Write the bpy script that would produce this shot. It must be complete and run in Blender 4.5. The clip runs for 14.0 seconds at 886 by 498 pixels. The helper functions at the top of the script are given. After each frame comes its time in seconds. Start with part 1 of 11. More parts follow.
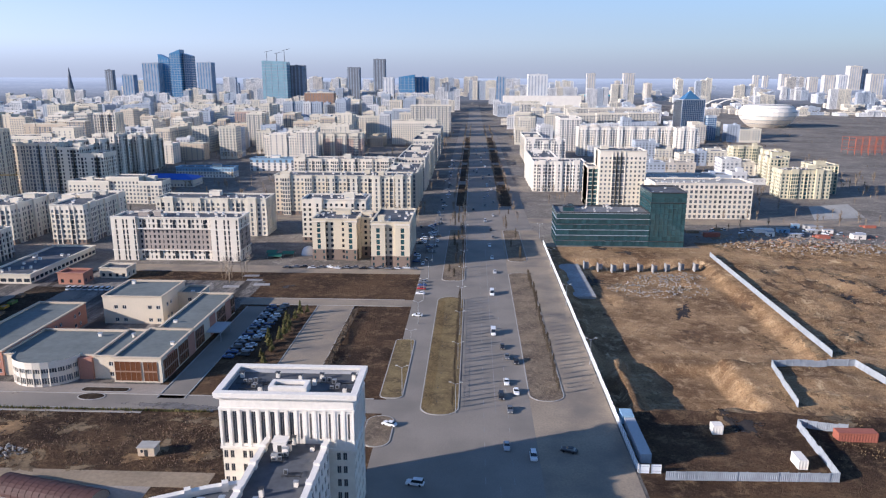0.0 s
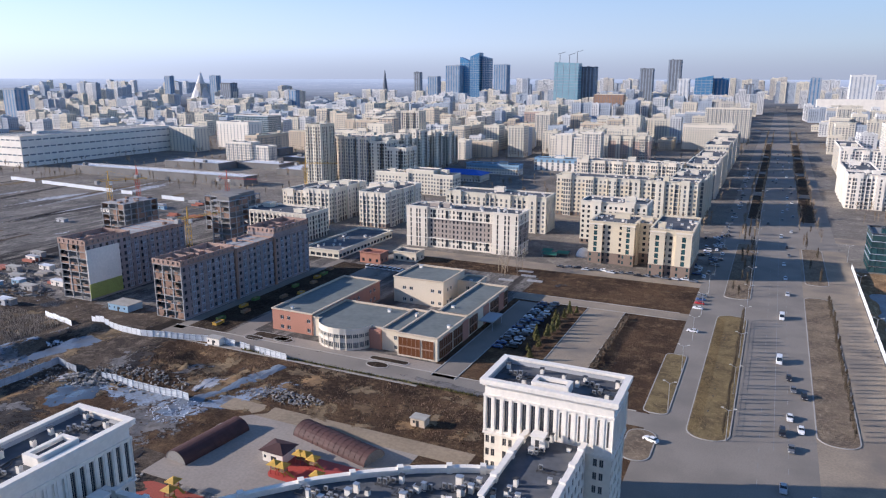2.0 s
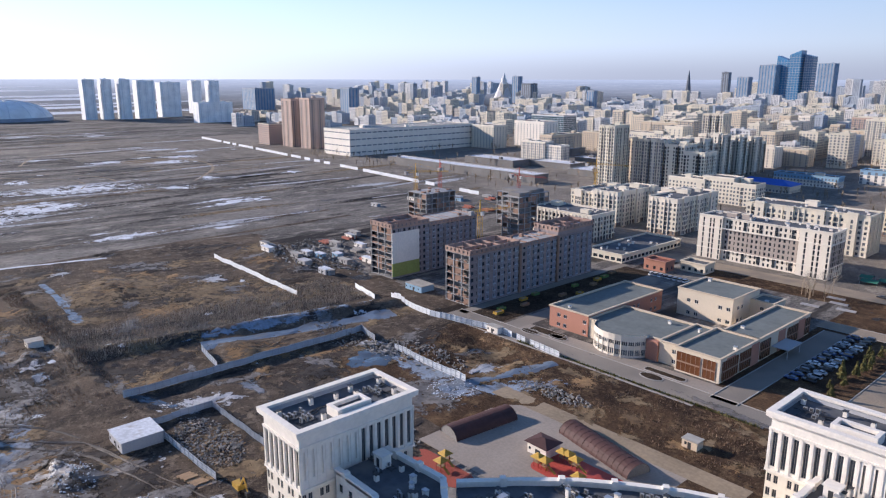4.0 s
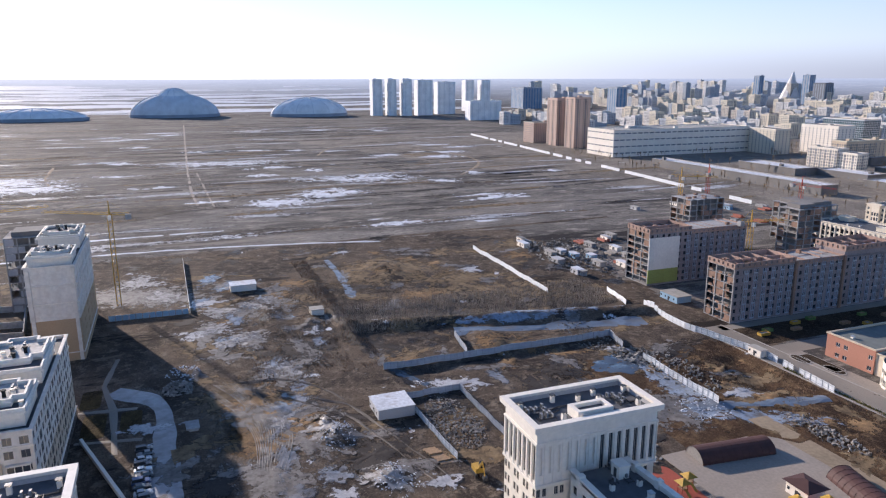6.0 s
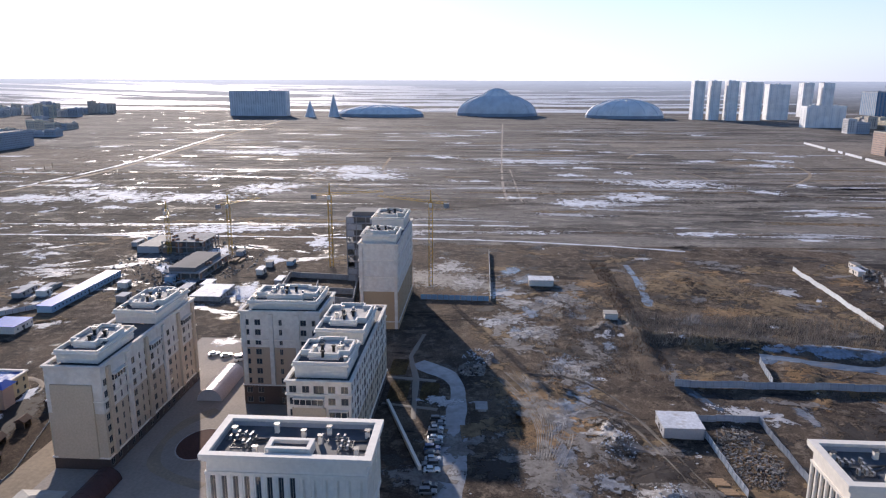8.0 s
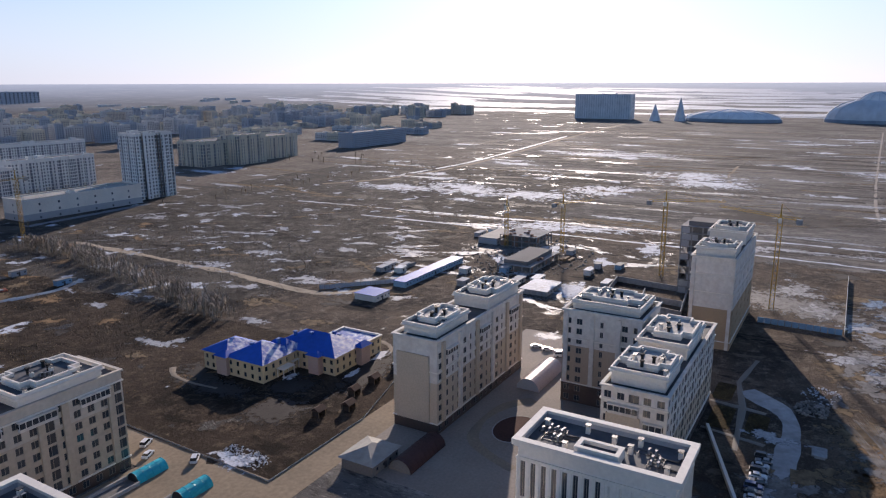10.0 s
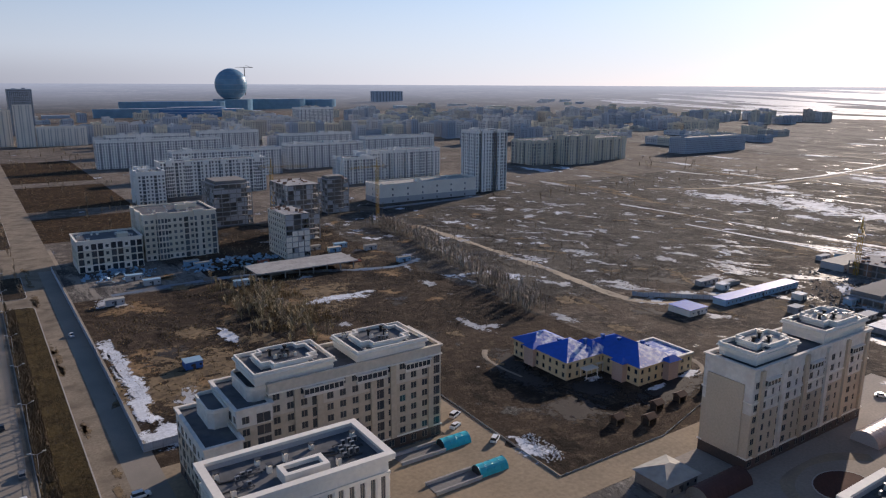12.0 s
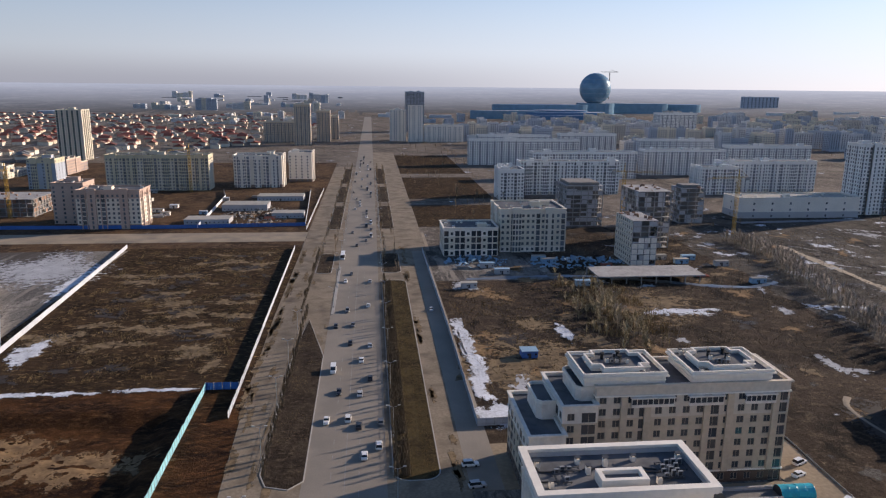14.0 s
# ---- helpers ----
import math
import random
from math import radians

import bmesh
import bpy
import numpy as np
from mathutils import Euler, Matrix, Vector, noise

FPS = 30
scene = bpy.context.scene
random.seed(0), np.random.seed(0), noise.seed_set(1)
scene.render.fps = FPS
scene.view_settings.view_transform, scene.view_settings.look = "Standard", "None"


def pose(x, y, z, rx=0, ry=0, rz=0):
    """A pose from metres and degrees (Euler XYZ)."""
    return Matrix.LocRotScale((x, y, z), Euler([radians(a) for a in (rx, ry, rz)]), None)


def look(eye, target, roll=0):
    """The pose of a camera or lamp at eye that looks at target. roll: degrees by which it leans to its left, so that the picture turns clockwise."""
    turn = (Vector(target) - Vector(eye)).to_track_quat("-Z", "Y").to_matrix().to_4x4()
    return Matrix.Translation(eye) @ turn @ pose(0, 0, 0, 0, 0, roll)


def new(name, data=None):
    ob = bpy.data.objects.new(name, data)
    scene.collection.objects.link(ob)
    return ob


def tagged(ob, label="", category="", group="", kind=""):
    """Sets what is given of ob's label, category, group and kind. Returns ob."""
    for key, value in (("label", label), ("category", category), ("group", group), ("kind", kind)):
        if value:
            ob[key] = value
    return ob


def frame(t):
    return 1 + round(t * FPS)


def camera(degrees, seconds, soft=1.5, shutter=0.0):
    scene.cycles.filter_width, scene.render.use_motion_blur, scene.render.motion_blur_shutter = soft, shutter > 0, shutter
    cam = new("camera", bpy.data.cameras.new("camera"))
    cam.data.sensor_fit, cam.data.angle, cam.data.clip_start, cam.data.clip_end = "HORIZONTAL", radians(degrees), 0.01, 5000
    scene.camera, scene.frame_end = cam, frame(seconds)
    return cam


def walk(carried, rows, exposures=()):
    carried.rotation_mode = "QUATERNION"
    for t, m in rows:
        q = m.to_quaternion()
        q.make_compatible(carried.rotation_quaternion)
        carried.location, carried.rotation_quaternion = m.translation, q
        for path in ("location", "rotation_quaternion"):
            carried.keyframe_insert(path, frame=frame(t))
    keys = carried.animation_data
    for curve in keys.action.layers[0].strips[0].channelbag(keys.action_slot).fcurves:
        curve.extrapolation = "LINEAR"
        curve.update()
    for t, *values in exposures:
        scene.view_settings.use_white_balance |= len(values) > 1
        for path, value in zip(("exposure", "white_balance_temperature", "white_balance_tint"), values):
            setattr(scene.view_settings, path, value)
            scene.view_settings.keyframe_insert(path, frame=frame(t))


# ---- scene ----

# The camera hovers 100 m above the avenue and turns from north through west to south.
cam = camera(63.94, 14.0, soft=1.2)
walk(cam, [
    (0.0, pose(0, 0, 100, 76.44, -0.10, 2.46)),
    (0.5, pose(0, 0, 100, 76.48, 0.02, 4.75)),
    (1.0, pose(0, 0, 100, 76.48, 0.09, 12.75)),
    (1.5, pose(0, 0, 100, 76.51, 0.01, 19.48)),
    (2.0, pose(0, 0, 100, 76.51, -0.07, 25.00)),
    (2.5, pose(0, 0, 100, 76.53, 0.00, 30.66)),
    (3.0, pose(0, 0, 100, 76.56, -0.01, 36.86)),
    (5.5, pose(0, 0, 100, 76.48, 0.04, 63.41)),
    (6.0, pose(0, 0, 100, 76.50, 0.08, 68.98)),
    (6.5, pose(0, 0, 100, 76.53, 0.05, 75.71)),
    (7.0, pose(0, 0, 100, 76.55, -0.02, 81.70)),
    (7.5, pose(0, 0, 100, 76.57, -0.11, 87.85)),
    (8.0, pose(0, 0, 100, 76.59, -0.19, 93.57)),
    (10.5, pose(0, 0, 100, 76.90, 0.12, 126.64)),
    (11.0, pose(0, 0, 100, 76.93, -0.02, 132.56)),
    (11.5, pose(0, 0, 100, 76.94, -0.14, 139.31)),
    (12.0, pose(0, 0, 100, 76.97, -0.27, 146.23)),
    (12.5, pose(0, 0, 100, 77.00, -0.36, 153.59)),
    (13.0, pose(0, 0, 100, 77.02, -0.47, 160.39)),
    (13.5, pose(0, 0, 100, 77.04, -0.61, 167.71)),
    (14.0, pose(0, 0, 100, 77.10, -0.59, 174.27)),
], exposures=[(0.0, 0.74, 5400, 16), (2.5, 0.7, 5450, 16), (5.5, 0.7, 5700, 17), (7.0, 0.72, 5730, 17), (8.0, 0.52, 5750, 17), (10.5, 0.16, 5900, 19), (12.0, 0.1, 6050, 17), (14.0, 0.34, 6250, 17)])

# ---- daylight: a low, warm spring sun in the west-south-west ----
SUN_YAW, SUN_HEIGHT = 112.0, 17.8
world = bpy.data.worlds.new("sky")
scene.world = world
world.use_nodes = True
wn = world.node_tree
sky_tex = wn.nodes.new("ShaderNodeTexSky")
sky_tex.sky_type = "NISHITA"
sky_tex.sun_disc = False
sky_tex.sun_elevation = radians(SUN_HEIGHT)
sky_tex.sun_rotation = radians(360 - SUN_YAW)
sky_tex.altitude = 350
sky_tex.air_density = 1.0
sky_tex.dust_density = 0.3
sky_tex.ozone_density = 3.0
# spring haze: the sky pales softly towards the horizon all round
geo_w = wn.nodes.new("ShaderNodeTexCoord")
sep = wn.nodes.new("ShaderNodeSeparateXYZ")
wn.links.new(geo_w.outputs["Generated"], sep.inputs[0])
pale = wn.nodes.new("ShaderNodeMapRange")
pale.interpolation_type = "SMOOTHERSTEP"
pale.inputs["From Min"].default_value, pale.inputs["From Max"].default_value = 0.26, -0.02
pale.inputs["To Min"].default_value, pale.inputs["To Max"].default_value = 0.0, 0.75
wn.links.new(sep.outputs[2], pale.inputs["Value"])
tint = wn.nodes.new("ShaderNodeMix")
tint.data_type = "RGBA"
wn.links.new(pale.outputs[0], tint.inputs[0])
# the haze scatters more light on the sun's side of the sky
side = wn.nodes.new("ShaderNodeVectorMath")
side.operation = "DOT_PRODUCT"
side.inputs[1].default_value = (-math.sin(radians(SUN_YAW)), math.cos(radians(SUN_YAW)), 0)
wn.links.new(geo_w.outputs["Generated"], side.inputs[0])
gain = wn.nodes.new("ShaderNodeMapRange")
gain.inputs["From Min"].default_value, gain.inputs["From Max"].default_value = -1.0, 1.0
gain.inputs["To Min"].default_value, gain.inputs["To Max"].default_value = 0.36, 1.85
wn.links.new(side.outputs["Value"], gain.inputs["Value"])
glow = wn.nodes.new("ShaderNodeVectorMath")
glow.operation = "SCALE"
glow.inputs[0].default_value = (3.9, 4.05, 4.55)
wn.links.new(gain.outputs[0], glow.inputs["Scale"])
wn.links.new(glow.outputs[0], tint.inputs[7])
wn.links.new(sky_tex.outputs[0], tint.inputs[6])
bg = wn.nodes["Background"]
# a thin smoky layer lies over the horizon away from the sun
smog_h = wn.nodes.new("ShaderNodeMapRange")
smog_h.interpolation_type = "SMOOTHSTEP"
smog_h.inputs["From Min"].default_value, smog_h.inputs["From Max"].default_value = 0.05, 0.0
smog_h.inputs["To Min"].default_value, smog_h.inputs["To Max"].default_value = 0.0, 0.62
wn.links.new(sep.outputs[2], smog_h.inputs["Value"])
smog_a = wn.nodes.new("ShaderNodeMapRange")
smog_a.interpolation_type = "SMOOTHSTEP"
smog_a.inputs["From Min"].default_value, smog_a.inputs["From Max"].default_value = 0.9, 0.15
wn.links.new(side.outputs["Value"], smog_a.inputs["Value"])
smog = wn.nodes.new("ShaderNodeMath")
smog.operation = "MULTIPLY"
wn.links.new(smog_h.outputs[0], smog.inputs[0])
wn.links.new(smog_a.outputs[0], smog.inputs[1])
layer = wn.nodes.new("ShaderNodeMix")
layer.data_type = "RGBA"
layer.inputs[7].default_value = (2.3, 2.4, 2.75, 1)
wn.links.new(smog.outputs[0], layer.inputs[0])
wn.links.new(tint.outputs[2], layer.inputs[6])
wn.links.new(layer.outputs[2], bg.inputs[0])
bg.inputs[1].default_value = 0.1
sun_data = bpy.data.lights.new("sun", "SUN")
sun_data.energy, sun_data.angle, sun_data.color = 4.9, radians(0.6), (1.0, 0.83, 0.63)
sun = new("sun", sun_data)
a = radians(SUN_YAW)
sun.matrix_world = look((-math.sin(a) * 900, math.cos(a) * 900, 900 * math.tan(radians(SUN_HEIGHT))), (0, 0, 0))

# ---- materials ----
def mat(name, col, rough=0.8, metal=0.0, vary=0.18, fine=2.0, broad=0.06, bump=0.15, gloss=0.35, stain=None, island=0.0):
    """A worn surface: its colour varies at a fine and a broad scale (1/m), with fine relief."""
    m = bpy.data.materials.new(name)
    m.use_nodes = True
    t, ln = m.node_tree.nodes, m.node_tree.links
    p = t["Principled BSDF"]
    p.inputs["Roughness"].default_value = rough
    p.inputs["Metallic"].default_value = metal
    p.inputs["Specular IOR Level"].default_value = gloss
    geo = t.new("ShaderNodeNewGeometry")
    n1, n2 = t.new("ShaderNodeTexNoise"), t.new("ShaderNodeTexNoise")
    n1.inputs["Scale"].default_value, n1.inputs["Detail"].default_value = fine, 4
    n2.inputs["Scale"].default_value, n2.inputs["Detail"].default_value = broad, 5
    ln.new(geo.outputs["Position"], n1.inputs["Vector"])
    ln.new(geo.outputs["Position"], n2.inputs["Vector"])
    add = t.new("ShaderNodeMath")
    add.operation = "ADD"
    ln.new(n1.outputs["Fac"], add.inputs[0])
    ln.new(n2.outputs["Fac"], add.inputs[1])
    rng = t.new("ShaderNodeMapRange")
    rng.inputs["From Min"].default_value, rng.inputs["From Max"].default_value = 0.7, 1.3
    rng.inputs["To Min"].default_value, rng.inputs["To Max"].default_value = 1 - vary, 1 + vary
    ln.new(add.outputs[0], rng.inputs["Value"])
    out = rng.outputs[0]
    if island:
        r2 = t.new("ShaderNodeMapRange")
        r2.inputs["To Min"].default_value, r2.inputs["To Max"].default_value = 1 - island, 1 + island
        ln.new(geo.outputs["Random Per Island"], r2.inputs["Value"])
        mul = t.new("ShaderNodeMath")
        mul.operation = "MULTIPLY"
        ln.new(out, mul.inputs[0])
        ln.new(r2.outputs[0], mul.inputs[1])
        out = mul.outputs[0]
    vm = t.new("ShaderNodeVectorMath")
    vm.operation = "SCALE"
    vm.inputs[0].default_value = col
    ln.new(out, vm.inputs["Scale"])
    colour = vm.outputs[0]
    if stain:
        n3 = t.new("ShaderNodeTexNoise")
        n3.inputs["Scale"].default_value, n3.inputs["Detail"].default_value = stain[1], 6
        ln.new(geo.outputs["Position"], n3.inputs["Vector"])
        r3 = t.new("ShaderNodeMapRange")
        r3.inputs["From Min"].default_value, r3.inputs["From Max"].default_value = stain[2] - 0.08, stain[2] + 0.16
        ln.new(n3.outputs["Fac"], r3.inputs["Value"])
        mx = t.new("ShaderNodeMix")
        mx.data_type = "RGBA"
        ln.new(r3.outputs[0], mx.inputs[0])
        ln.new(colour, mx.inputs[6])
        mx.inputs[7].default_value = (*stain[0], 1)
        colour = mx.outputs[2]
        if len(stain) > 3:
            r4 = t.new("ShaderNodeMapRange")
            r4.inputs["To Min"].default_value, r4.inputs["To Max"].default_value = rough, stain[3]
            ln.new(r3.outputs[0], r4.inputs["Value"])
            ln.new(r4.outputs[0], p.inputs["Roughness"])
    ln.new(colour, p.inputs["Base Color"])
    if bump:
        b = t.new("ShaderNodeBump")
        b.inputs["Strength"].default_value, b.inputs["Distance"].default_value = bump, 0.15 / max(fine, 0.05)
        ln.new(n1.outputs["Fac"], b.inputs["Height"])
        ln.new(b.outputs[0], p.inputs["Normal"])
    return m


def soil(name, dark, mid, light, scale, snow=None, wet=None, stretch=1.0, streak=None, relief=1.0):
    """Open ground: three earth colours mixed over several scales, with old snow and wet hollows."""
    m = bpy.data.materials.new(name)
    m.use_nodes = True
    t, ln = m.node_tree.nodes, m.node_tree.links
    p = t["Principled BSDF"]
    p.inputs["Specular IOR Level"].default_value = 0.06
    geo = t.new("ShaderNodeNewGeometry")
    mp = t.new("ShaderNodeMapping")
    mp.inputs["Scale"].default_value = (1.0, 1.0 / stretch, 1.0)
    ln.new(geo.outputs["Position"], mp.inputs["Vector"])

    def noise_at(s, detail, rough=0.6):
        n = t.new("ShaderNodeTexNoise")
        n.inputs["Scale"].default_value, n.inputs["Detail"].default_value, n.inputs["Roughness"].default_value = s, detail, rough
        ln.new(mp.outputs[0], n.inputs["Vector"])
        return n.outputs["Fac"]

    def band(v, lo, hi):
        r = t.new("ShaderNodeMapRange")
        r.inputs["From Min"].default_value, r.inputs["From Max"].default_value = lo, hi
        ln.new(v, r.inputs["Value"])
        return r.outputs[0]

    def mix(f, c1, c2):
        x = t.new("ShaderNodeMix")
        x.data_type = "RGBA"
        ln.new(f, x.inputs[0])
        for sock, c in ((x.inputs[6], c1), (x.inputs[7], c2)):
            if isinstance(c, tuple):
                sock.default_value = (*c, 1)
            else:
                ln.new(c, sock)
        return x.outputs[2]

    big, small, grit = noise_at(scale, 6), noise_at(scale * 6, 9, 0.78), noise_at(scale * 40, 6, 0.8)
    c = mix(band(big, 0.4, 0.6), dark, mid)
    c = mix(band(small, 0.5, 0.66), c, light)
    c = mix(band(grit, 0.5, 0.68), c, tuple(k * 0.55 for k in dark))
    c = mix(band(noise_at(scale * 70, 5, 0.8), 0.56, 0.74), c, tuple(k * 1.25 for k in light))
    if streak:
        # ditches, ruts and drift lines drawn out along one direction
        mp2 = t.new("ShaderNodeMapping")
        mp2.inputs["Scale"].default_value = (1.0, 1.0 / streak[1], 1.0)
        mp2.inputs["Rotation"].default_value = (0, 0, 0.12)
        ln.new(geo.outputs["Position"], mp2.inputs["Vector"])
        for k, (s_, lo, col) in enumerate(streak[2:]):
            n = t.new("ShaderNodeTexNoise")
            n.inputs["Scale"].default_value, n.inputs["Detail"].default_value, n.inputs["Roughness"].default_value = streak[0] * s_, 8, 0.7
            ln.new(mp2.outputs[0], n.inputs["Vector"])
            c = mix(band(n.outputs["Fac"], lo, lo + 0.05), c, col)
    rough = None
    if wet:
        w = band(noise_at(wet[0], 5), wet[1], wet[1] + 0.03)
        c = mix(w, c, (0.035, 0.03, 0.028))
        rough = t.new("ShaderNodeMapRange")
        rough.inputs["To Min"].default_value, rough.inputs["To Max"].default_value = 0.95, 0.4
        ln.new(w, rough.inputs["Value"])
        ln.new(rough.outputs[0], p.inputs["Roughness"])
    else:
        p.inputs["Roughness"].default_value = 0.95
    if snow:
        s = band(noise_at(snow[0], 7, 0.65), snow[1], snow[1] + 0.025)
        c = mix(s, c, (0.62, 0.64, 0.68))
    ln.new(c, p.inputs["Base Color"])
    b = t.new("ShaderNodeBump")
    b.inputs["Strength"].default_value, b.inputs["Distance"].default_value = relief, 1.1
    rough_sum = t.new("ShaderNodeMath")
    rough_sum.operation = "MULTIPLY_ADD"
    ln.new(grit, rough_sum.inputs[0])
    rough_sum.inputs[1].default_value = 0.3
    ln.new(small, rough_sum.inputs[2])
    ln.new(rough_sum.outputs[0], b.inputs["Height"])
    ln.new(b.outputs[0], p.inputs["Normal"])
    return m


def ragged(name, col, rough=0.7, scale=0.35, vary=0.3, other=None):
    """Something lying thinly on the ground, broken up towards its edge by the cover attribute."""
    m = mat(name, col, rough, vary=vary, fine=1.3, broad=0.12, bump=0.4, gloss=0.12, stain=other)
    t, ln = m.node_tree.nodes, m.node_tree.links
    cov = t.new("ShaderNodeAttribute")
    cov.attribute_name = "cover"
    geo = t.new("ShaderNodeNewGeometry")
    n = t.new("ShaderNodeTexNoise")
    n.inputs["Scale"].default_value, n.inputs["Detail"].default_value, n.inputs["Roughness"].default_value = scale, 8, 0.72
    ln.new(geo.outputs["Position"], n.inputs["Vector"])
    sm = t.new("ShaderNodeMath")
    sm.operation = "MULTIPLY_ADD"
    ln.new(n.outputs["Fac"], sm.inputs[0])
    sm.inputs[1].default_value = 3.2
    ln.new(cov.outputs["Fac"], sm.inputs[2])
    r = t.new("ShaderNodeMapRange")
    r.inputs["From Min"].default_value, r.inputs["From Max"].default_value = 1.85, 2.05
    ln.new(sm.outputs[0], r.inputs["Value"])
    tr, mx = t.new("ShaderNodeBsdfTransparent"), t.new("ShaderNodeMixShader")
    ln.new(r.outputs[0], mx.inputs[0])
    ln.new(tr.outputs[0], mx.inputs[1])
    ln.new(t["Principled BSDF"].outputs[0], mx.inputs[2])
    ln.new(mx.outputs[0], t["Material Output"].inputs["Surface"])
    return m


def glass(name, col, rough=0.08, island=0.4, gloss=0.7):
    return mat(name, col, rough, 0.0, 0.1, 0.6, 0.05, 0.0, gloss, island=island)


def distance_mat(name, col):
    """Plain cladding of the farthest buildings, its base colour paled for haze."""
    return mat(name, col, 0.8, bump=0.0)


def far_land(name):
    """Plain backdrop of land to the horizon, kilometres away; emission paints in the haze."""
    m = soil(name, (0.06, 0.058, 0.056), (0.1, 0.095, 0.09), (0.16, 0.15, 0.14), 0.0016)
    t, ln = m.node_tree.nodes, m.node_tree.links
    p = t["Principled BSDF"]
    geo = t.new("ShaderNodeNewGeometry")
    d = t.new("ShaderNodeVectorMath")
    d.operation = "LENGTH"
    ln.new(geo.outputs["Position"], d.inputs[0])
    # pale blue glow grows with distance in place of haze
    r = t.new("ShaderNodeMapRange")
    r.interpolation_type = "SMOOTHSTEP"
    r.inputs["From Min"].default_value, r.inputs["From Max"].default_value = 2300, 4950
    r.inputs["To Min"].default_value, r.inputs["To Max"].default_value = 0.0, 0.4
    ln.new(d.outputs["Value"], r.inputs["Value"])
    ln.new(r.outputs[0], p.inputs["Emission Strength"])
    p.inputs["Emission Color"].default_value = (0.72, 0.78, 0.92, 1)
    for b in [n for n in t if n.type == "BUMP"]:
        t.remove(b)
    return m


ASPHALT = mat("asphalt", (0.238, 0.208, 0.172), 0.85, vary=0.16, fine=3.0, broad=0.05, bump=0.1, stain=((0.19, 0.168, 0.14), 0.06, 0.55))
DUSTY = mat("dusty_asphalt", (0.3, 0.242, 0.174), 0.92, vary=0.2, fine=1.5, broad=0.06, stain=((0.195, 0.165, 0.132), 0.07, 0.52))
DUSTY_BROWN = mat("brown_dusty_asphalt", (0.225, 0.18, 0.128), 0.92, vary=0.28, fine=1.2, broad=0.08, stain=((0.115, 0.088, 0.062), 0.12, 0.54))
PAVING = mat("paving", (0.29, 0.25, 0.21), 0.9, vary=0.16, fine=1.2, broad=0.07)
TRACK = mat("packed_track", (0.27, 0.21, 0.14), 0.95, vary=0.22, fine=0.8, broad=0.07)
KERB = mat("kerb_stone", (0.36, 0.34, 0.31), 0.9)
PAINT_LINE = mat("road_paint", (0.27, 0.265, 0.25), 0.8, vary=0.3, fine=1.0)
STEPPE = soil("steppe_ground", (0.081, 0.075, 0.069), (0.202, 0.185, 0.165), (0.377, 0.341, 0.296), 0.014, snow=(0.03, 0.66), wet=(0.035, 0.63), stretch=2.6, relief=0.7,
              streak=(0.03, 9.0, (1.0, 0.56, (0.035, 0.032, 0.031)), (2.3, 0.57, (0.26, 0.23, 0.195)), (1.7, 0.68, (0.55, 0.56, 0.58)), (0.5, 0.57, (0.08, 0.07, 0.062))))
MUD = soil("churned_mud", (0.05, 0.04, 0.034), (0.129, 0.099, 0.073), (0.246, 0.199, 0.15), 0.035, relief=0.7, snow=(0.06, 0.665), wet=(0.05, 0.62),
           streak=(0.06, 3.0, (1.0, 0.57, (0.03, 0.025, 0.022)), (3.0, 0.6, (0.16, 0.132, 0.1))))
OCHRE = soil("ochre_earth", (0.15, 0.09, 0.048), (0.37, 0.24, 0.125), (0.5, 0.35, 0.2), 0.035, relief=0.6, streak=(0.05, 2.0, (1.0, 0.58, (0.1, 0.064, 0.04)), (2.2, 0.6, (0.52, 0.38, 0.22))))
FIELD = soil("dry_brown_field", (0.022, 0.014, 0.009), (0.055, 0.034, 0.02), (0.127, 0.083, 0.038), 0.05, streak=(0.12, 0.5, (1.0, 0.56, (0.03, 0.02, 0.015)), (2.0, 0.57, (0.22, 0.15, 0.07))))
RUSSET = soil("russet_scrubland", (0.04, 0.026, 0.019), (0.115, 0.071, 0.041), (0.21, 0.142, 0.08), 0.03, snow=(0.07, 0.7), wet=(0.04, 0.66))
RUST = soil("rust_red_earth", (0.021, 0.011, 0.007), (0.088, 0.04, 0.016), (0.175, 0.088, 0.037), 0.045, stretch=0.5)
FAR_LAND = far_land("hazy_distant_steppe")
SCRUB = soil("dark_melting_scrubland", (0.05, 0.044, 0.038), (0.105, 0.092, 0.076), (0.2, 0.178, 0.15), 0.022, snow=(0.045, 0.6), wet=(0.04, 0.62), relief=0.9,
             streak=(0.05, 2.5, (1.0, 0.56, (0.03, 0.026, 0.024)), (2.6, 0.62, (0.42, 0.42, 0.44))))
DARK_EARTH = soil("dark_fallow_earth", (0.024, 0.018, 0.014), (0.068, 0.049, 0.035), (0.14, 0.105, 0.072), 0.03, snow=(0.07, 0.69), wet=(0.04, 0.64), relief=0.8,
                  streak=(0.07, 2.0, (1.0, 0.57, (0.02, 0.015, 0.012)), (2.4, 0.62, (0.17, 0.13, 0.085))))
LAWN = soil("dry_verge_grass", (0.038, 0.029, 0.017), (0.085, 0.064, 0.03), (0.145, 0.106, 0.047), 0.12)
BARE = soil("bare_verge_earth", (0.034, 0.025, 0.019), (0.074, 0.056, 0.039), (0.13, 0.1, 0.07), 0.1)
PALE_LAWN = soil("pale_dry_grass", (0.12, 0.09, 0.05), (0.23, 0.172, 0.085), (0.33, 0.25, 0.125), 0.12, relief=0.5)
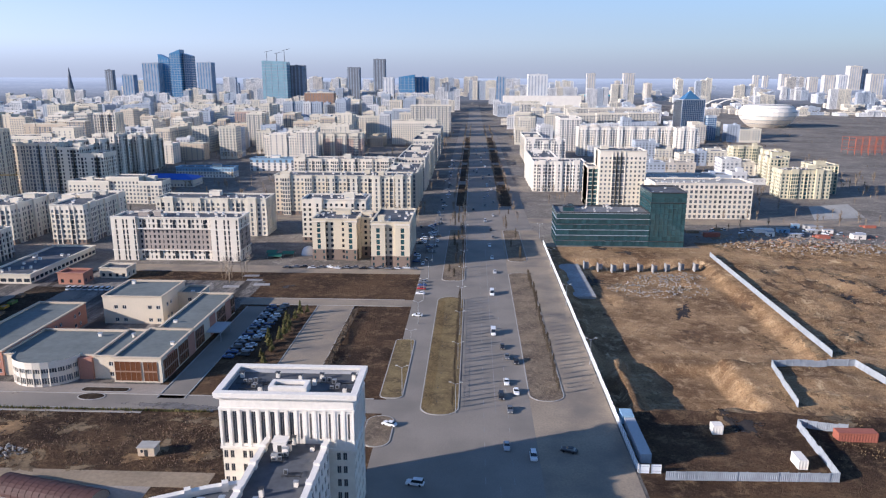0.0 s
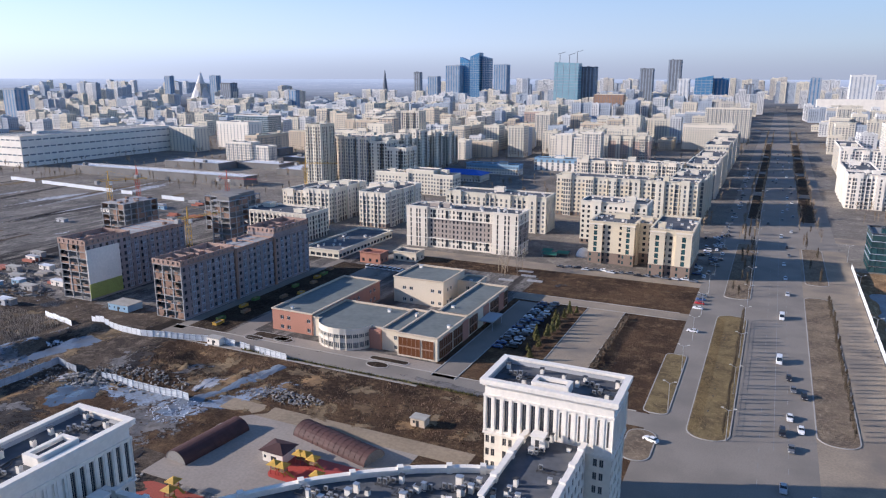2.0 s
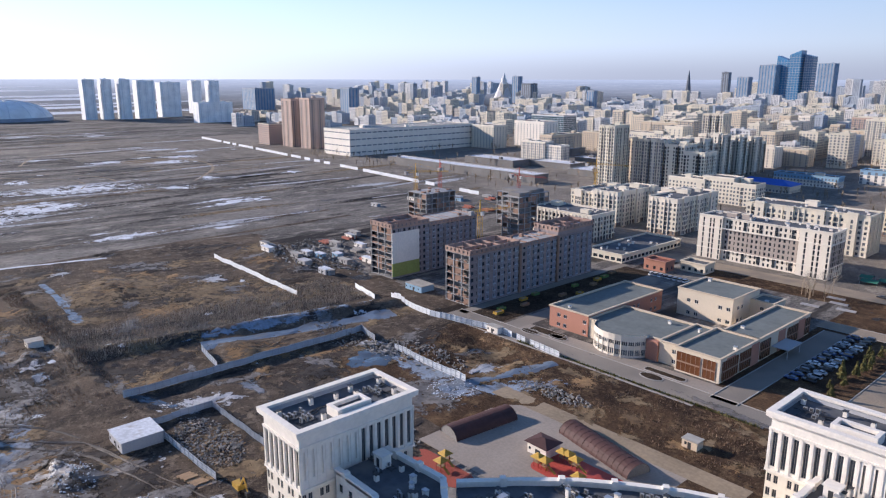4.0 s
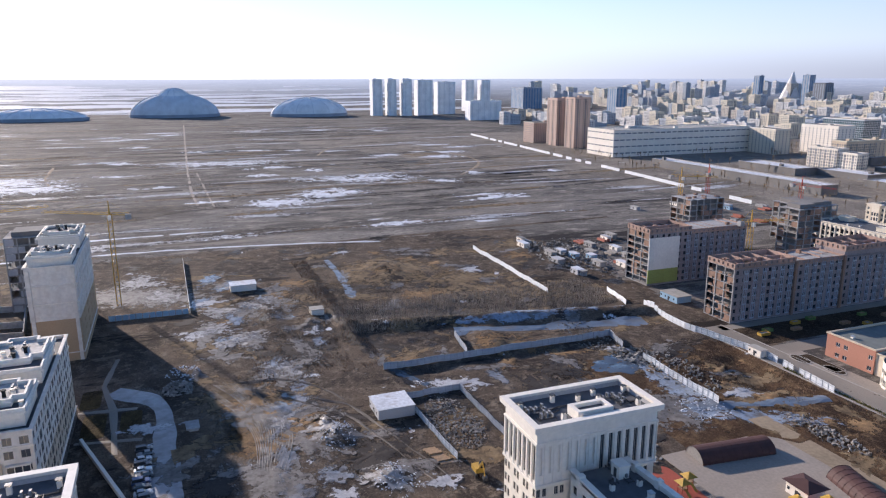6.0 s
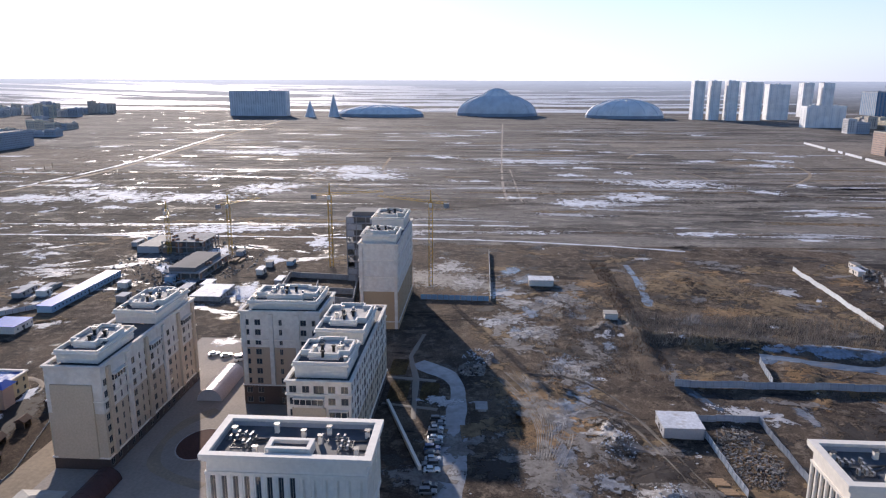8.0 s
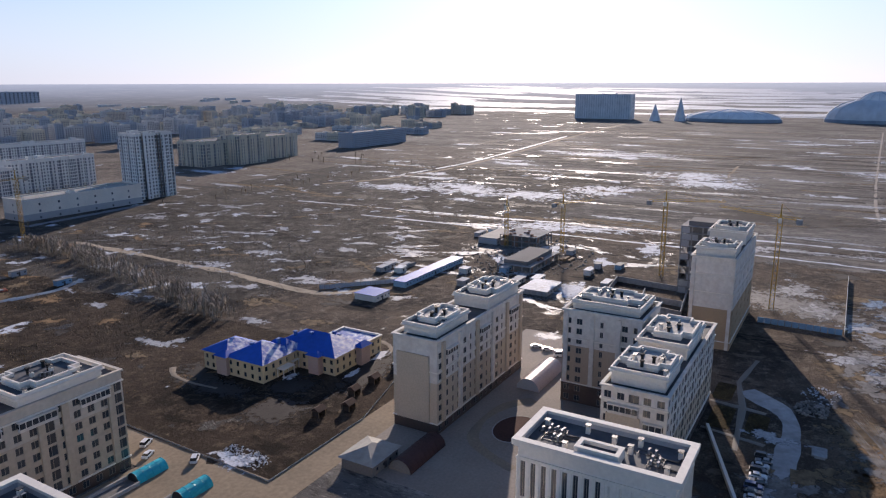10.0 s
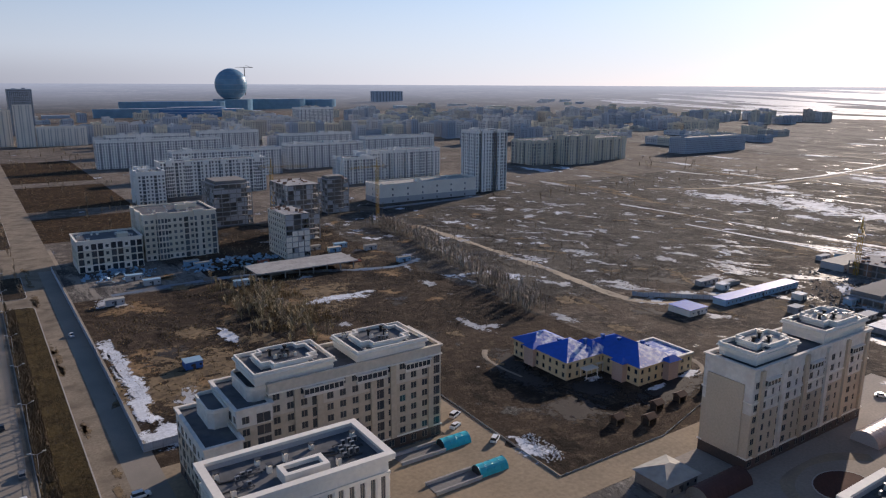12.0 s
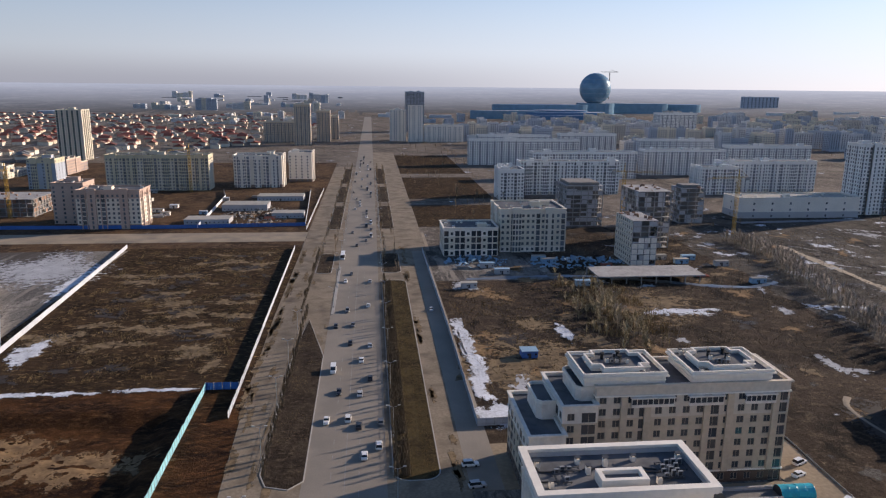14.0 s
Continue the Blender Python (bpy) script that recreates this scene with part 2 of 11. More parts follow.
PALE_BARE = soil("pale_verge_earth", (0.14, 0.108, 0.078), (0.25, 0.195, 0.135), (0.36, 0.285, 0.2), 0.1, relief=0.5)
SNOW = mat("old_snow", (0.62, 0.64, 0.68), 0.7, vary=0.22, fine=1.0, broad=0.15, bump=0.4, gloss=0.12, stain=((0.3, 0.27, 0.24), 0.3, 0.62))
SNOW_RAGGED = ragged("ragged_snow", (0.6, 0.62, 0.66), 0.8, 0.16)
DARK_RAGGED = ragged("dark_wet_soil_and_shade", (0.045, 0.038, 0.034), 0.8, 0.3)
SNOW_DIRTY = ragged("dirty_snow", (0.4, 0.4, 0.41), 0.6, 0.3)
MELT = ragged("standing_meltwater", (0.2, 0.19, 0.18), 0.22, 0.3, other=((0.1, 0.085, 0.07), 0.35, 0.56))
MELT.node_tree.nodes["Principled BSDF"].inputs["Specular IOR Level"].default_value = 0.6
PALE_SILT = ragged("drying_pale_silt", (0.31, 0.3, 0.29), 0.55, 0.3, other=((0.13, 0.115, 0.1), 0.4, 0.52))
SILT = ragged("wet_grey_silt", (0.17, 0.157, 0.145), 0.6, 0.25, other=((0.08, 0.068, 0.06), 0.4, 0.55))
# ice darkened and blued; the shade on it is in the colour
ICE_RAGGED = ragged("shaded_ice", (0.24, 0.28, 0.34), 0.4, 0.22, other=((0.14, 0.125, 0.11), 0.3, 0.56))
OCHRE_RAGGED = ragged("loose_ochre_soil", (0.27, 0.175, 0.09), 0.95, 0.3, other=((0.14, 0.09, 0.05), 0.3, 0.5))
TAN_RAGGED = ragged("loose_tan_soil", (0.2, 0.145, 0.085), 0.95, 0.25, other=((0.09, 0.065, 0.042), 0.35, 0.52))
WATER = mat("puddle", (0.06, 0.07, 0.085), 0.12, vary=0.1, bump=0.02, gloss=0.6)
# dark blue tone carries the shade that lies on wet ice and snow
ICE = mat("wet_shaded_ice", (0.14, 0.175, 0.225), 0.35, vary=0.25, fine=0.4, broad=0.05, stain=((0.12, 0.11, 0.1), 0.1, 0.55))
WHITE = mat("white_stucco", (0.79, 0.73, 0.64), 0.75, vary=0.09, fine=1.0, broad=0.1, bump=0.05)
WARM_WHITE = mat("warm_white_stucco", (0.72, 0.65, 0.54), 0.8, vary=0.08)
APT_WHITE = mat("ivory_render", (0.73, 0.68, 0.61), 0.85, vary=0.12, fine=0.8, broad=0.2, stain=((0.63, 0.56, 0.48), 0.35, 0.56))
APT_GREY = mat("grey_ivory_render", (0.56, 0.5, 0.42), 0.85, vary=0.12, fine=0.8, broad=0.2)
CREAM = mat("cream_stone", (0.64, 0.55, 0.42), 0.85, vary=0.1)
HONEY = mat("honey_stone", (0.64, 0.555, 0.41), 0.85, vary=0.1)
PALE_CREAM = mat("pale_cream_render", (0.66, 0.6, 0.485), 0.85, vary=0.1)
SAND = mat("sand_render", (0.56, 0.46, 0.34), 0.85, vary=0.12)
TAN = mat("tan_panel", (0.47, 0.36, 0.26), 0.85, vary=0.1)
ROSE = mat("rose_render", (0.5, 0.37, 0.3), 0.85, vary=0.12)
GREY_WALL = mat("grey_render", (0.42, 0.42, 0.43), 0.85, vary=0.1)
COOL_WALL = mat("cool_grey_render", (0.4, 0.44, 0.5), 0.85, vary=0.1)
GRANITE = mat("brown_granite", (0.09, 0.065, 0.055), 0.5, vary=0.2)
TAUPE = mat("taupe_stone", (0.24, 0.18, 0.14), 0.8, vary=0.15)
BRICK = mat("red_brick", (0.4, 0.195, 0.135), 0.9, vary=0.15, fine=3.0)
RUST_BRICK = mat("rust_brick", (0.3, 0.19, 0.13), 0.9, vary=0.15)
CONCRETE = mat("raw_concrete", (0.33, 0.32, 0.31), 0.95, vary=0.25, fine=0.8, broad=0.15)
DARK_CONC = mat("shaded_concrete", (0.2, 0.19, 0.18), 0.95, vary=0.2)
BLOCKWORK = mat("brick_infill", (0.28, 0.18, 0.13), 0.95, vary=0.22, fine=1.2)
ROOF_DARK = mat("roof_membrane", (0.085, 0.09, 0.1), 0.8, vary=0.25, fine=0.6, broad=0.2, stain=((0.16, 0.155, 0.15), 0.12, 0.56))
ROOF_GREY = mat("grey_roofing", (0.2, 0.2, 0.195), 0.85, vary=0.2, fine=0.5, broad=0.15)
ROOF_GREEN = mat("grey_green_roofing", (0.15, 0.165, 0.155), 0.85, vary=0.16, fine=0.5, broad=0.12)
ROOF_PALE = mat("pale_roofing", (0.36, 0.34, 0.3), 0.85, vary=0.2, fine=0.5)
ROOF_BLUE = mat("blue_metal_roof", (0.016, 0.09, 0.46), 0.5, vary=0.15, fine=0.6)
ROOF_STRIPED = mat("blue_metal_roof_under_snow", (0.02, 0.08, 0.4), 0.5, vary=0.15, fine=0.6, stain=((0.66, 0.68, 0.72), 0.45, 0.5))
ROOF_RED = mat("red_tile_roof", (0.2, 0.07, 0.052), 0.85, vary=0.25)
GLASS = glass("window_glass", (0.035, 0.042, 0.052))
# paler panes; on far buildings the paleness stands in for haze
PALE_GLASS = glass("pale_glass", (0.13, 0.14, 0.155), 0.2, 0.5)
FAR_GLASS = glass("haze_paled_glass", (0.13, 0.145, 0.17), 0.3, 0.4)
GREEN_GLASS = glass("green_curtain_glass", (0.03, 0.075, 0.085), 0.1, 0.25)
BLUE_GLASS = glass("blue_curtain_glass", (0.05, 0.13, 0.24), 0.15, 0.15)
AMBER_GLASS = glass("amber_glass", (0.13, 0.05, 0.02), 0.15, 0.3)
FRAME = mat("window_frame", (0.3, 0.27, 0.23), 0.6, vary=0.06, bump=0)
WHITE_FRAME = mat("white_frame", (0.68, 0.67, 0.65), 0.6, vary=0.06, bump=0)
METAL = mat("galvanised_metal", (0.5, 0.51, 0.52), 0.4, 0.7, vary=0.12)
DARK_METAL = mat("dark_metal", (0.06, 0.06, 0.062), 0.5, 0.3)
FENCE_WHITE = mat("white_fence_sheet", (0.7, 0.72, 0.74), 0.6, vary=0.12, fine=0.5)
FENCE_GREY = mat("grey_fence_sheet", (0.4, 0.43, 0.48), 0.6, vary=0.14, fine=0.5)
# grey-blue of the fences' shaded side, put into the sheet colour
FENCE_DULL = mat("shade_grey_sheet", (0.3, 0.325, 0.36), 0.65, vary=0.2, fine=0.5)
FENCE_BLUE = mat("blue_fence_sheet", (0.05, 0.14, 0.4), 0.6, vary=0.15)
CYAN_SHEET = mat("pale_cyan_sheet", (0.3, 0.6, 0.66), 0.6, vary=0.18, fine=0.6)
TEAL = mat("teal_sheet", (0.03, 0.4, 0.5), 0.35, vary=0.15, fine=0.6)
# white sheet greyed in its colour for the shade on the fence
FENCE_PALE = mat("shade_greyed_white_sheet", (0.5, 0.53, 0.58), 0.65, vary=0.15, fine=0.5)
PALE_BLUE = mat("pale_blue_sheet", (0.26, 0.4, 0.53), 0.6, vary=0.15)
YELLOW = mat("yellow_paint", (0.46, 0.28, 0.04), 0.6, vary=0.2)
RED = mat("red_paint", (0.4, 0.07, 0.05), 0.6, vary=0.2)
MAROON = mat("maroon_sheet", (0.07, 0.033, 0.029), 0.7, vary=0.18, fine=0.5)
RUSTY = mat("rust_red_steel", (0.33, 0.11, 0.07), 0.7, vary=0.2)
WOOD = mat("weathered_timber", (0.28, 0.19, 0.11), 0.9, vary=0.3)
OLIVE_TWIG = mat("olive_twigs", (0.34, 0.28, 0.17), 0.95, vary=0.3, bump=0, island=0.3)
PALE_TWIG = mat("pale_grey_twigs", (0.36, 0.31, 0.25), 0.95, vary=0.3, bump=0, island=0.3)
RUBBLE = mat("rubble_grey", (0.27, 0.25, 0.225), 0.95, vary=0.3, island=0.4)
BARK = mat("bark", (0.1, 0.078, 0.058), 0.95, vary=0.25, bump=0)
TWIG = mat("dry_twigs", (0.26, 0.2, 0.135), 0.95, vary=0.3, bump=0, island=0.3)
STRAW = mat("straw_reed", (0.23, 0.165, 0.08), 0.95, vary=0.3, bump=0, island=0.45)
NEEDLE = mat("pine_needles", (0.15, 0.135, 0.045), 0.9, vary=0.3, bump=0, island=0.4)
TYRE = mat("tyre_rubber", (0.02, 0.02, 0.02), 0.9, bump=0)
CAR_GLASS = mat("car_glass", (0.02, 0.025, 0.03), 0.08, bump=0, gloss=0.7)
LAMP_LENS = mat("lamp_lens", (0.6, 0.58, 0.52), 0.2, bump=0)
PAINTS = [mat("car_" + n, c, 0.3, 0.0, 0.04, bump=0, gloss=0.6) for n, c in (
    ("white", (0.72, 0.72, 0.71)), ("silver", (0.42, 0.43, 0.45)), ("black", (0.018, 0.018, 0.022)),
    ("grey", (0.12, 0.125, 0.135)), ("red", (0.33, 0.025, 0.025)), ("blue", (0.03, 0.06, 0.16)), ("dark", (0.04, 0.04, 0.046)))]
# haze over the far buildings is put into these base colours
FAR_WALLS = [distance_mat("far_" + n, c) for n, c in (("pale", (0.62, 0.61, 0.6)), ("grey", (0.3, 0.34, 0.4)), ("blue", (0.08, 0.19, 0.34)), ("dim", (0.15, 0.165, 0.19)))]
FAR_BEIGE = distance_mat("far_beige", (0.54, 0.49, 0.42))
MIST = distance_mat("hazed_grey_cladding", (0.66, 0.68, 0.7))
MIST_PALE = distance_mat("hazed_pale_cladding", (0.84, 0.84, 0.83))


# ---- building helpers ----
class Shape:
    """Collects faces, in world metres, for one mesh."""

    def __init__(self):
        self.v, self.f, self.m = [], [], []

    def poly(self, pts, m=0):
        n = len(self.v)
        self.v += pts
        self.f.append(tuple(range(n, n + len(pts))))
        self.m.append(m)

    def box(self, x0, x1, y0, y1, z0, z1, m=0, top=None):
        n = len(self.v)
        self.v += [(x0, y0, z0), (x1, y0, z0), (x1, y1, z0), (x0, y1, z0), (x0, y0, z1), (x1, y0, z1), (x1, y1, z1), (x0, y1, z1)]
        for q, k in (((0, 3, 2, 1), m), ((4, 5, 6, 7), m if top is None else top), ((0, 1, 5, 4), m), ((1, 2, 6, 5), m), ((2, 3, 7, 6), m), ((3, 0, 4, 7), m)):
            self.f.append(tuple(n + i for i in q))
            self.m.append(k)

    def prism(self, pts, z0, z1, m=0, top=None):
        n, k = len(self.v), len(pts)
        self.v += [(x, y, z0) for x, y in pts] + [(x, y, z1) for x, y in pts]
        for i in range(k):
            j = (i + 1) % k
            self.f.append((n + i, n + j, n + k + j, n + k + i))
            self.m.append(m)
        self.f.append(tuple(n + k + i for i in range(k)))
        self.m.append(m if top is None else top)
        self.f.append(tuple(n + i for i in reversed(range(k))))
        self.m.append(m)

    def beam(self, p, q, r0, r1, k=5, m=0):
        p, q = Vector(p), Vector(q)
        d = (q - p).normalized()
        u = d.orthogonal().normalized()
        w = d.cross(u)
        n = len(self.v)
        for c, r in ((p, r0), (q, r1)):
            for i in range(k):
                a = 2 * math.pi * i / k
                self.v.append(tuple(c + (u * math.cos(a) + w * math.sin(a)) * r))
        for i in range(k):
            j = (i + 1) % k
            self.f.append((n + i, n + j, n + k + j, n + k + i))
            self.m.append(m)
        self.f.append(tuple(n + k + i for i in range(k)))
        self.m.append(m)
        self.f.append(tuple(n + i for i in reversed(range(k))))
        self.m.append(m)

    def ring(self, x0, x1, y0, y1, z0, z1, t, m=0):
        """A closed rectangular rim of width t."""
        n = len(self.v)
        for z in (z0, z1):
            self.v += [(x0, y0, z), (x1, y0, z), (x1, y1, z), (x0, y1, z), (x0 + t, y0 + t, z), (x1 - t, y0 + t, z), (x1 - t, y1 - t, z), (x0 + t, y1 - t, z)]
        for i in range(4):
            j = (i + 1) % 4
            for q in ((i, j, 8 + j, 8 + i), (8 + i, 8 + j, 12 + j, 12 + i), (12 + i, 12 + j, 4 + j, 4 + i), (4 + i, 4 + j, j, i)):
                self.f.append(tuple(n + k for k in q))
                self.m.append(m)

    def rim(self, pts, z0, z1, t, m=0):
        """A closed wall of thickness t that runs round an outline given anticlockwise."""
        n, k = len(self.v), len(pts)
        inner = []
        for i in range(k):
            a, b, c = Vector(pts[i - 1]), Vector(pts[i]), Vector(pts[(i + 1) % k])
            d, e = (b - a).normalized(), (c - b).normalized()
            n1, n2 = Vector((-d.y, d.x)), Vector((-e.y, e.x))
            q = b + (n1 + n2) * t / (1 + n1.dot(n2))
            inner.append((q.x, q.y))
        for line, z in ((pts, z0), (inner, z0), (pts, z1), (inner, z1)):
            self.v += [(x, y, z) for x, y in line]
        for i in range(k):
            j = (i + 1) % k
            for q in ((i, j, 2 * k + j, 2 * k + i), (2 * k + i, 2 * k + j, 3 * k + j, 3 * k + i), (3 * k + i, 3 * k + j, k + j, k + i), (k + i, k + j, j, i)):
                self.f.append(tuple(n + r for r in q))
                self.m.append(m)

    def mesh(self, name, mats, off=(0, 0, 0)):
        me = bpy.data.meshes.new(name)
        ox, oy, oz = off
        me.from_pydata([(x - ox, y - oy, z - oz) for x, y, z in self.v], [], self.f)
        for m in mats:
            me.materials.append(m)
        if len(mats) > 1:
            me.polygons.foreach_set("material_index", self.m)
        me.update()
        return me


ORIGIN = {}


def thing(name, x, y, z=0.0, label="", category="", group="", kind=""):
    """An Empty at the base of a thing."""
    ob = new(name)
    ob.location = (x, y, z)
    ORIGIN[ob.name] = (x, y, z)
    return tagged(ob, label, category, group, kind)


def part(name, shape, mats, parent, label="", kind=""):
    """One mesh object, given in world metres, under a thing or a part."""
    off = ORIGIN[parent.name]
    ob = new(name, shape.mesh(name, mats if isinstance(mats, (list, tuple)) else [mats], off))
    ob.parent = parent
    ORIGIN[ob.name] = off
    return tagged(ob, label, kind=kind)


def solo(name, shape, mats, label="", category="", kind="", group=""):
    """A thing that is one mesh."""
    xs, ys = [v[0] for v in shape.v], [v[1] for v in shape.v]
    zs = min(v[2] for v in shape.v)
    c = ((min(xs) + max(xs)) / 2, (min(ys) + max(ys)) / 2, zs)
    ob = new(name, shape.mesh(name, mats if isinstance(mats, (list, tuple)) else [mats], c))
    ob.location = c
    ORIGIN[ob.name] = c
    return tagged(ob, label, category, group, kind)


def shared(name, me, parent, loc, turn=0.0):
    """A piece on a shared mesh under a thing; loc is in world metres."""
    ob = new(name, me)
    off = ORIGIN[parent.name]
    ob.parent = parent
    ob.location = (loc[0] - off[0], loc[1] - off[1], loc[2] - off[2])
    ob.rotation_euler[2] = turn
    ORIGIN[ob.name] = loc
    return ob


def notched(x0, x1, y0, y1, nx, ny):
    """A rectangle whose four corners are cut in, anticlockwise."""
    return [(x0 + nx, y0), (x1 - nx, y0), (x1 - nx, y0 + ny), (x1, y0 + ny), (x1, y1 - ny), (x1 - nx, y1 - ny),
            (x1 - nx, y1), (x0 + nx, y1), (x0 + nx, y1 - ny), (x0, y1 - ny), (x0, y0 + ny), (x0 + nx, y0 + ny)]


WINDOWS = {}


def window_meshes(w, h, frame, glassm):
    key = (round(w, 2), round(h, 2), frame.name, glassm.name)
    if key not in WINDOWS:
        s, f = Shape(), 0.09
        for x0, x1, z0, z1 in ((-w / 2, -w / 2 + f, 0, h), (w / 2 - f, w / 2, 0, h), (-w / 2 + f, w / 2 - f, 0, f), (-w / 2 + f, w / 2 - f, h - f, h), (-f / 2, f / 2, f, h - f)):
            s.box(x0, x1, -0.06, 0.05, z0, z1)
        g = Shape()
        g.poly([(-w / 2 + f, 0, f), (w / 2 - f, 0, f), (w / 2 - f, 0, h - f), (-w / 2 + f, 0, h - f)])
        both = Shape()
        both.v, both.f, both.m = list(s.v), list(s.f), list(s.m)
        both.poly(g.v, 1)
        WINDOWS[key] = (s.mesh("window", [frame]), g.mesh("pane", [glassm]), both.mesh("window", [frame, glassm]))
    return WINDOWS[key]


def window_piece(root, x, y, z, n, w, h, frame, glassm):
    wm, pm, both = window_meshes(w, h, frame, glassm)
    turn = math.atan2(n[0], -n[1])
    if math.hypot(x, y) > 142:
        shared("window", both, root, (x, y, z), turn)
        return
    ob = shared("window", wm, root, (x, y, z), turn)
    pane = new("pane", pm)
    pane.parent = ob


def facade(wall, panes, root, o, u, n, length, z0, rows, fh, bay, ww, wh, sill, pattern, band, near, frame, glassm, rec=0.22, top=None):
    """A wall of rows x bays with real openings. band(row) gives the wall's material slot. pattern: w window, g glazed bay, t narrow, b blank."""
    cols = max(1, int(round(length / bay)))
    step = length / cols
    ox, oy = o

    def at(s, d, z):
        return (ox + u[0] * s + n[0] * d, oy + u[1] * s + n[1] * d, z)

    def face(s0, s1, za, zb, m):
        if s1 - s0 > 1e-3 and zb - za > 1e-3:
            wall.poly([at(s0, 0, za), at(s1, 0, za), at(s1, 0, zb), at(s0, 0, zb)], m)

    for r in range(rows):
        za, m = z0 + r * fh, band(r)
        zb = za + fh
        cells = []
        for c in range(cols):
            k = pattern[c % len(pattern)]
            if k == "b":
                continue
            w, h, sl = {"w": (ww, wh, sill), "g": (step * 0.8, fh * 0.82, 0.12), "t": (ww * 0.55, wh, sill)}[k]
            w = min(w, step * 0.92)
            cells.append(((c + 0.5) * step, w, h, sl))
        s = 0.0
        for mid, w, h, sl in cells:
            a, b, zc, zd = mid - w / 2, mid + w / 2, za + sl, za + sl + h
            face(s, a, za, zb, m)
            face(a, b, za, zc, m)
            face(a, b, zd, zb, m)
            for p, q in ((at(a, 0, zc), at(b, 0, zc)), (at(b, 0, zc), at(b, 0, zd)), (at(b, 0, zd), at(a, 0, zd)), (at(a, 0, zd), at(a, 0, zc))):
                wall.poly([q, p, (p[0] - n[0] * rec, p[1] - n[1] * rec, p[2]), (q[0] - n[0] * rec, q[1] - n[1] * rec, q[2])], m)
            if near:
                x, y, z = at(mid, -rec + 0.07, zc)
                window_piece(root, x, y, z, n, w, h, frame, glassm)
            else:
                panes.poly([at(a, -rec, zc), at(b, -rec, zc), at(b, -rec, zd), at(a, -rec, zd)])
            s = b
        face(s, length, za, zb, m)
    if top is not None and top > z0 + rows * fh:
        face(0, length, z0 + rows * fh, top, band(rows - 1))


def sides(x0, x1, y0, y1):
    """The four walls of a box: origin, direction, outward normal, length."""
    return (((x0, y0), (1, 0), (0, -1), x1 - x0), ((x1, y0), (0, 1), (1, 0), y1 - y0),
            ((x1, y1), (-1, 0), (0, 1), x1 - x0), ((x0, y1), (0, -1), (-1, 0), y1 - y0))


def faces_eye(o, u, n, length):
    mx, my = o[0] + u[0] * length / 2, o[1] + u[1] * length / 2
    return -(mx * n[0] + my * n[1]) > 0


def roof_clutter(root, x0, x1, y0, y1, z, count, rng):
    """Ventilation shafts and air units on a flat roof; on distant roofs they are one part."""
    far = Shape() if math.hypot((x0 + x1) / 2, (y0 + y1) / 2) > 330 else None
    for _ in range(count * (3 if far else 1)):
        x, y = rng.uniform(x0 + 1, x1 - 1), rng.uniform(y0 + 1, y1 - 1)
        s = far or Shape()
        w, d, h = rng.uniform(0.6, 1.6), rng.uniform(0.6, 1.4), rng.uniform(0.8, 1.7)
        s.box(x - w / 2, x + w / 2, y - d / 2, y + d / 2, z, z + h * 0.8, 0)
        s.box(x - w / 2 - 0.12, x + w / 2 + 0.12, y - d / 2 - 0.12, y + d / 2 + 0.12, z + h * 0.8, z + h, 1)
        if not far:
            part("vent_shaft", s, [WHITE, METAL], root)
    if far and far.f:
        part("roof_vents", far, [WHITE, METAL], root, kind="stuff")


def bay_fronts(root, x0, x1, y0, y1, z0, h, fh, glassm, wall, trim, rng):
    """Shallow projecting bays with glazed strips on the long walls of a block, each under its own cornice."""
    for o, u, n, length in sides(x0, x1, y0, y1):
        if length < 26 or not faces_eye(o, u, n, length):
            continue
        k = max(2, int(length / 15))
        rows = int((h - 1.5 - z0) / fh)
        for i in range(k):
            wd = min(5.6, length / k * 0.45)
            a = length * (i + 0.5) / k - wd / 2
            out = 1.2
            s = Shape()
            p = (o[0] + u[0] * a + n[0] * out, o[1] + u[1] * a + n[1] * out)
            g = Shape()
            facade(s, g, root, p, u, n, wd, z0, rows, fh, wd / 3, wd / 3 * 0.72, fh * 0.72, fh * 0.16, rng.choice(("wbw", "bwb", "www")), lambda r: 0, False, FRAME, glassm, 0.2, h - 0.4)
            for q in g.f:
                s.poly([g.v[v] for v in q], 1)
            for e in (0, wd):
                b, c = (o[0] + u[0] * (a + e), o[1] + u[1] * (a + e)), (p[0] + u[0] * e, p[1] + u[1] * e)
                s.poly([(*b, z0), (*c, z0), (*c, h - 0.4), (*b, h - 0.4)])
            xa, xb = sorted((o[0] + u[0] * (a - 0.3), o[0] + u[0] * (a + wd + 0.3) + n[0] * (out + 0.3)))
            ya, yb = sorted((o[1] + u[1] * (a - 0.3), o[1] + u[1] * (a + wd + 0.3) + n[1] * (out + 0.3)))
            top = h - 0.4 + (1.4 if i in (0, k - 1) else 0.5)
            s.box(xa, xb, ya, yb, h - 0.4, top, 2)
            part("projecting_bay", s, [wall, glassm, trim], root)


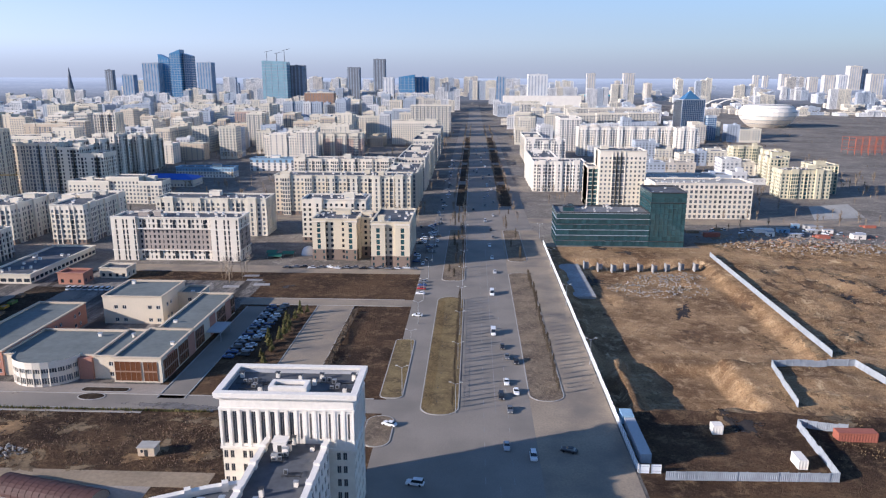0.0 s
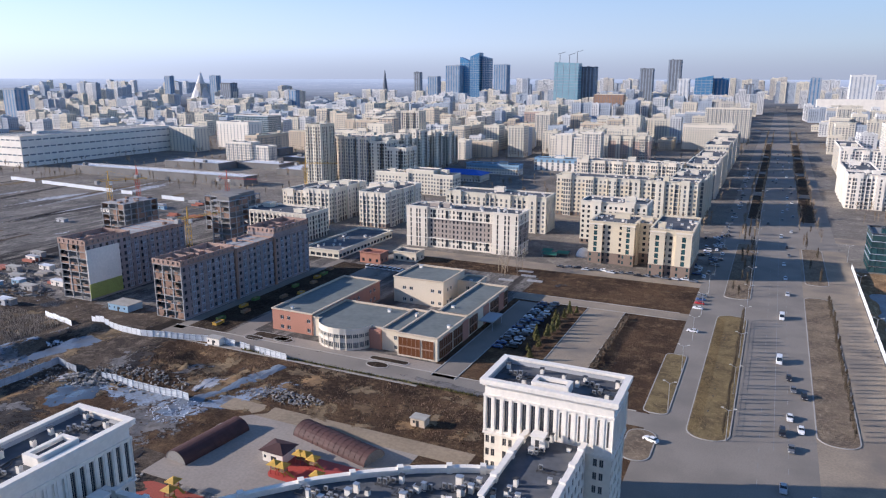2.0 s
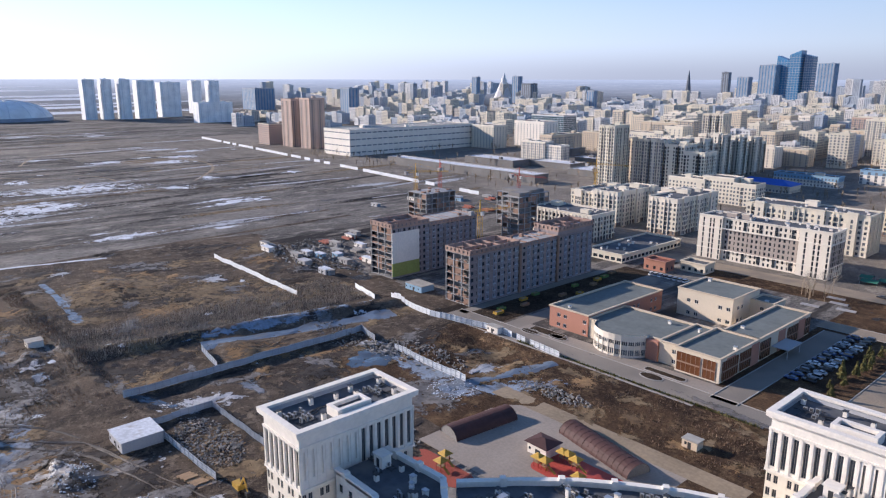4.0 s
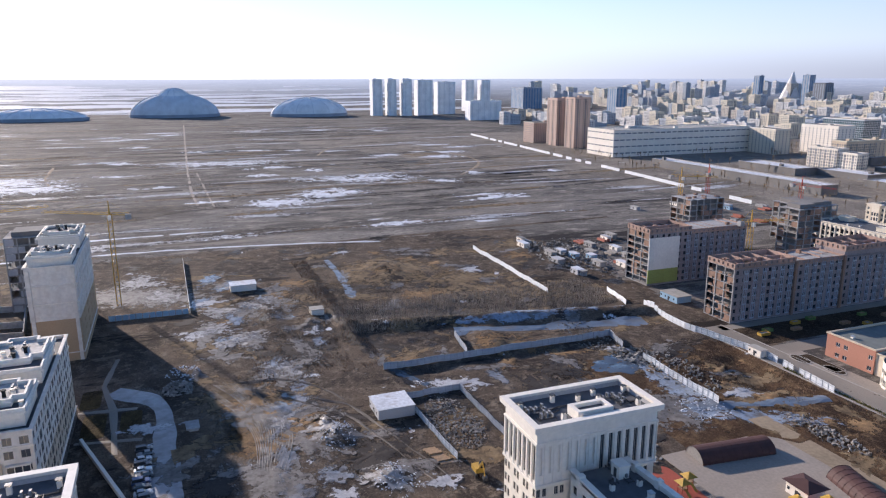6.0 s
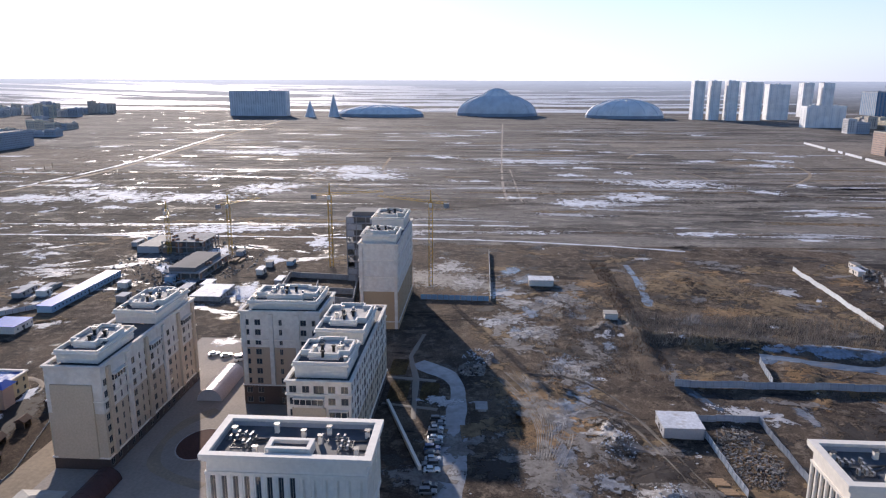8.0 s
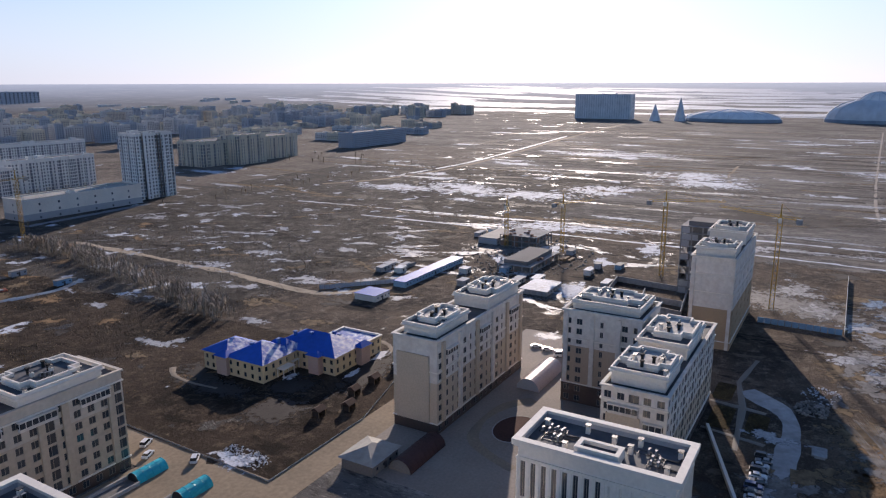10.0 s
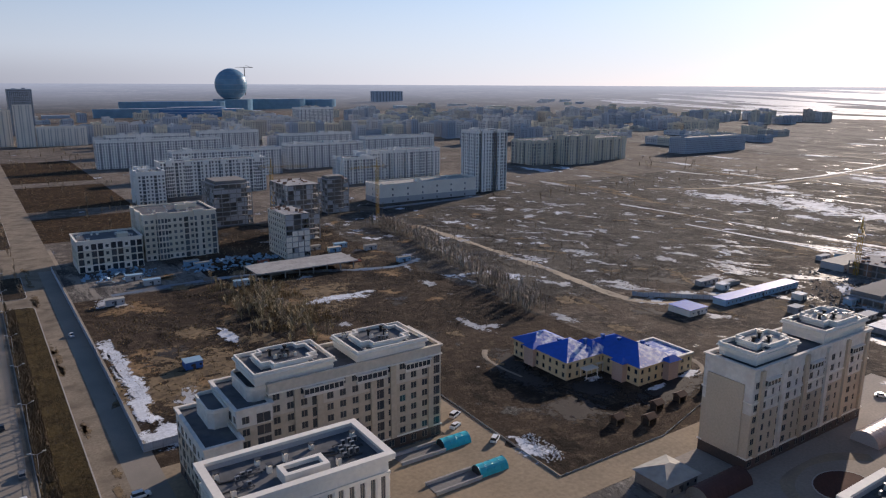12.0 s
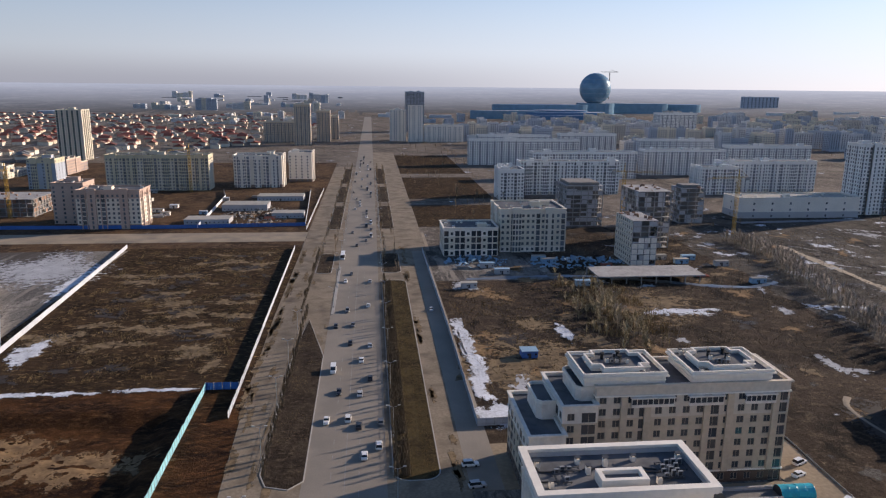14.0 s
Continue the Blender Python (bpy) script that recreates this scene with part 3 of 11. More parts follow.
def block(name, label, category, x0, x1, y0, y1, h, wall=(CREAM, TAUPE, WARM_WHITE), plinth=1, upper=1, fh=3.15, bay=3.3, ww=1.6, wh=1.75, sill=0.85,
          pattern="w", side=None, lod=1, glassm=None, frame=FRAME, roof=ROOF_DARK, parapet=0.9, cornice=0.45, clutter=3, boxes=1, z0=0.0, group="", seed=0, root=None, trim=None, bays=True):
    """A flat-roofed building with rows of windows. lod 2: each window a piece; 1: openings; 0: far."""
    rng = random.Random(seed + int(x0 * 7 + y0 * 13))
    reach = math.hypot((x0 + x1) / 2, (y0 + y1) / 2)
    # glass pales with distance, haze put into its colour
    glassm = glassm or (GLASS if reach < 480 else PALE_GLASS if reach < 700 else FAR_GLASS)
    trim = trim or wall[2]
    root = root or thing(name, (x0 + x1) / 2, (y0 + y1) / 2, z0, label, category, group)
    rows = max(1, int((h - parapet - z0 + 0.01) // fh))
    w, g = Shape(), Shape()

    def band(r):
        return 1 if r < plinth else (2 if r >= rows - upper else 0)

    for o, u, n, length in sides(x0, x1, y0, y1):
        seen = faces_eye(o, u, n, length)
        pat = side if (side and abs(u[1]) > 0.5) else pattern
        if lod == 0:
            w.poly([(o[0], o[1], z0), (o[0] + u[0] * length, o[1] + u[1] * length, z0), (o[0] + u[0] * length, o[1] + u[1] * length, h), (o[0], o[1], h)], 0)
            cols = max(1, int(round(length / bay)))
            st = length / cols
            for c in range(cols):
                k = pat[c % len(pat)]
                if k == "b":
                    continue
                wd = st * 0.8 if k == "g" else min(ww, st * 0.9)
                for r in range(rows):
                    za = z0 + r * fh + (0.15 if k == "g" else sill)
                    zb = za + (fh * 0.8 if k == "g" else wh)
                    a, b = (c + 0.5) * st - wd / 2, (c + 0.5) * st + wd / 2
                    e = 0.05
                    g.poly([(o[0] + u[0] * a + n[0] * e, o[1] + u[1] * a + n[1] * e, za), (o[0] + u[0] * b + n[0] * e, o[1] + u[1] * b + n[1] * e, za),
                            (o[0] + u[0] * b + n[0] * e, o[1] + u[1] * b + n[1] * e, zb), (o[0] + u[0] * a + n[0] * e, o[1] + u[1] * a + n[1] * e, zb)])
        else:
            facade(w, g, root, o, u, n, length, z0, rows, fh, bay, ww, wh, sill, pat, band, lod == 2 and seen, frame, glassm, top=h)
    part("wall", w, list(wall), root)
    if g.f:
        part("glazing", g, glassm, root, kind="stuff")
    r = Shape()
    r.poly([(x0 + 0.3, y0 + 0.3, h - parapet + 0.05), (x1 - 0.3, y0 + 0.3, h - parapet + 0.05), (x1 - 0.3, y1 - 0.3, h - parapet + 0.05), (x0 + 0.3, y1 - 0.3, h - parapet + 0.05)])
    p = Shape() if lod else r
    if lod:
        part("roof", r, roof, root)
        p.ring(x0 - cornice, x1 + cornice, y0 - cornice, y1 + cornice, h - 0.35, h + 0.1, 0.5 + cornice)
        p.ring(x0 + 0.02, x1 - 0.02, y0 + 0.02, y1 - 0.02, h - parapet, h - 0.35, 0.4)
        part("parapet", p, trim, root)
    else:
        p.ring(x0 - 0.1, x1 + 0.1, y0 - 0.1, y1 + 0.1, h - parapet, h + 0.2, 0.5, 1)
    for _ in range(boxes):
        bw, bd, bh = rng.uniform(3, 9), rng.uniform(3, 6), rng.uniform(2.0, 3.4)
        if x1 - x0 > bw + 3 and y1 - y0 > bd + 3:
            x, y = rng.uniform(x0 + 1.5, x1 - bw - 1.5), rng.uniform(y0 + 1.5, y1 - bd - 1.5)
            s = Shape() if lod else r
            s.box(x, x + bw, y, y + bd, h - parapet, h - parapet + bh, 0 if lod else 2)
            s.ring(x - 0.2, x + bw + 0.2, y - 0.2, y + bd + 0.2, h - parapet + bh, h - parapet + bh + 0.3, 0.4, 1)
            if lod:
                part("roof_house", s, [wall[0], trim], root)
    if not lod:
        part("roof", r, [roof, trim, wall[0]], root)
    if lod == 1 and rows > 4 and "g" in pattern and wall[0] is not glassm:
        c = Shape()
        for o, u, n, length in sides(x0, x1, y0, y1):
            if not faces_eye(o, u, n, length):
                continue
            pat = side if (side and abs(u[1]) > 0.5) else pattern
            cols = max(1, int(round(length / bay)))
            for k in range(cols):
                if pat[k % len(pat)] == "g":
                    for e in (k * length / cols, (k + 1) * length / cols):
                        px, py = o[0] + u[0] * e, o[1] + u[1] * e
                        qx, qy = px + n[0] * 0.45, py + n[1] * 0.45
                        c.box(min(px, qx) - abs(u[0]) * 0.3, max(px, qx) + abs(u[0]) * 0.3, min(py, qy) - abs(u[1]) * 0.3, max(py, qy) + abs(u[1]) * 0.3, z0, h - 1.2)
        if c.f:
            part("pier", c, trim, root, kind="stuff")
    if lod == 1 and rows > 4:
        c = Shape()
        for z in (z0 + fh * max(1, plinth), z0 + fh * (rows - 1)):
            c.ring(x0 - 0.3, x1 + 0.3, y0 - 0.3, y1 + 0.3, z - 0.15, z + 0.15, 0.4)
        part("string_course", c, trim, root)
    if lod and clutter:
        roof_clutter(root, x0, x1, y0, y1, h - parapet, clutter, rng)
    if lod == 1 and rows > 5 and 400 < reach < 1050 and bays:
        bay_fronts(root, x0, x1, y0, y1, z0, h, fh, glassm, wall[2], trim, rng)
    return root

# ---- the ground: one sheet to the horizon ----
def ease(t):
    t = max(0.0, min(1.0, t))
    return t * t * (3 - 2 * t)


def inside(x, y, x0, x1, y0, y1, soft):
    """1 well inside a rectangle, 0 outside it, with a soft edge."""
    return ease(min(x - x0, x1 - x, y - y0, y1 - y) / soft)


def fbm(x, y, s, seed=0.0):
    p = Vector((x * s, y * s, seed))
    return noise.noise(p) + 0.5 * noise.noise(p * 2.1) + 0.25 * noise.noise(p * 4.3)


MOUNDS = ((86, 262, 18, 2.2, 0.9), (104, 256, 12, 2.0, 0.8), (72, 330, 6, 9, 1.4), (96, 338, 5, 5, 1.6), (112, 346, 10, 5, 1.2), (84, 352, 10, 3, 1.0), (190, 350, 16, 9, 2.2), (220, 310, 10, 24, 1.8), (250, 370, 22, 8, 2.0),
          (62, 202, 9, 2.2, 1.5), (78, 203, 12, 1.8, 1.0), (94, 202, 8, 2.2, 1.2), (52.5, 212, 2.2, 9, 1.0), (52.5, 228, 2.0, 8, 1.3), (118, 228, 9, 4, 1.6), (128, 232, 5, 4, 1.8), (112, 216, 6, 4, 1.4), (124, 215, 8, 3, 1.2), (106, 200, 6, 3, 1.0),
          (-185, 38, 7, 6, 2.2), (-158, 46, 7, 6, 1.8), (-194, 37, 7, 3, 1.8), (-246, 2, 6, 5, 1.6), (-352, 100, 26, 16, 3.2), (-240, 112, 14, 7, 2.2), (-150, 150, 8, 4, 1.5), (-340, 62, 40, 3, 1.6), (-270, 62, 40, 3, 2.0), (-300, 36, 22, 5, 1.6), (-285, 50, 12, 5, 2.0),
          (-185, 178, 9, 6, 2.0), (-118, 172, 14, 4, 1.2), (-330, 190, 10, 6, 2.0), (-130, -143, 9, 2.5, 1.3))


def dug(x, y):
    """How deep the building pit beside the avenue is dug: a broad terrace, a deeper corner and a trench."""
    w1, w2 = 2.2 * noise.noise(Vector((x * 0.07, y * 0.07, 9))), 1.6 * noise.noise(Vector((x * 0.16, y * 0.16, 4)))
    u, v = x + w1 + w2, y + w1 - w2
    return max(3.6 * inside(u, v, 46.5, 131, 246, 396, 5.0), 3.2 * inside(u, y, 45.5, 51.5, 207, 300, 2.5), 5.6 * inside(u, v, 54, 92, 206, 251, 4.0), 4.6 * inside(u, v, 60, 116, 340, 392, 5.0))


def gz(x, y):
    """The ground's height."""
    z = 0.0
    for rect, amp in (((-430, -132, 14, 198), 0.55), ((48, 134, 166, 420), 0.5), ((138, 330, 180, 430), 1.5), ((52, 140, -438, -236), 0.35), ((58, 260, -226, -60), 0.9),
                      ((-138, -36, -350, -182), 0.3), ((-420, -150, -480, -215), 0.5), ((-900, -440, -500, 330), 0.35)):
        k = inside(x, y, *rect, 6.0)
        if k:
            z += k * amp * (0.8 * fbm(x, y, 0.07) + 0.6 * noise.noise(Vector((x * 0.19, y * 0.19, 3))) + 0.35 * noise.noise(Vector((x * 0.37, y * 0.37, 7))))
    wob = 4 * noise.noise(Vector((x * 0.05, y * 0.05, 9)))
    if 44 < x < 135 and 200 < y < 402:
        z -= dug(x, y)
    k = inside(x, y, 137, 178, 252, 350, 4.0)
    if k:
        z += k * 0.9 * max(0.0, math.sin(x * 1.05 + 0.25 * y) * math.cos(y * 0.6 - 0.2 * x) + 0.4 * noise.noise(Vector((x * 0.3, y * 0.3, 2))))
    z -= 3.0 * inside(x + wob, y, 60, 120, -214, -150, 7.0)
    z -= 2.0 * inside(x, y + wob, -196, -160, 168, 194, 8.0)
    if -300 < x < -225 and 56 < y < 198:
        z += 3.2 * math.exp(-((x + 264 - (y - 102) * 0.2) / 5.5) ** 2) * inside(x, y, -305, -220, 56, 198, 10)
    for mx, my, rx, ry, h in MOUNDS:
        d = ((x - mx) / rx) ** 2 + ((y - my) / ry) ** 2
        if d < 4:
            z += h * math.exp(-1.6 * d) * (1 + 0.3 * noise.noise(Vector((x * 0.4, y * 0.4, 5))))
    r = math.hypot(x, y)
    if r > 2350:
        z += 97.0 * ease((r - 2350) / 2700) ** 1.15
    return z


def zone(x, y):
    j = 9 * fbm(x, y, 0.045, 4.0)
    r = math.hypot(x, y)
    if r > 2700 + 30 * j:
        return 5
    for rect, k in (((43, 138, 150, 204), 4), ((43, 138, 150, 424), 2), ((138, 400, 150, 440), 2), ((48, 148, -446, -230), 3), ((48, 300, -230, 0), 7), ((36, 48, -230, -150), 7), ((36, 48, -446, -230), 3), ((-104, -20, 180, 360), 4), ((-180, -100, 340, 364), 4)):
        if rect[0] < x < rect[1] and rect[2] < y < rect[3]:
            return k
    if -205 < x + j < -24 and 128 < y < 204:
        return 4
    if -142 < x < -20 and -358 < y < -170:
        return 10
    if -205 < x < -118 and -216 < y < -118:
        return 10
    if -430 < x + j and x < -128 and -62 < y and y + j < 215:
        return 1
    if -480 < x + j and x < -205 and -240 < y and y + j < -60:
        return 1
    if -760 < x + 4 * j and x + 0.6 * j < -205 and -560 < y + j and y + j < -196:
        return 9
    if -330 < x + j and x < -100 and -500 < y and y < -180:
        return 10
    if x < 0 and y > 560 + 0.35 * (x + 100) and x + j > -1250:
        return 6
    if -340 < x < 0 and y > 356:
        return 6
    if x > 0 and y > 424:
        return 6
    if -112 < x < -34 and (-800 < y < -640 or -610 < y < -505 or -1080 < y < -830):
        return 3
    if 44 < x < 460 + j and -940 < y + j and y < -440:
        return 4
    if y < -440 and -1000 < x + j and x < 420:
        return 8
    return 0


def ticks():
    vals, v, step = [], 0.0, 2.6
    while v < 4900:
        vals.append(v)
        if v > 440:
            step = min(step * 1.09, 160)
        v += step
    vals.append(4900.0)
    return [-q for q in reversed(vals[1:])] + vals


CITY = soil("built_up_ground", (0.15, 0.133, 0.115), (0.25, 0.222, 0.187), (0.35, 0.31, 0.255), 0.012, snow=(0.02, 0.68), relief=0.35)
CITY_EARTH = soil("trampled_town_earth", (0.094, 0.079, 0.066), (0.188, 0.159, 0.133), (0.325, 0.281, 0.231), 0.02, snow=(0.03, 0.64), wet=(0.03, 0.62), relief=0.5)
tk = ticks()
gs = Shape()
K = len(tk)
gs.v = [(x, y, gz(x, y)) for y in tk for x in tk]
for j in range(K - 1):
    for i in range(K - 1):
        gs.f.append((j * K + i, j * K + i + 1, (j + 1) * K + i + 1, (j + 1) * K + i))
        gs.m.append(zone((tk[i] + tk[i + 1]) / 2, (tk[j] + tk[j + 1]) / 2))
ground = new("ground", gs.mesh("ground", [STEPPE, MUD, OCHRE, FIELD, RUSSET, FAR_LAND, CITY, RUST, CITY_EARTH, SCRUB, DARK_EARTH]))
tagged(ground, "brown earth, mud and dry steppe with old snow", "ground", kind="structure")
ground.data.polygons.foreach_set("use_smooth", [True] * len(gs.f))


# ---- roads, kerbs and verges ----
def sheet(name, m, label, z, *pts, category="road"):
    s = Shape()
    s.prism(list(pts), z - 0.4, z)
    return solo(name, s, m, label, category, "structure")


def rect(x0, x1, y0, y1):
    return (x0, y0), (x1, y0), (x1, y1), (x0, y1)


def round_rect(x0, x1, y0, y1, r, k=6):
    pts = []
    for cx, cy, a0 in ((x1 - r, y0 + r, -90), (x1 - r, y1 - r, 0), (x0 + r, y1 - r, 90), (x0 + r, y0 + r, 180)):
        for i in range(k + 1):
            a = radians(a0 + 90 * i / k)
            pts.append((cx + r * math.cos(a), cy + r * math.sin(a)))
    return pts


def inset(pts, d):
    """A convex outline drawn in by d."""
    cx, cy = sum(p[0] for p in pts) / len(pts), sum(p[1] for p in pts) / len(pts)
    out = []
    for i, p in enumerate(pts):
        a, b = pts[i - 1], pts[(i + 1) % len(pts)]
        t = Vector((b[0] - a[0], b[1] - a[1])).normalized()
        out.append((p[0] - t.y * d, p[1] + t.x * d))
    return out


def island(label, m, pts, z=0.07):
    """A raised bed within kerb stones."""
    root = thing("median_strip", sum(p[0] for p in pts) / len(pts), sum(p[1] for p in pts) / len(pts), 0, label, "median strip", kind="structure")
    s = Shape()
    inner = inset(pts, 0.35)
    n = len(pts)
    for i in range(n):
        j = (i + 1) % n
        s.poly([(*pts[i], z - 0.1), (*pts[j], z - 0.1), (*pts[j], z + 0.16), (*pts[i], z + 0.16)])
        s.poly([(*pts[i], z + 0.16), (*pts[j], z + 0.16), (*inner[j], z + 0.16), (*inner[i], z + 0.16)])
    part("kerb", s, KERB, root)
    e = Shape()
    e.poly([(*p, z + 0.13) for p in inner])
    part("earth", e, m, root)
    return root


sheet("road", ASPHALT, "grey asphalt six-lane avenue", 0.07, *rect(-3.2, 18.8, -900, 1500))
sheet("road", ASPHALT, "far avenue running to the horizon", 0.06, *rect(-3, 19, -2400, -900))
sheet("road", ASPHALT, "far avenue through the city", 0.06, *rect(-14, 20, 1500, 2400))
sheet("road", ASPHALT, "asphalt service road beside the avenue", 0.06, *rect(-27, -3.2, 150, 1500))
sheet("road", DUSTY, "wide dusty asphalt service road beside a white fence", 0.06, *rect(18.8, 43.3, 140, 470))
sheet("road", ASPHALT, "asphalt service road east of the avenue", 0.055, *rect(18.8, 40, 470, 1300))
sheet("road", DUSTY_BROWN, "pale dusty service road beside the avenue", 0.06, (18.8, -900), (44, -900), (43.4, -305), (42, -228), (40.6, -200), (38.9, -163), (38.5, -150), (18.8, -150))
sheet("road", DUSTY_BROWN, "dusty asphalt service lane", 0.06, *rect(-24.5, -3.2, -430, -150))
# strip laid in the shape of the fence's shadow on the service road
sheet("road", ASPHALT, "asphalt strip in place of the fence shadow", 0.055, *rect(-33, -24.5, -430, -160))
sheet("road", DUSTY_BROWN, "service lane further south", 0.06, *rect(-34, -3.2, -1100, -430))
sheet("road", ASPHALT, "asphalt forecourt round the white complex", 0.05, *rect(-30, 44, -150, 150))
sheet("road", DUSTY, "pale dusty cross street", 0.05, *rect(-330, -27, 500, 516), category="street")
sheet("road", DUSTY, "pale dusty cross street", 0.05, *rect(40, 330, 496, 514), category="street")
sheet("road", DUSTY, "earthy unpaved cross street", 0.05, *rect(44, 330, -492, -462), category="street")
sheet("road", DUSTY, "earthy unpaved cross street", 0.05, *rect(-36, -24.5, -490, -430), category="street")
sheet("road", ASPHALT, "narrow asphalt side street", 0.05, *rect(-220, -26, 198.5, 208), category="street")
sheet("road", DUSTY, "lane between two bare plots", 0.05, *rect(-105, -27, 303, 312.5), category="street")
sheet("road", DUSTY, "street in front of the apartment blocks", 0.05, *rect(-230, -27, 357, 371), category="street")
sheet("road", DUSTY, "paved empty car park", 0.05, *rect(-69, -53, 212, 303), category="car park")
sheet("road", ASPHALT, "asphalt lane beside the school", 0.05, *rect(-101, -92, 206, 300), category="street")
sheet("road", PAVING, "paved school forecourt", 0.045, *rect(-186, -101, 196, 216), category="pavement")
sheet("road", ASPHALT, "shaded lane behind the school", 0.045, *rect(-194, -186, 208, 330), category="street")

sheet("lawn", BARE, "bare shaded earth beside the unfinished block", 0.04, *rect(-216, -196, 209, 326), category="lawn")
sheet("road", ASPHALT, "site lane beside the unfinished block", 0.05, *rect(-219, -214, 205, 330), category="street")
sheet("road", TRACK, "lane of packed earth", 0.05, *rect(-120, -107, -186, -158), category="street")
sheet("road", TRACK, "pale packed yard round the carports", 0.05, (-120, -158), (-62, -158), (-62, -123), (-90, -112), (-120, -112), category="yard")
sheet("road", TRACK, "lane of packed earth", 0.05, *rect(-240, -120, -122, -112), category="street")
sheet("road", PAVING, "paved courtyard between apartment houses", 0.045, *rect(-260, -135, -112, -50), category="street")
sheet("road", TRACK, "paved strip by the junction", 0.05, *rect(-60, -24.5, -184, -160), category="street")
sheet("road", PAVING, "concrete yard round the playground", 0.05, *rect(-142, -80, 118, 156), category="pavement")
sheet("road", TRACK, "earthen lane behind yard", 0.045, *rect(-150, -66, 156, 163), category="street")
island("bare planted median with dry grass and saplings", PALE_LAWN, round_rect(-15.8, -3.6, 198, 318, 5.5))
island("bare planted verge with tyre tracks", PALE_BARE, round_rect(18.8, 30.3, 209, 362, 5))
island("bare planted verge beside the avenue", BARE, [(18.2, -168), (22, -164), (28, -166), (30.2, -172), (30.4, -258), (27.6, -300), (18.6, -256)][::-1])
island("grassy verge with a worn path", LAWN, round_rect(-17.6, -4.8, -362, -166, 4.5))
island("small planted corner bed", PALE_BARE, round_rect(-31, -22.6, 178, 197, 4))
island("narrow kerbed grass bed", PALE_LAWN, round_rect(-29.5, -21.8, 209, 262, 2.5))
island("bare earthen median bed", PALE_BARE, round_rect(-15.5, -3.6, 345, 470, 4))
island("bare earthen median bed", PALE_BARE, round_rect(20, 31, 385, 470, 4))
for y0, y1 in ((-424, -378), (-600, -500), (-720, -620), (-880, -740)):
    island("earth bed beside the avenue", BARE, round_rect(-16, -5, y0, y1, 3))
    island("earth bed beside the avenue", BARE, round_rect(22, 31, y0, y1, 3))
for y0, y1 in ((560, 680), (700, 840), (860, 1020), (1040, 1240)):
    island("planted median far up the avenue", BARE, round_rect(-14, -5, y0, y1, 3))
    island("planted median far up the avenue", BARE, round_rect(21, 32, y0, y1, 3))
island("thin kerbed concrete refuge", KERB, round_rect(17.2, 18.6, -392, -306, 0.6))
worn = []
for x0, x1, y0, y1 in ((23.2, 24.6, 215, 330), (-11.2, -10, 204, 300), (-12, -10.4, -330, -186), (23.5, 24.8, -270, -180)):
    mid = (x0 + x1) / 2
    worn.append([(mid + 0.9 * noise.noise(Vector((q * 0.04, x0, 1))), q) for q in range(y0, y1 + 1, 6)])

# lane lines
ln = Shape()
for x in (4.1, 11.5):
    for y in range(-640, 640, 9):
        ln.box(x - 0.07, x + 0.07, y, y + 3.2, 0.05, 0.078)
solo("lane_markings", ln, PAINT_LINE, "worn white dashed lane lines", "lane marking", "stuff")
cl = Shape()
cl.box(7.72, 7.86, -700, 160, 0.05, 0.078)
cl.box(7.72, 7.86, 200, 700, 0.05, 0.078)
solo("centre_line", cl, PAINT_LINE, "worn solid centre line", "lane marking", "structure")


# ---- snow, puddles and bare soil lying on the ground ----
SHEETS = {}


def patch(name, m, x, y, rx, ry, turn=0.0, label="", category="", seed=1, lift=0.1, ragged=0.45):
    """A ragged patch that follows the ground; alike patches gather in one sheet."""
    s = SHEETS.setdefault((name, m, label, category), Shape())
    k, rings = 40, 5
    n0 = len(s.v)
    ca, sa = math.cos(turn), math.sin(turn)
    for q in range(rings + 1):
        for i in range(k):
            a = 2 * math.pi * i / k
            e = 1 + ragged * (noise.noise(Vector((math.cos(a) * 1.4, math.sin(a) * 1.4, seed * 3.7))) + 0.6 * noise.noise(Vector((math.cos(a) * 4, math.sin(a) * 4, seed * 1.9))))
            f = q / rings * e
            px, py = rx * f * math.cos(a), ry * f * math.sin(a)
            gx, gy = x + px * ca - py * sa, y + px * sa + py * ca
            s.v.append((gx, gy, gz(gx, gy) + (lift if q < rings else -0.05)))
    for q in range(rings):
        for i in range(k):
            j = (i + 1) % k
            s.f.append((n0 + q * k + i, n0 + (q + 1) * k + i, n0 + (q + 1) * k + j, n0 + q * k + j))
            s.m.append(0)


SNOWS = ((-603, -330, 26, 42), (-594, -262, 22, 50), (-655, -206, 30, 30), (-577, -386, 18, 30), (-467, -178, 14, 40), (-755, -135, 30, 38), (-318, -120, 14, 16), (-392, -180, 16, 26),
         (-592, 80, 18, 26), (-626, 133, 22, 28), (-717, 174, 24, 50), (-803, -156, 30, 50), (-471, 34, 6, 16), (-474, 147, 6, 20), (-354, 21, 9, 8), (-312, 26, 16, 7),
         (-287, 8, 16, 5), (-274, 24, 9, 6), (-235, 29, 10, 8), (-255, 42, 12, 4), (-348, 79, 16, 2.5), (-90, 200, 14, 2), (-900, 60, 26, 60), (-1000, -300, 30, 70))
for i, (x, y, rx, ry) in enumerate(SNOWS):
    patch("snow_patch", SNOW_RAGGED if x < -420 else SILT, x, y, rx * 1.5, ry * 1.5, 0.1 * (i % 5 - 2), "grainy old snow and silt on bare ground", "snow", i + 1)
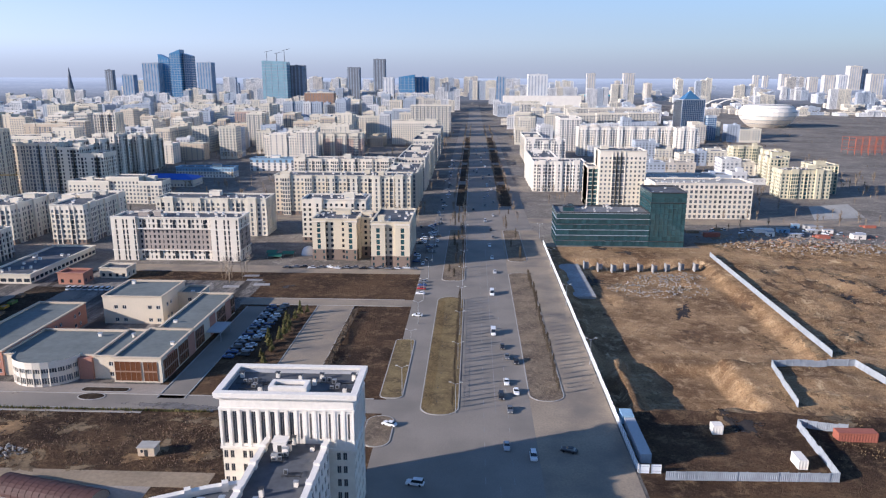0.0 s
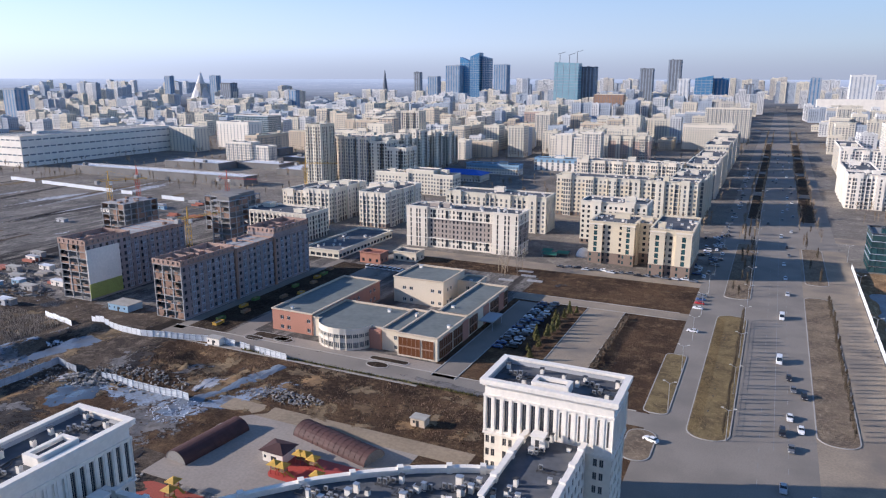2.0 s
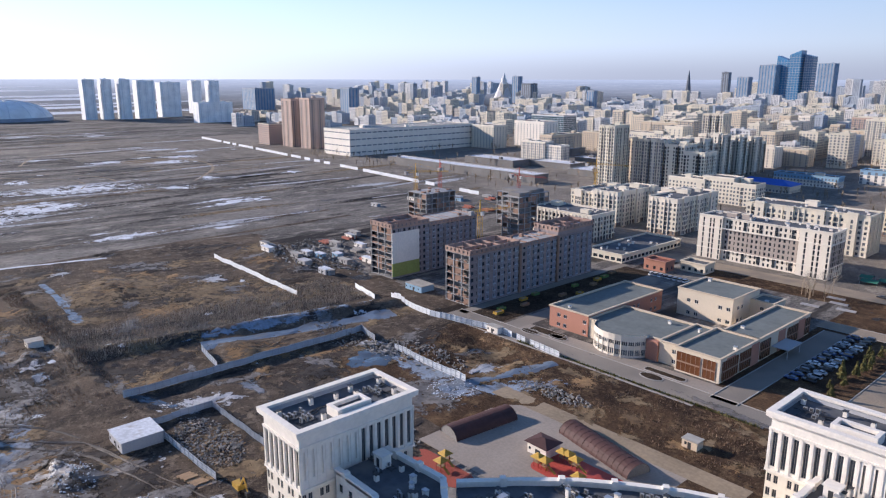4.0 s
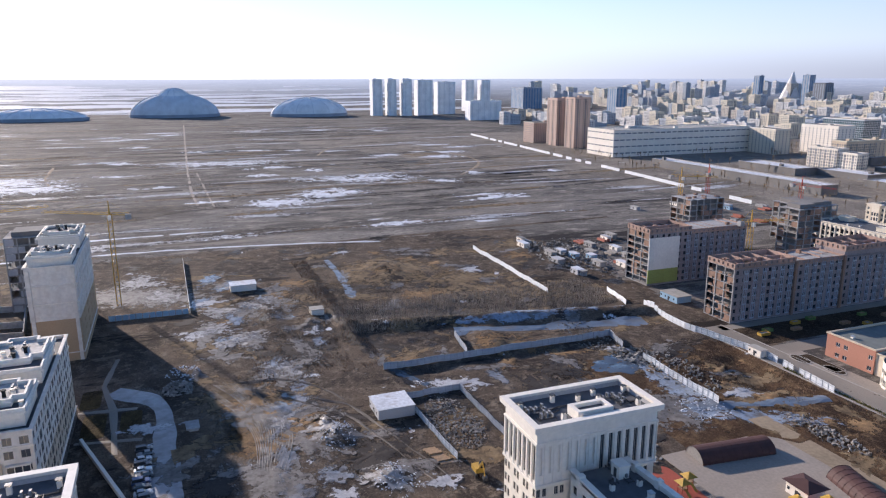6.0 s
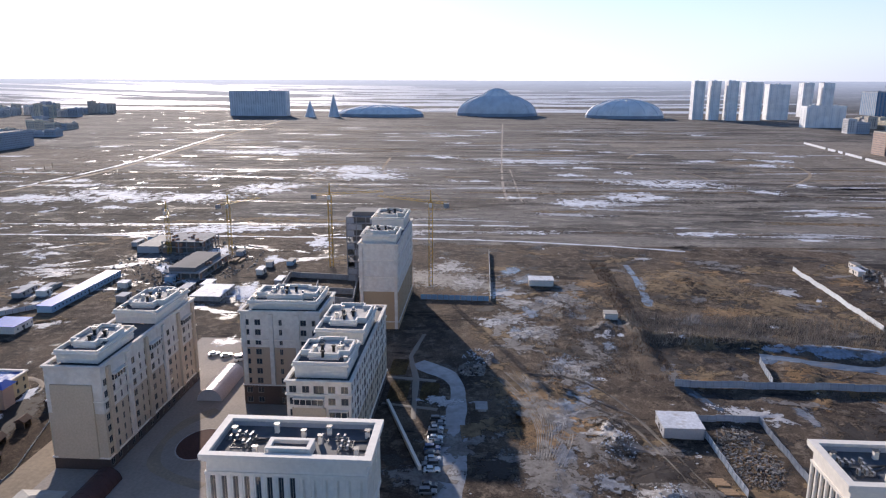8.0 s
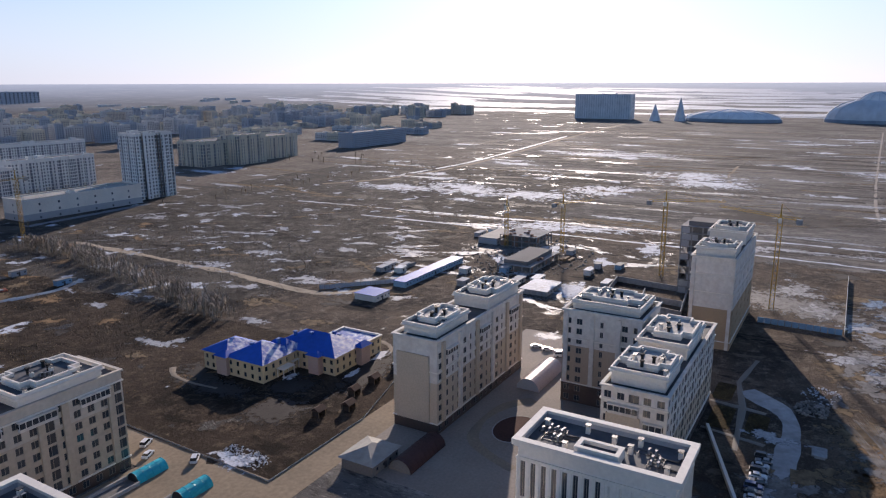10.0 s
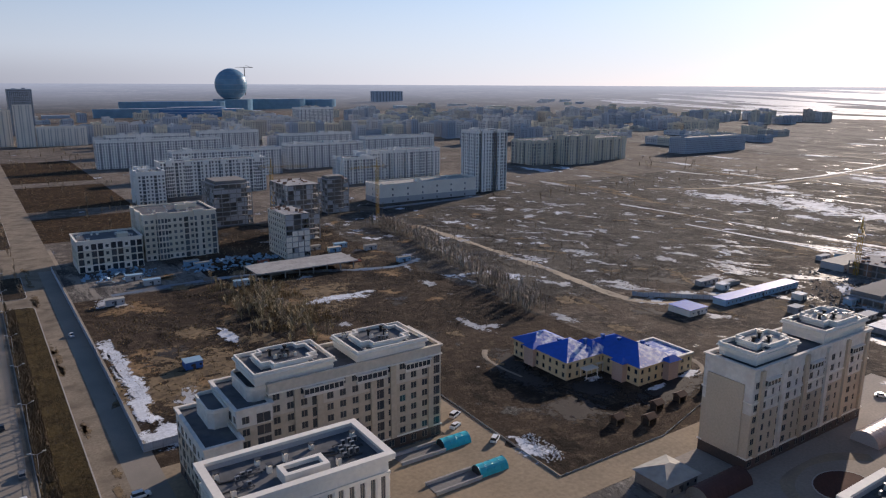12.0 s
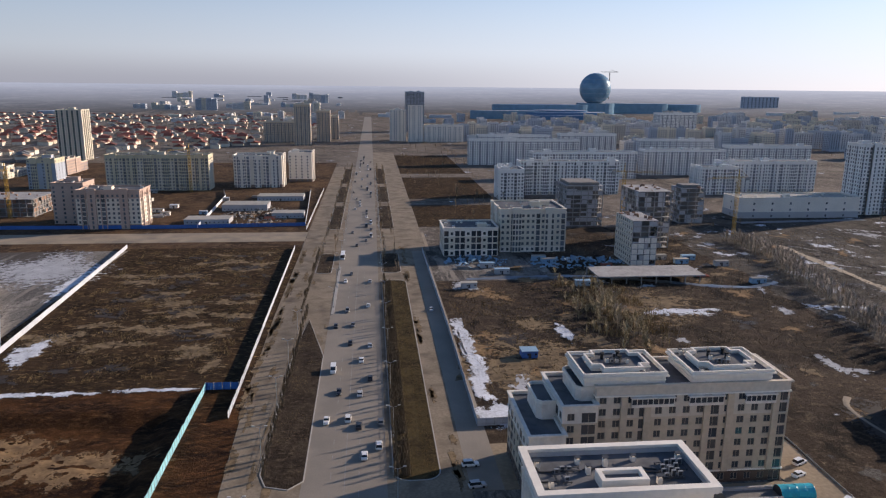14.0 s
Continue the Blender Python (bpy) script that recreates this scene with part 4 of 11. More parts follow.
for i, (x, y, rx, ry) in enumerate(((-36.6, -284, 2.6, 15), (-36.6, -254, 2.4, 16), (-36.2, -224, 2.2, 14), (-39.5, -203, 5.5, 9), (-38, -240, 3.4, 12), (-38, -268, 3.2, 14), (113, -228, 16, 2), (77, -229, 12, 1.6), (-80, -276, 3, 10), (130, -268, 5, 14), (152, -368, 4, 26), (-122, -137, 4, 6), (-140, -300, 16, 4))):
    patch("snow_drift", SNOW_RAGGED, x, y, rx * 1.4, ry * 1.4, 0.0, "melting snow drift along the edge", "snow", i + 40, 0.2)
for i, (x, y, rx, ry) in enumerate(((-320, 40, 18, 9), (-200, 146, 14, 16), (-218, 70, 18, 3), (-168, 18, 12, 8), (-185, 30, 14, 6), (-120, -350, 8, 5), (-350, -20, 30, 14), (-205, 25, 14, 9))):
    patch("puddle", WATER if i in (1, 2, 5) else SILT, x, y, rx * (0.7 if i in (1, 2, 5) else 1.5), ry * (0.7 if i in (1, 2, 5) else 1.5), 0.2 * i, "shallow meltwater puddle on mud", "puddle", i + 70, 0.09)
for i, (x, y, rx, ry, m) in enumerate(((-350, 104, 34, 26, FIELD), (-205, 22, 26, 14, OCHRE), (-190, 18, 14, 10, OCHRE), (-310, 140, 36, 24, FIELD), (-232, 116, 16, 8, OCHRE), (-155, -190, 10, 7, OCHRE), (-60, -240, 24, 34, FIELD), (-125, -310, 24, 30, FIELD))):
    patch("bare_soil", TAN_RAGGED if m is FIELD else OCHRE_RAGGED, x, y, rx * 1.3, ry * 1.3, 0.3 * i, "patch of lighter bare soil", "soil", i + 90, 0.05)
for i, (x, y, rx, ry, a) in enumerate(((-322, -116, 17, 12, 0.2), (-363, -174, 13, 7, 0.5), (-402, -157, 20, 9, 0.3), (-300, -103, 6, 9, 0.0), (-385, -120, 15, 7, 0.4), (-430, -105, 22, 8, 0.2), (-340, -150, 9, 5, 0.6))):
    patch("site_snow", SNOW_RAGGED, x, y, rx, ry, a, "wet old snow on a building site", "snow", 150 + i, 0.16)
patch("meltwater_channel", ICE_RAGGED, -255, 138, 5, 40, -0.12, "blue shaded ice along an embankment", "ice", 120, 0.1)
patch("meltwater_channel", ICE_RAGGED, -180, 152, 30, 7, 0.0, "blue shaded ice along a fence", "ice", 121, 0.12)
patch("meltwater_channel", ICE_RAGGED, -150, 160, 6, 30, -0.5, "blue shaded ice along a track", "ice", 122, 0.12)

# tracks, ditches and long snow lines of the western steppe
def ribbon(s, w, pts, lift):
    """Adds to s a smooth ribbon of slightly uneven width that follows the ground along a curve."""
    line = []
    ext = [pts[0], *pts, pts[-1]]
    for i in range(len(pts) - 1):
        p0, p1, p2, p3 = (Vector(ext[i + k]) for k in range(4))
        k = max(2, int((p2 - p1).length / (3.0 if abs(p1.x) < 460 and abs(p1.y) < 480 else 12.0)))
        for j in range(k):
            t = j / k
            line.append(0.5 * (2 * p1 + (p2 - p0) * t + (2 * p0 - 5 * p1 + 4 * p2 - p3) * t * t + (3 * p1 - p0 - 3 * p2 + p3) * t ** 3))
    line.append(Vector(pts[-1]))
    n = len(s.v)
    for i, p in enumerate(line):
        d = (line[min(i + 1, len(line) - 1)] - line[max(i - 1, 0)]).normalized()
        ww = w * (0.8 + 0.45 * noise.noise(Vector((p.x * 0.07, p.y * 0.07, 2.0))))
        for f in (-0.5, -0.17, 0.17, 0.5):
            x, y = p.x - d.y * ww * f, p.y + d.x * ww * f
            s.v.append((x, y, gz(x, y) + (lift if abs(f) < 0.4 else 0.02)))
    for i in range(len(line) - 1):
        for k in range(3):
            q = n + i * 4 + k
            s.f.append((q, q + 1, q + 5, q + 4))
            s.m.append(0)


def strip(name, m, label, w, *pts, lift=0.12, category="track"):
    s = Shape()
    ribbon(s, w, pts, lift)
    return solo(name, s, m, label, category, "structure")


def ruts(label, m, seed, count, box, length, bend, w=0.7, heading=None):
    """Tyre marks in pairs, sweeping in arcs over soft ground; too many to count."""
    rg = random.Random(seed)
    s = Shape()
    x0, x1, y0, y1 = box
    for _ in range(count):
        x, y, a, b = rg.uniform(x0, x1), rg.uniform(y0, y1), (rg.uniform(0, 6.28) if heading is None else heading + rg.gauss(0, 0.25)), rg.uniform(-bend, bend)
        L = length * rg.uniform(0.5, 1.3)
        pts = []
        for k in range(6):
            pts.append((x, y))
            x, y, a = x + math.cos(a) * L / 5, y + math.sin(a) * L / 5, a + b
        for off in (0.0, 2.0):
            nx, ny = -math.sin(a - 2.5 * b), math.cos(a - 2.5 * b)
            ribbon(s, w, [(px + nx * off, py + ny * off) for px, py in pts], 0.17)
    ob = solo("tyre_marks", s, m, label, "tyre marks", "stuff")
    ob.data.polygons.foreach_set("use_smooth", [True] * len(s.f))


strip("snow_line", SNOW, "snow lying along a straight ditch", 5, (-466, -420), (-488, -104), (-492, 30))
strip("snow_line", SNOW, "snow lying along a straight ditch", 4, (-438, -330), (-446, -27), (-424, 120))
strip("ditch", MUD, "dark straight drainage ditch", 8, (-456, -420), (-474, -60), (-470, 300), lift=0.08)
strip("ditch", MUD, "dark straight drainage ditch", 7, (-418, -300), (-428, 0), (-440, 300), lift=0.08)
strip("ditch", MUD, "dark straight drainage ditch", 12, (-640, -30), (-660, 150), (-640, 300), lift=0.08)
strip("dirt_road", TRACK, "pale dirt road across the steppe", 9, (-560, -470), (-640, -433), (-835, -425), (-1310, -476), (-1900, -520))
strip("snow_line", SNOW, "snow along the dirt road", 7, (-640, -443), (-840, -437), (-1310, -490))
strip("dirt_road", PAVING, "straight axis path across the steppe", 3.2, (-593, 18), (-820, 17), (-1700, 35))
strip("dirt_road", PAVING, "straight axis path across the steppe", 2.4, (-593, 30), (-820, 26))
strip("dirt_road", TRACK, "curving track across the steppe", 4, (-930, -127), (-800, -118), (-750, -98), (-730, -60))
strip("dirt_road", TRACK, "curving track across the steppe", 5, (-700, 290), (-780, 345), (-850, 366), (-920, 360), (-1000, 330))
strip("dirt_road", TRACK, "curving track across the steppe", 4, (-950, 185), (-1034, 216), (-1100, 260))
strip("dirt_road", mat("pale_dust_road", (0.42, 0.34, 0.24), 0.95, vary=0.2, fine=0.8), "pale dirt road through leafless scrub", 6.5, (-267, -434), (-266, -367), (-262, -288), (-256, -232), (-262, -212), (-275, -205))
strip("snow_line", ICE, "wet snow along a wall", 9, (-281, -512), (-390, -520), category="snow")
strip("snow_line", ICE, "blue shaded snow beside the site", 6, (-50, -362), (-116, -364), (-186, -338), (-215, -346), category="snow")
rng = random.Random(42)
for i in range(40):
    x, y = rng.uniform(-400, -150), rng.uniform(0, 195)
    patch("bare_soil", rng.choice((TAN_RAGGED, TAN_RAGGED, OCHRE_RAGGED)), x, y, rng.uniform(4, 13), rng.uniform(4, 16), rng.uniform(-1, 1), "patch of lighter bare soil", "soil", 700 + i, 0.07, 0.9)
for i in range(30):
    x, y = rng.uniform(-190, -66), rng.uniform(164, 196)
    patch("bare_soil", rng.choice((TAN_RAGGED, OCHRE_RAGGED)), x, y, rng.uniform(3, 10), rng.uniform(2, 5), rng.uniform(-0.4, 0.4), "turned earth beside the fence", "soil", 760 + i, 0.07, 0.9)
for i in range(26):
    x, y = rng.uniform(-136, -38), rng.uniform(-345, -200)
    patch("bare_soil", rng.choice((TAN_RAGGED, OCHRE_RAGGED)), x, y, rng.uniform(4, 14), rng.uniform(4, 14), rng.uniform(-1, 1), "tawny scrub and bare soil", "soil", 800 + i, 0.07, 0.9)
for i in range(30):
    x, y = rng.uniform(58, 134), rng.uniform(-430, -240)
    patch("bare_soil", TAN_RAGGED, x, y, rng.uniform(5, 16), rng.uniform(3, 9), rng.uniform(-0.5, 0.5), "tawny tussocks on the field", "soil", 840 + i, 0.07, 0.9)
for i in range(70):
    x, y = rng.uniform(-1500, -520), rng.uniform(-700, 420)
    patch("snow_patch", SNOW_RAGGED, x, y, 1.3 * rng.uniform(3, 9) * (1 - x / 1500), rng.uniform(8, 26) * (1 - x / 1500), rng.uniform(-0.2, 0.2), "streak of old snow on steppe", "snow", 200 + i, 0.12, 0.9)
for i in range(46):
    x, y = rng.uniform(-440, -150), rng.uniform(-470, -190)
    patch("snow_patch", SNOW_DIRTY, x, y, rng.uniform(2, 6), rng.uniform(3, 13), rng.uniform(-0.5, 0.5), "ragged snow remnant on scrubland", "snow", 300 + i, 0.12, 1.0)
for i in range(50):
    x, y = rng.uniform(-420, -150), rng.uniform(-20, 190)
    patch("snow_patch", rng.choice((SNOW_DIRTY, SILT, SILT, SILT)), x, y, rng.uniform(2, 9), rng.uniform(3, 12), rng.uniform(-0.5, 0.5), "ragged snow remnant on churned mud", "snow", 400 + i, 0.12, 1.1)
# far snowfields; the extra ones stand in for bright haze at the horizon
for i in range(110):
    x, y = rng.uniform(-4000, -2300), rng.uniform(-2300, 900)
    patch("snow_field", SNOW, x, y, rng.uniform(25, 70), rng.uniform(120, 420), 0.0, "wide snowfield near the horizon", "snow", 500 + i, 0.6, 0.8)
patch("snow_patch", SNOW_DIRTY, 176, -395, 34, 50, 0.3, "grey snow between concrete piles", "snow", 600, 0.12)
for i, (x, y, rx, ry) in enumerate(((84, -186, 22, 10), (110, -196, 22, 8), (78, -160, 18, 6))):
    patch("bare_soil", OCHRE_RAGGED, x, y, rx * 1.3, ry * 1.3, 0.0, "rust-coloured bare soil", "soil", 620 + i, 0.1)

rng = random.Random(91)
for i in range(330):
    x = -470 - 1150 * rng.random() ** 1.5
    y = rng.uniform(-600, 480)
    k = 1 - x / 1300
    patch("drift_line", (TAN_RAGGED, DARK_RAGGED, DARK_RAGGED, SNOW_DIRTY)[i % 4], x, y, k * rng.uniform(2.0, 6), k * rng.uniform(14, 60), rng.uniform(-0.12, 0.2), "long streaks of turf, wet soil and snow on steppe", "soil", 900 + i, 0.1, 0.7)
for i in range(90):
    x, y = rng.uniform(-440, -140), rng.uniform(-10, 190)
    patch("drift_line", (DARK_RAGGED, DARK_RAGGED, TAN_RAGGED)[i % 3], x, y, rng.uniform(2, 9), rng.uniform(4, 18), rng.uniform(-0.7, 0.7), "dark wet churned soil", "soil", 1300 + i, 0.08, 0.8)
for i in range(70):
    x, y = rng.uniform(56, 136), rng.uniform(-434, -238)
    patch("drift_line", (DARK_RAGGED, TAN_RAGGED, DARK_RAGGED)[i % 3], x, y, rng.uniform(2, 10), rng.uniform(2, 6), rng.uniform(-0.5, 0.5), "dark hollows and tussocks on the field", "soil", 1400 + i, 0.08, 0.8)
for i in range(80):
    x, y = rng.uniform(-330, -45), rng.uniform(-480, -190)
    patch("drift_line", (DARK_RAGGED, TAN_RAGGED, OCHRE_RAGGED, SNOW_DIRTY)[i % 4], x, y, rng.uniform(2, 8), rng.uniform(3, 14), rng.uniform(-0.8, 0.8), "mottled soil and snow of the scrubland", "soil", 1500 + i, 0.08, 0.8)
for i in range(60):
    x, y = rng.uniform(58, 290), rng.uniform(190, 430)
    patch("drift_line", (DARK_RAGGED, TAN_RAGGED, OCHRE_RAGGED)[i % 3], x, y, rng.uniform(2, 8), rng.uniform(3, 16), rng.uniform(-0.5, 0.5), "turned soil of the excavation", "soil", 1600 + i, 0.08, 0.8)
for i in range(150):
    x, y = (rng.uniform(-470, -230), rng.uniform(-240, -50)) if i % 2 else (rng.uniform(-760, -250), rng.uniform(-540, -200))
    patch("drift_line", (DARK_RAGGED, TAN_RAGGED, DARK_RAGGED, SNOW_DIRTY)[i % 4], x, y, rng.uniform(2, 7), rng.uniform(5, 22), rng.uniform(-0.6, 0.6), "dark wet soil and melting snow by the sites", "soil", 1800 + i, 0.09, 0.8)
for i in range(90):
    x, y = rng.uniform(-430, -262), rng.uniform(-480, -215)
    patch("drift_line", (SNOW_DIRTY, DARK_RAGGED, SNOW_DIRTY, DARK_RAGGED, TAN_RAGGED)[i % 5], x, y, rng.uniform(1, 4), rng.uniform(4, 16), rng.uniform(0.2, 1.2), "dark wet hollows and thin snow of the scrub", "soil", 2000 + i, 0.1, 1.0)
# dark patches paint the kindergarten's shadow over damp soil
for x, y, rx, ry in ((-190, -143, 26, 10), (-168, -158, 12, 12), (-154, -180, 9, 22), (-150, -150, 14, 12)):
    patch("drift_line", DARK_RAGGED, x, y, rx, ry, 0.1, "dark damp ground round the kindergarten", "soil", 2100 + int(rx), 0.07, 0.3)
for x, y, rx, ry in ((-174, -164, 6, 2.5), (-186, -146, 6, 2), (-205, -147, 7, 3), (-212, -142, 8, 3)):
    patch("snow_drift", SNOW_RAGGED, x, y, rx, ry, 0.1, "melting snow drift along the edge", "snow", 2150 + int(-x), 0.12)
for i, (x, y, rx, ry) in enumerate(((-322, 32, 13, 8), (-274, 16, 14, 6), (-300, 20, 10, 5), (-352, 24, 9, 10), (-296, 40, 6, 5), (-209, 28, 9, 7), (-196, 24, 10, 6), (-178, 22, 9, 5), (-165, 34, 7, 5), (-160, 22, 8, 4), (-222, 34, 8, 4), (-244, 28, 9, 4), (-205, 100, 10, 3), (-178, 104, 12, 3), (-186, 126, 9, 6), (-330, 8, 14, 5), (-370, 14, 14, 6), (-262, 48, 7, 4))):
    patch("meltwater", MELT, x, y, rx, ry, 0.25 * (i % 5 - 2), "thin meltwater standing on churned silt", "meltwater", 2300 + i, 0.11, 0.8)
for i, (x, y, rx, ry) in enumerate(((-194, 38, 8, 4), (-225, 20, 16, 5), (-260, 62, 30, 5), (-250, 40, 22, 6), (-190, 110, 22, 8), (-205, 126, 14, 9), (-300, 56, 30, 6))):
    patch("drift_line", DARK_RAGGED, x, y, rx, ry, 0.2 * (i % 4 - 1), "dark wet churned soil", "soil", 2350 + i, 0.09, 0.6)
for i, (x, y, rx, ry) in enumerate(((-292, 11, 9, 8), (-274, 19, 10, 12), (-320, 34, 9, 12), (-354, 29, 7, 9), (-200, 25, 6, 8), (-190, 36, 8, 8), (-157, 45, 6, 9), (-373, -19, 16, 12), (-346, -8, 14, 10), (-239, 31, 12, 8), (-315, 15, 9, 9))):
    patch("pale_silt", PALE_SILT, x, y, rx, ry, 0.3 * (i % 5 - 2), "pale drying silt and slush on churned ground", "mud", 2600 + i, 0.12, 0.9)
rng = random.Random(2500)
for i in range(70):
    y = rng.uniform(-440, -165)
    x = rng.choice((41.5, 40.5, 30.6, -18.4, -19.2, 35)) + rng.uniform(-0.7, 0.7) - (3 if y > -210 else 0)
    patch("spilt_earth", TAN_RAGGED, x, y, rng.uniform(0.7, 1.9), rng.uniform(4, 15), rng.uniform(-0.03, 0.03), "earth spilt along the pavement edges", "soil", 2500 + i, 0.1, 0.7)
patch("wet_flat", SILT, -165, 138, 16, 17, 0.2, "flat wet grey ground behind a fence", "mud", 1700, 0.1, 0.3)
for (nm, m, lab, cat), sh in SHEETS.items():
    ob = solo(nm, sh, m, lab, cat, "stuff")
    ob.data.polygons.foreach_set("use_smooth", [True] * len(sh.f))
    cover = ob.data.attributes.new("cover", "FLOAT", "POINT")
    cover.data.foreach_set("value", [1 - q / 5 for _ in range(len(sh.v) // 240) for q in range(6) for _ in range(40)])
RUT_PALE = mat("dry_rut_crest", (0.26, 0.24, 0.215), 0.9, vary=0.35, fine=0.7, stain=((0.1, 0.083, 0.066), 0.3, 0.5))
RUT_SHEETS = (Shape(), Shape())
RUT_DARK = mat("dark_wet_rut", (0.055, 0.042, 0.033), 0.6, vary=0.35, fine=0.7)
for i, pts in enumerate((((-234, 12), (-217, 17), (-197, 21), (-178, 18)), ((-230, 16), (-210, 23), (-192, 25), (-174, 20)), ((-230, 5), (-208, 14), (-190, 17), (-175, 16)), ((-233, 9), (-215, 16), (-196, 19), (-177, 17)), ((-221, 28), (-212, 36), (-203, 46), (-187, 51), (-156, 60)), ((-217, 27), (-208, 34), (-198, 43), (-183, 48), (-155, 56)), ((-232, 16), (-231, 28), (-222, 38), (-210, 45)))):
    for off in (-1.7, -0.9, 0.1, 0.9, 1.9):
        ribbon(RUT_SHEETS[i < 4], 0.42 if i < 4 else 0.6, [(x + off * (0.6 + 0.3 * k), y + off * (1.0 - 0.15 * k)) for k, (x, y) in enumerate(pts)], 0.15 + 0.004 * i)
solo("wheel_ruts", RUT_SHEETS[0], RUT_DARK, "dark wet wheel ruts of lorries in mud", "track", "stuff")
solo("wheel_ruts", RUT_SHEETS[1], RUT_PALE, "pale curving wheel ruts across the mud", "track", "stuff")
for i, pts in enumerate((((-214, 60), (-205, 45), (-190, 36), (-165, 30)), ((-230, 52), (-214, 40), (-196, 26), (-172, 20)), ((-260, 60), (-236, 66), (-216, 62), (-190, 52), (-160, 44)), ((-222, 30), (-205, 34), (-186, 26), (-166, 36)),
                         ((-160, 60), (-175, 48), (-200, 48), (-222, 70), (-226, 110)), ((-330, 20), (-300, 30), (-270, 36), (-240, 40)), ((-380, 14), (-350, 40), (-320, 44), (-290, 32)))):
    for off in (-0.9, 0.9):
        strip("wheel_rut", SILT, "broken wheel rut in churned mud", 1.1, *[(x + off * 0.5, y + off) for x, y in pts], lift=0.14)

RUT_PIT = ragged("damp_pit_clay", (0.12, 0.074, 0.042), 0.9, 0.4)
ruts("pale tyre marks crossing churned mud", SILT, 501, 26, (-225, -160, 12, 58), 26, 0.12, 0.6, 0.5)
ruts("pale tyre marks curving in churned mud", TAN_RAGGED, 512, 22, (-230, -165, 10, 40), 22, 0.2, 0.6, 2.2)
ruts("wet dark tyre marks in churned mud", DARK_RAGGED, 502, 46, (-240, -146, 6, 62), 30, 0.14, 0.6, 0.4)
ruts("wet dark tyre marks by the steppe", DARK_RAGGED, 503, 44, (-400, -236, 6, 60), 46, 0.08, 0.9, 0.1)
ruts("pale tyre marks by the steppe", SILT, 504, 30, (-400, -240, 4, 60), 40, 0.1, 0.8, 0.2)
ruts("long tyre marks along the fence", DARK_RAGGED, 505, 26, (-222, -160, 92, 150), 60, 0.04, 0.8, 1.6)
ruts("long pale tyre marks along the fence", TAN_RAGGED, 506, 14, (-222, -160, 92, 150), 60, 0.04, 0.7, 1.6)
ruts("tyre marks in the pit", OCHRE_RAGGED, 507, 30, (60, 118, 252, 330), 34, 0.12, 0.7)
ruts("dark tyre marks in the pit", RUT_PIT, 508, 34, (56, 124, 206, 330), 30, 0.14, 0.7)
ruts("tyre marks on the wasteland behind the fence", DARK_RAGGED, 509, 26, (-190, -70, 164, 194), 40, 0.06, 0.7, 0.05)
ruts("faint vehicle tracks over the steppe", TAN_RAGGED, 510, 46, (-1100, -480, -420, 400), 260, 0.08, 2.2)
ruts("dark vehicle tracks over the steppe", DARK_RAGGED, 511, 60, (-1000, -440, -420, 400), 240, 0.03, 2.6, 1.55)
strip("ditch", ICE, "ice in a drainage ditch", 5, (-388, 78), (-350, 77.5), (-313, 75), lift=0.14, category="ice")

# lane, paths and beds beside the apartment houses
# bluish tone puts shade and sky reflection into the wet asphalt colour
WET_LANE = mat("wet_shaded_asphalt", (0.23, 0.235, 0.25), 0.42, vary=0.25, fine=0.5, broad=0.1, stain=((0.13, 0.125, 0.125), 0.2, 0.55))
strip("lane", WET_LANE, "wet icy asphalt lane beside parked cars", 9, (-240, -24), (-234, -17), (-230, -12.5), (-222, -9), (-212, -8), (-198, -8.2), (-163, -8.4), (-140, -8.4), lift=0.1, category="street")
for pts in (((-227, -33), (-224.6, -16)), ((-206.5, -32), (-203, -14)), ((-226, -23), (-196, -21)), ((-246, -27), (-226, -23)), ((-270, -24), (-246, -27))):
    strip("footpath", ASPHALT, "narrow paved footpath between lawns", 2.2, *pts, lift=0.13, category="path")
for x0, x1, y0, y1 in ((-224, -208, -31, -24.5), (-223, -208, -20.5, -14.5), (-243, -229, -33, -27)):
    sheet("lawn", LAWN, "small dark lawn between footpaths", 0.1, *round_rect(x0, x1, y0, y1, 1.5), category="lawn")
island("round dark red flower bed in a courtyard", mat("red_mulch", (0.07, 0.03, 0.022), 0.95, vary=0.3), [(-177 + 9 * math.cos(radians(q)), -79 + 6.5 * math.sin(radians(q))) for q in range(0, 360, 15)], 0.05)
strip("footpath", DUSTY, "pale curved path round a flower bed", 5, (-198, -82), (-190, -88), (-178, -90), (-166, -87.5), (-160, -80), (-156, -70), lift=0.12, category="path")
# kerb lines of the school grounds
for x0, x1, y0, y1 in ((-100.8, -100.4, 206, 300), (-91.8, -91.4, 206, 300), (-69.3, -69, 212, 303), (-53, -52.7, 212, 303), (-205, -101, 195.4, 195.8), (-220, -31, 208.2, 208.5), (-220, -110, 198, 198.3), (-105, -31, 312.5, 312.8), (-105, -31, 302.8, 303.1)):
    ks = Shape()
    ks.box(x0, x1, y0, y1, 0, 0.2)
    solo("kerb", ks, KERB, "pale kerb stones", "kerb", "structure")
for x, y in ((-122, 206), (-168, 212), (-180, 209)):
    island("small round kerbed bed on the forecourt", BARE, [(x + 4.5 * math.cos(radians(q)), y + 2.6 * math.sin(radians(q))) for q in range(0, 360, 20)], 0.05)

for pts in worn:
    for k, m_ in ((0, TAN_RAGGED), (1, SILT)):
        strip("worn_path", m_, "worn earth path along the verge", 1.7 - 0.6 * k, *pts, lift=0.215 + 0.006 * k, category="path")

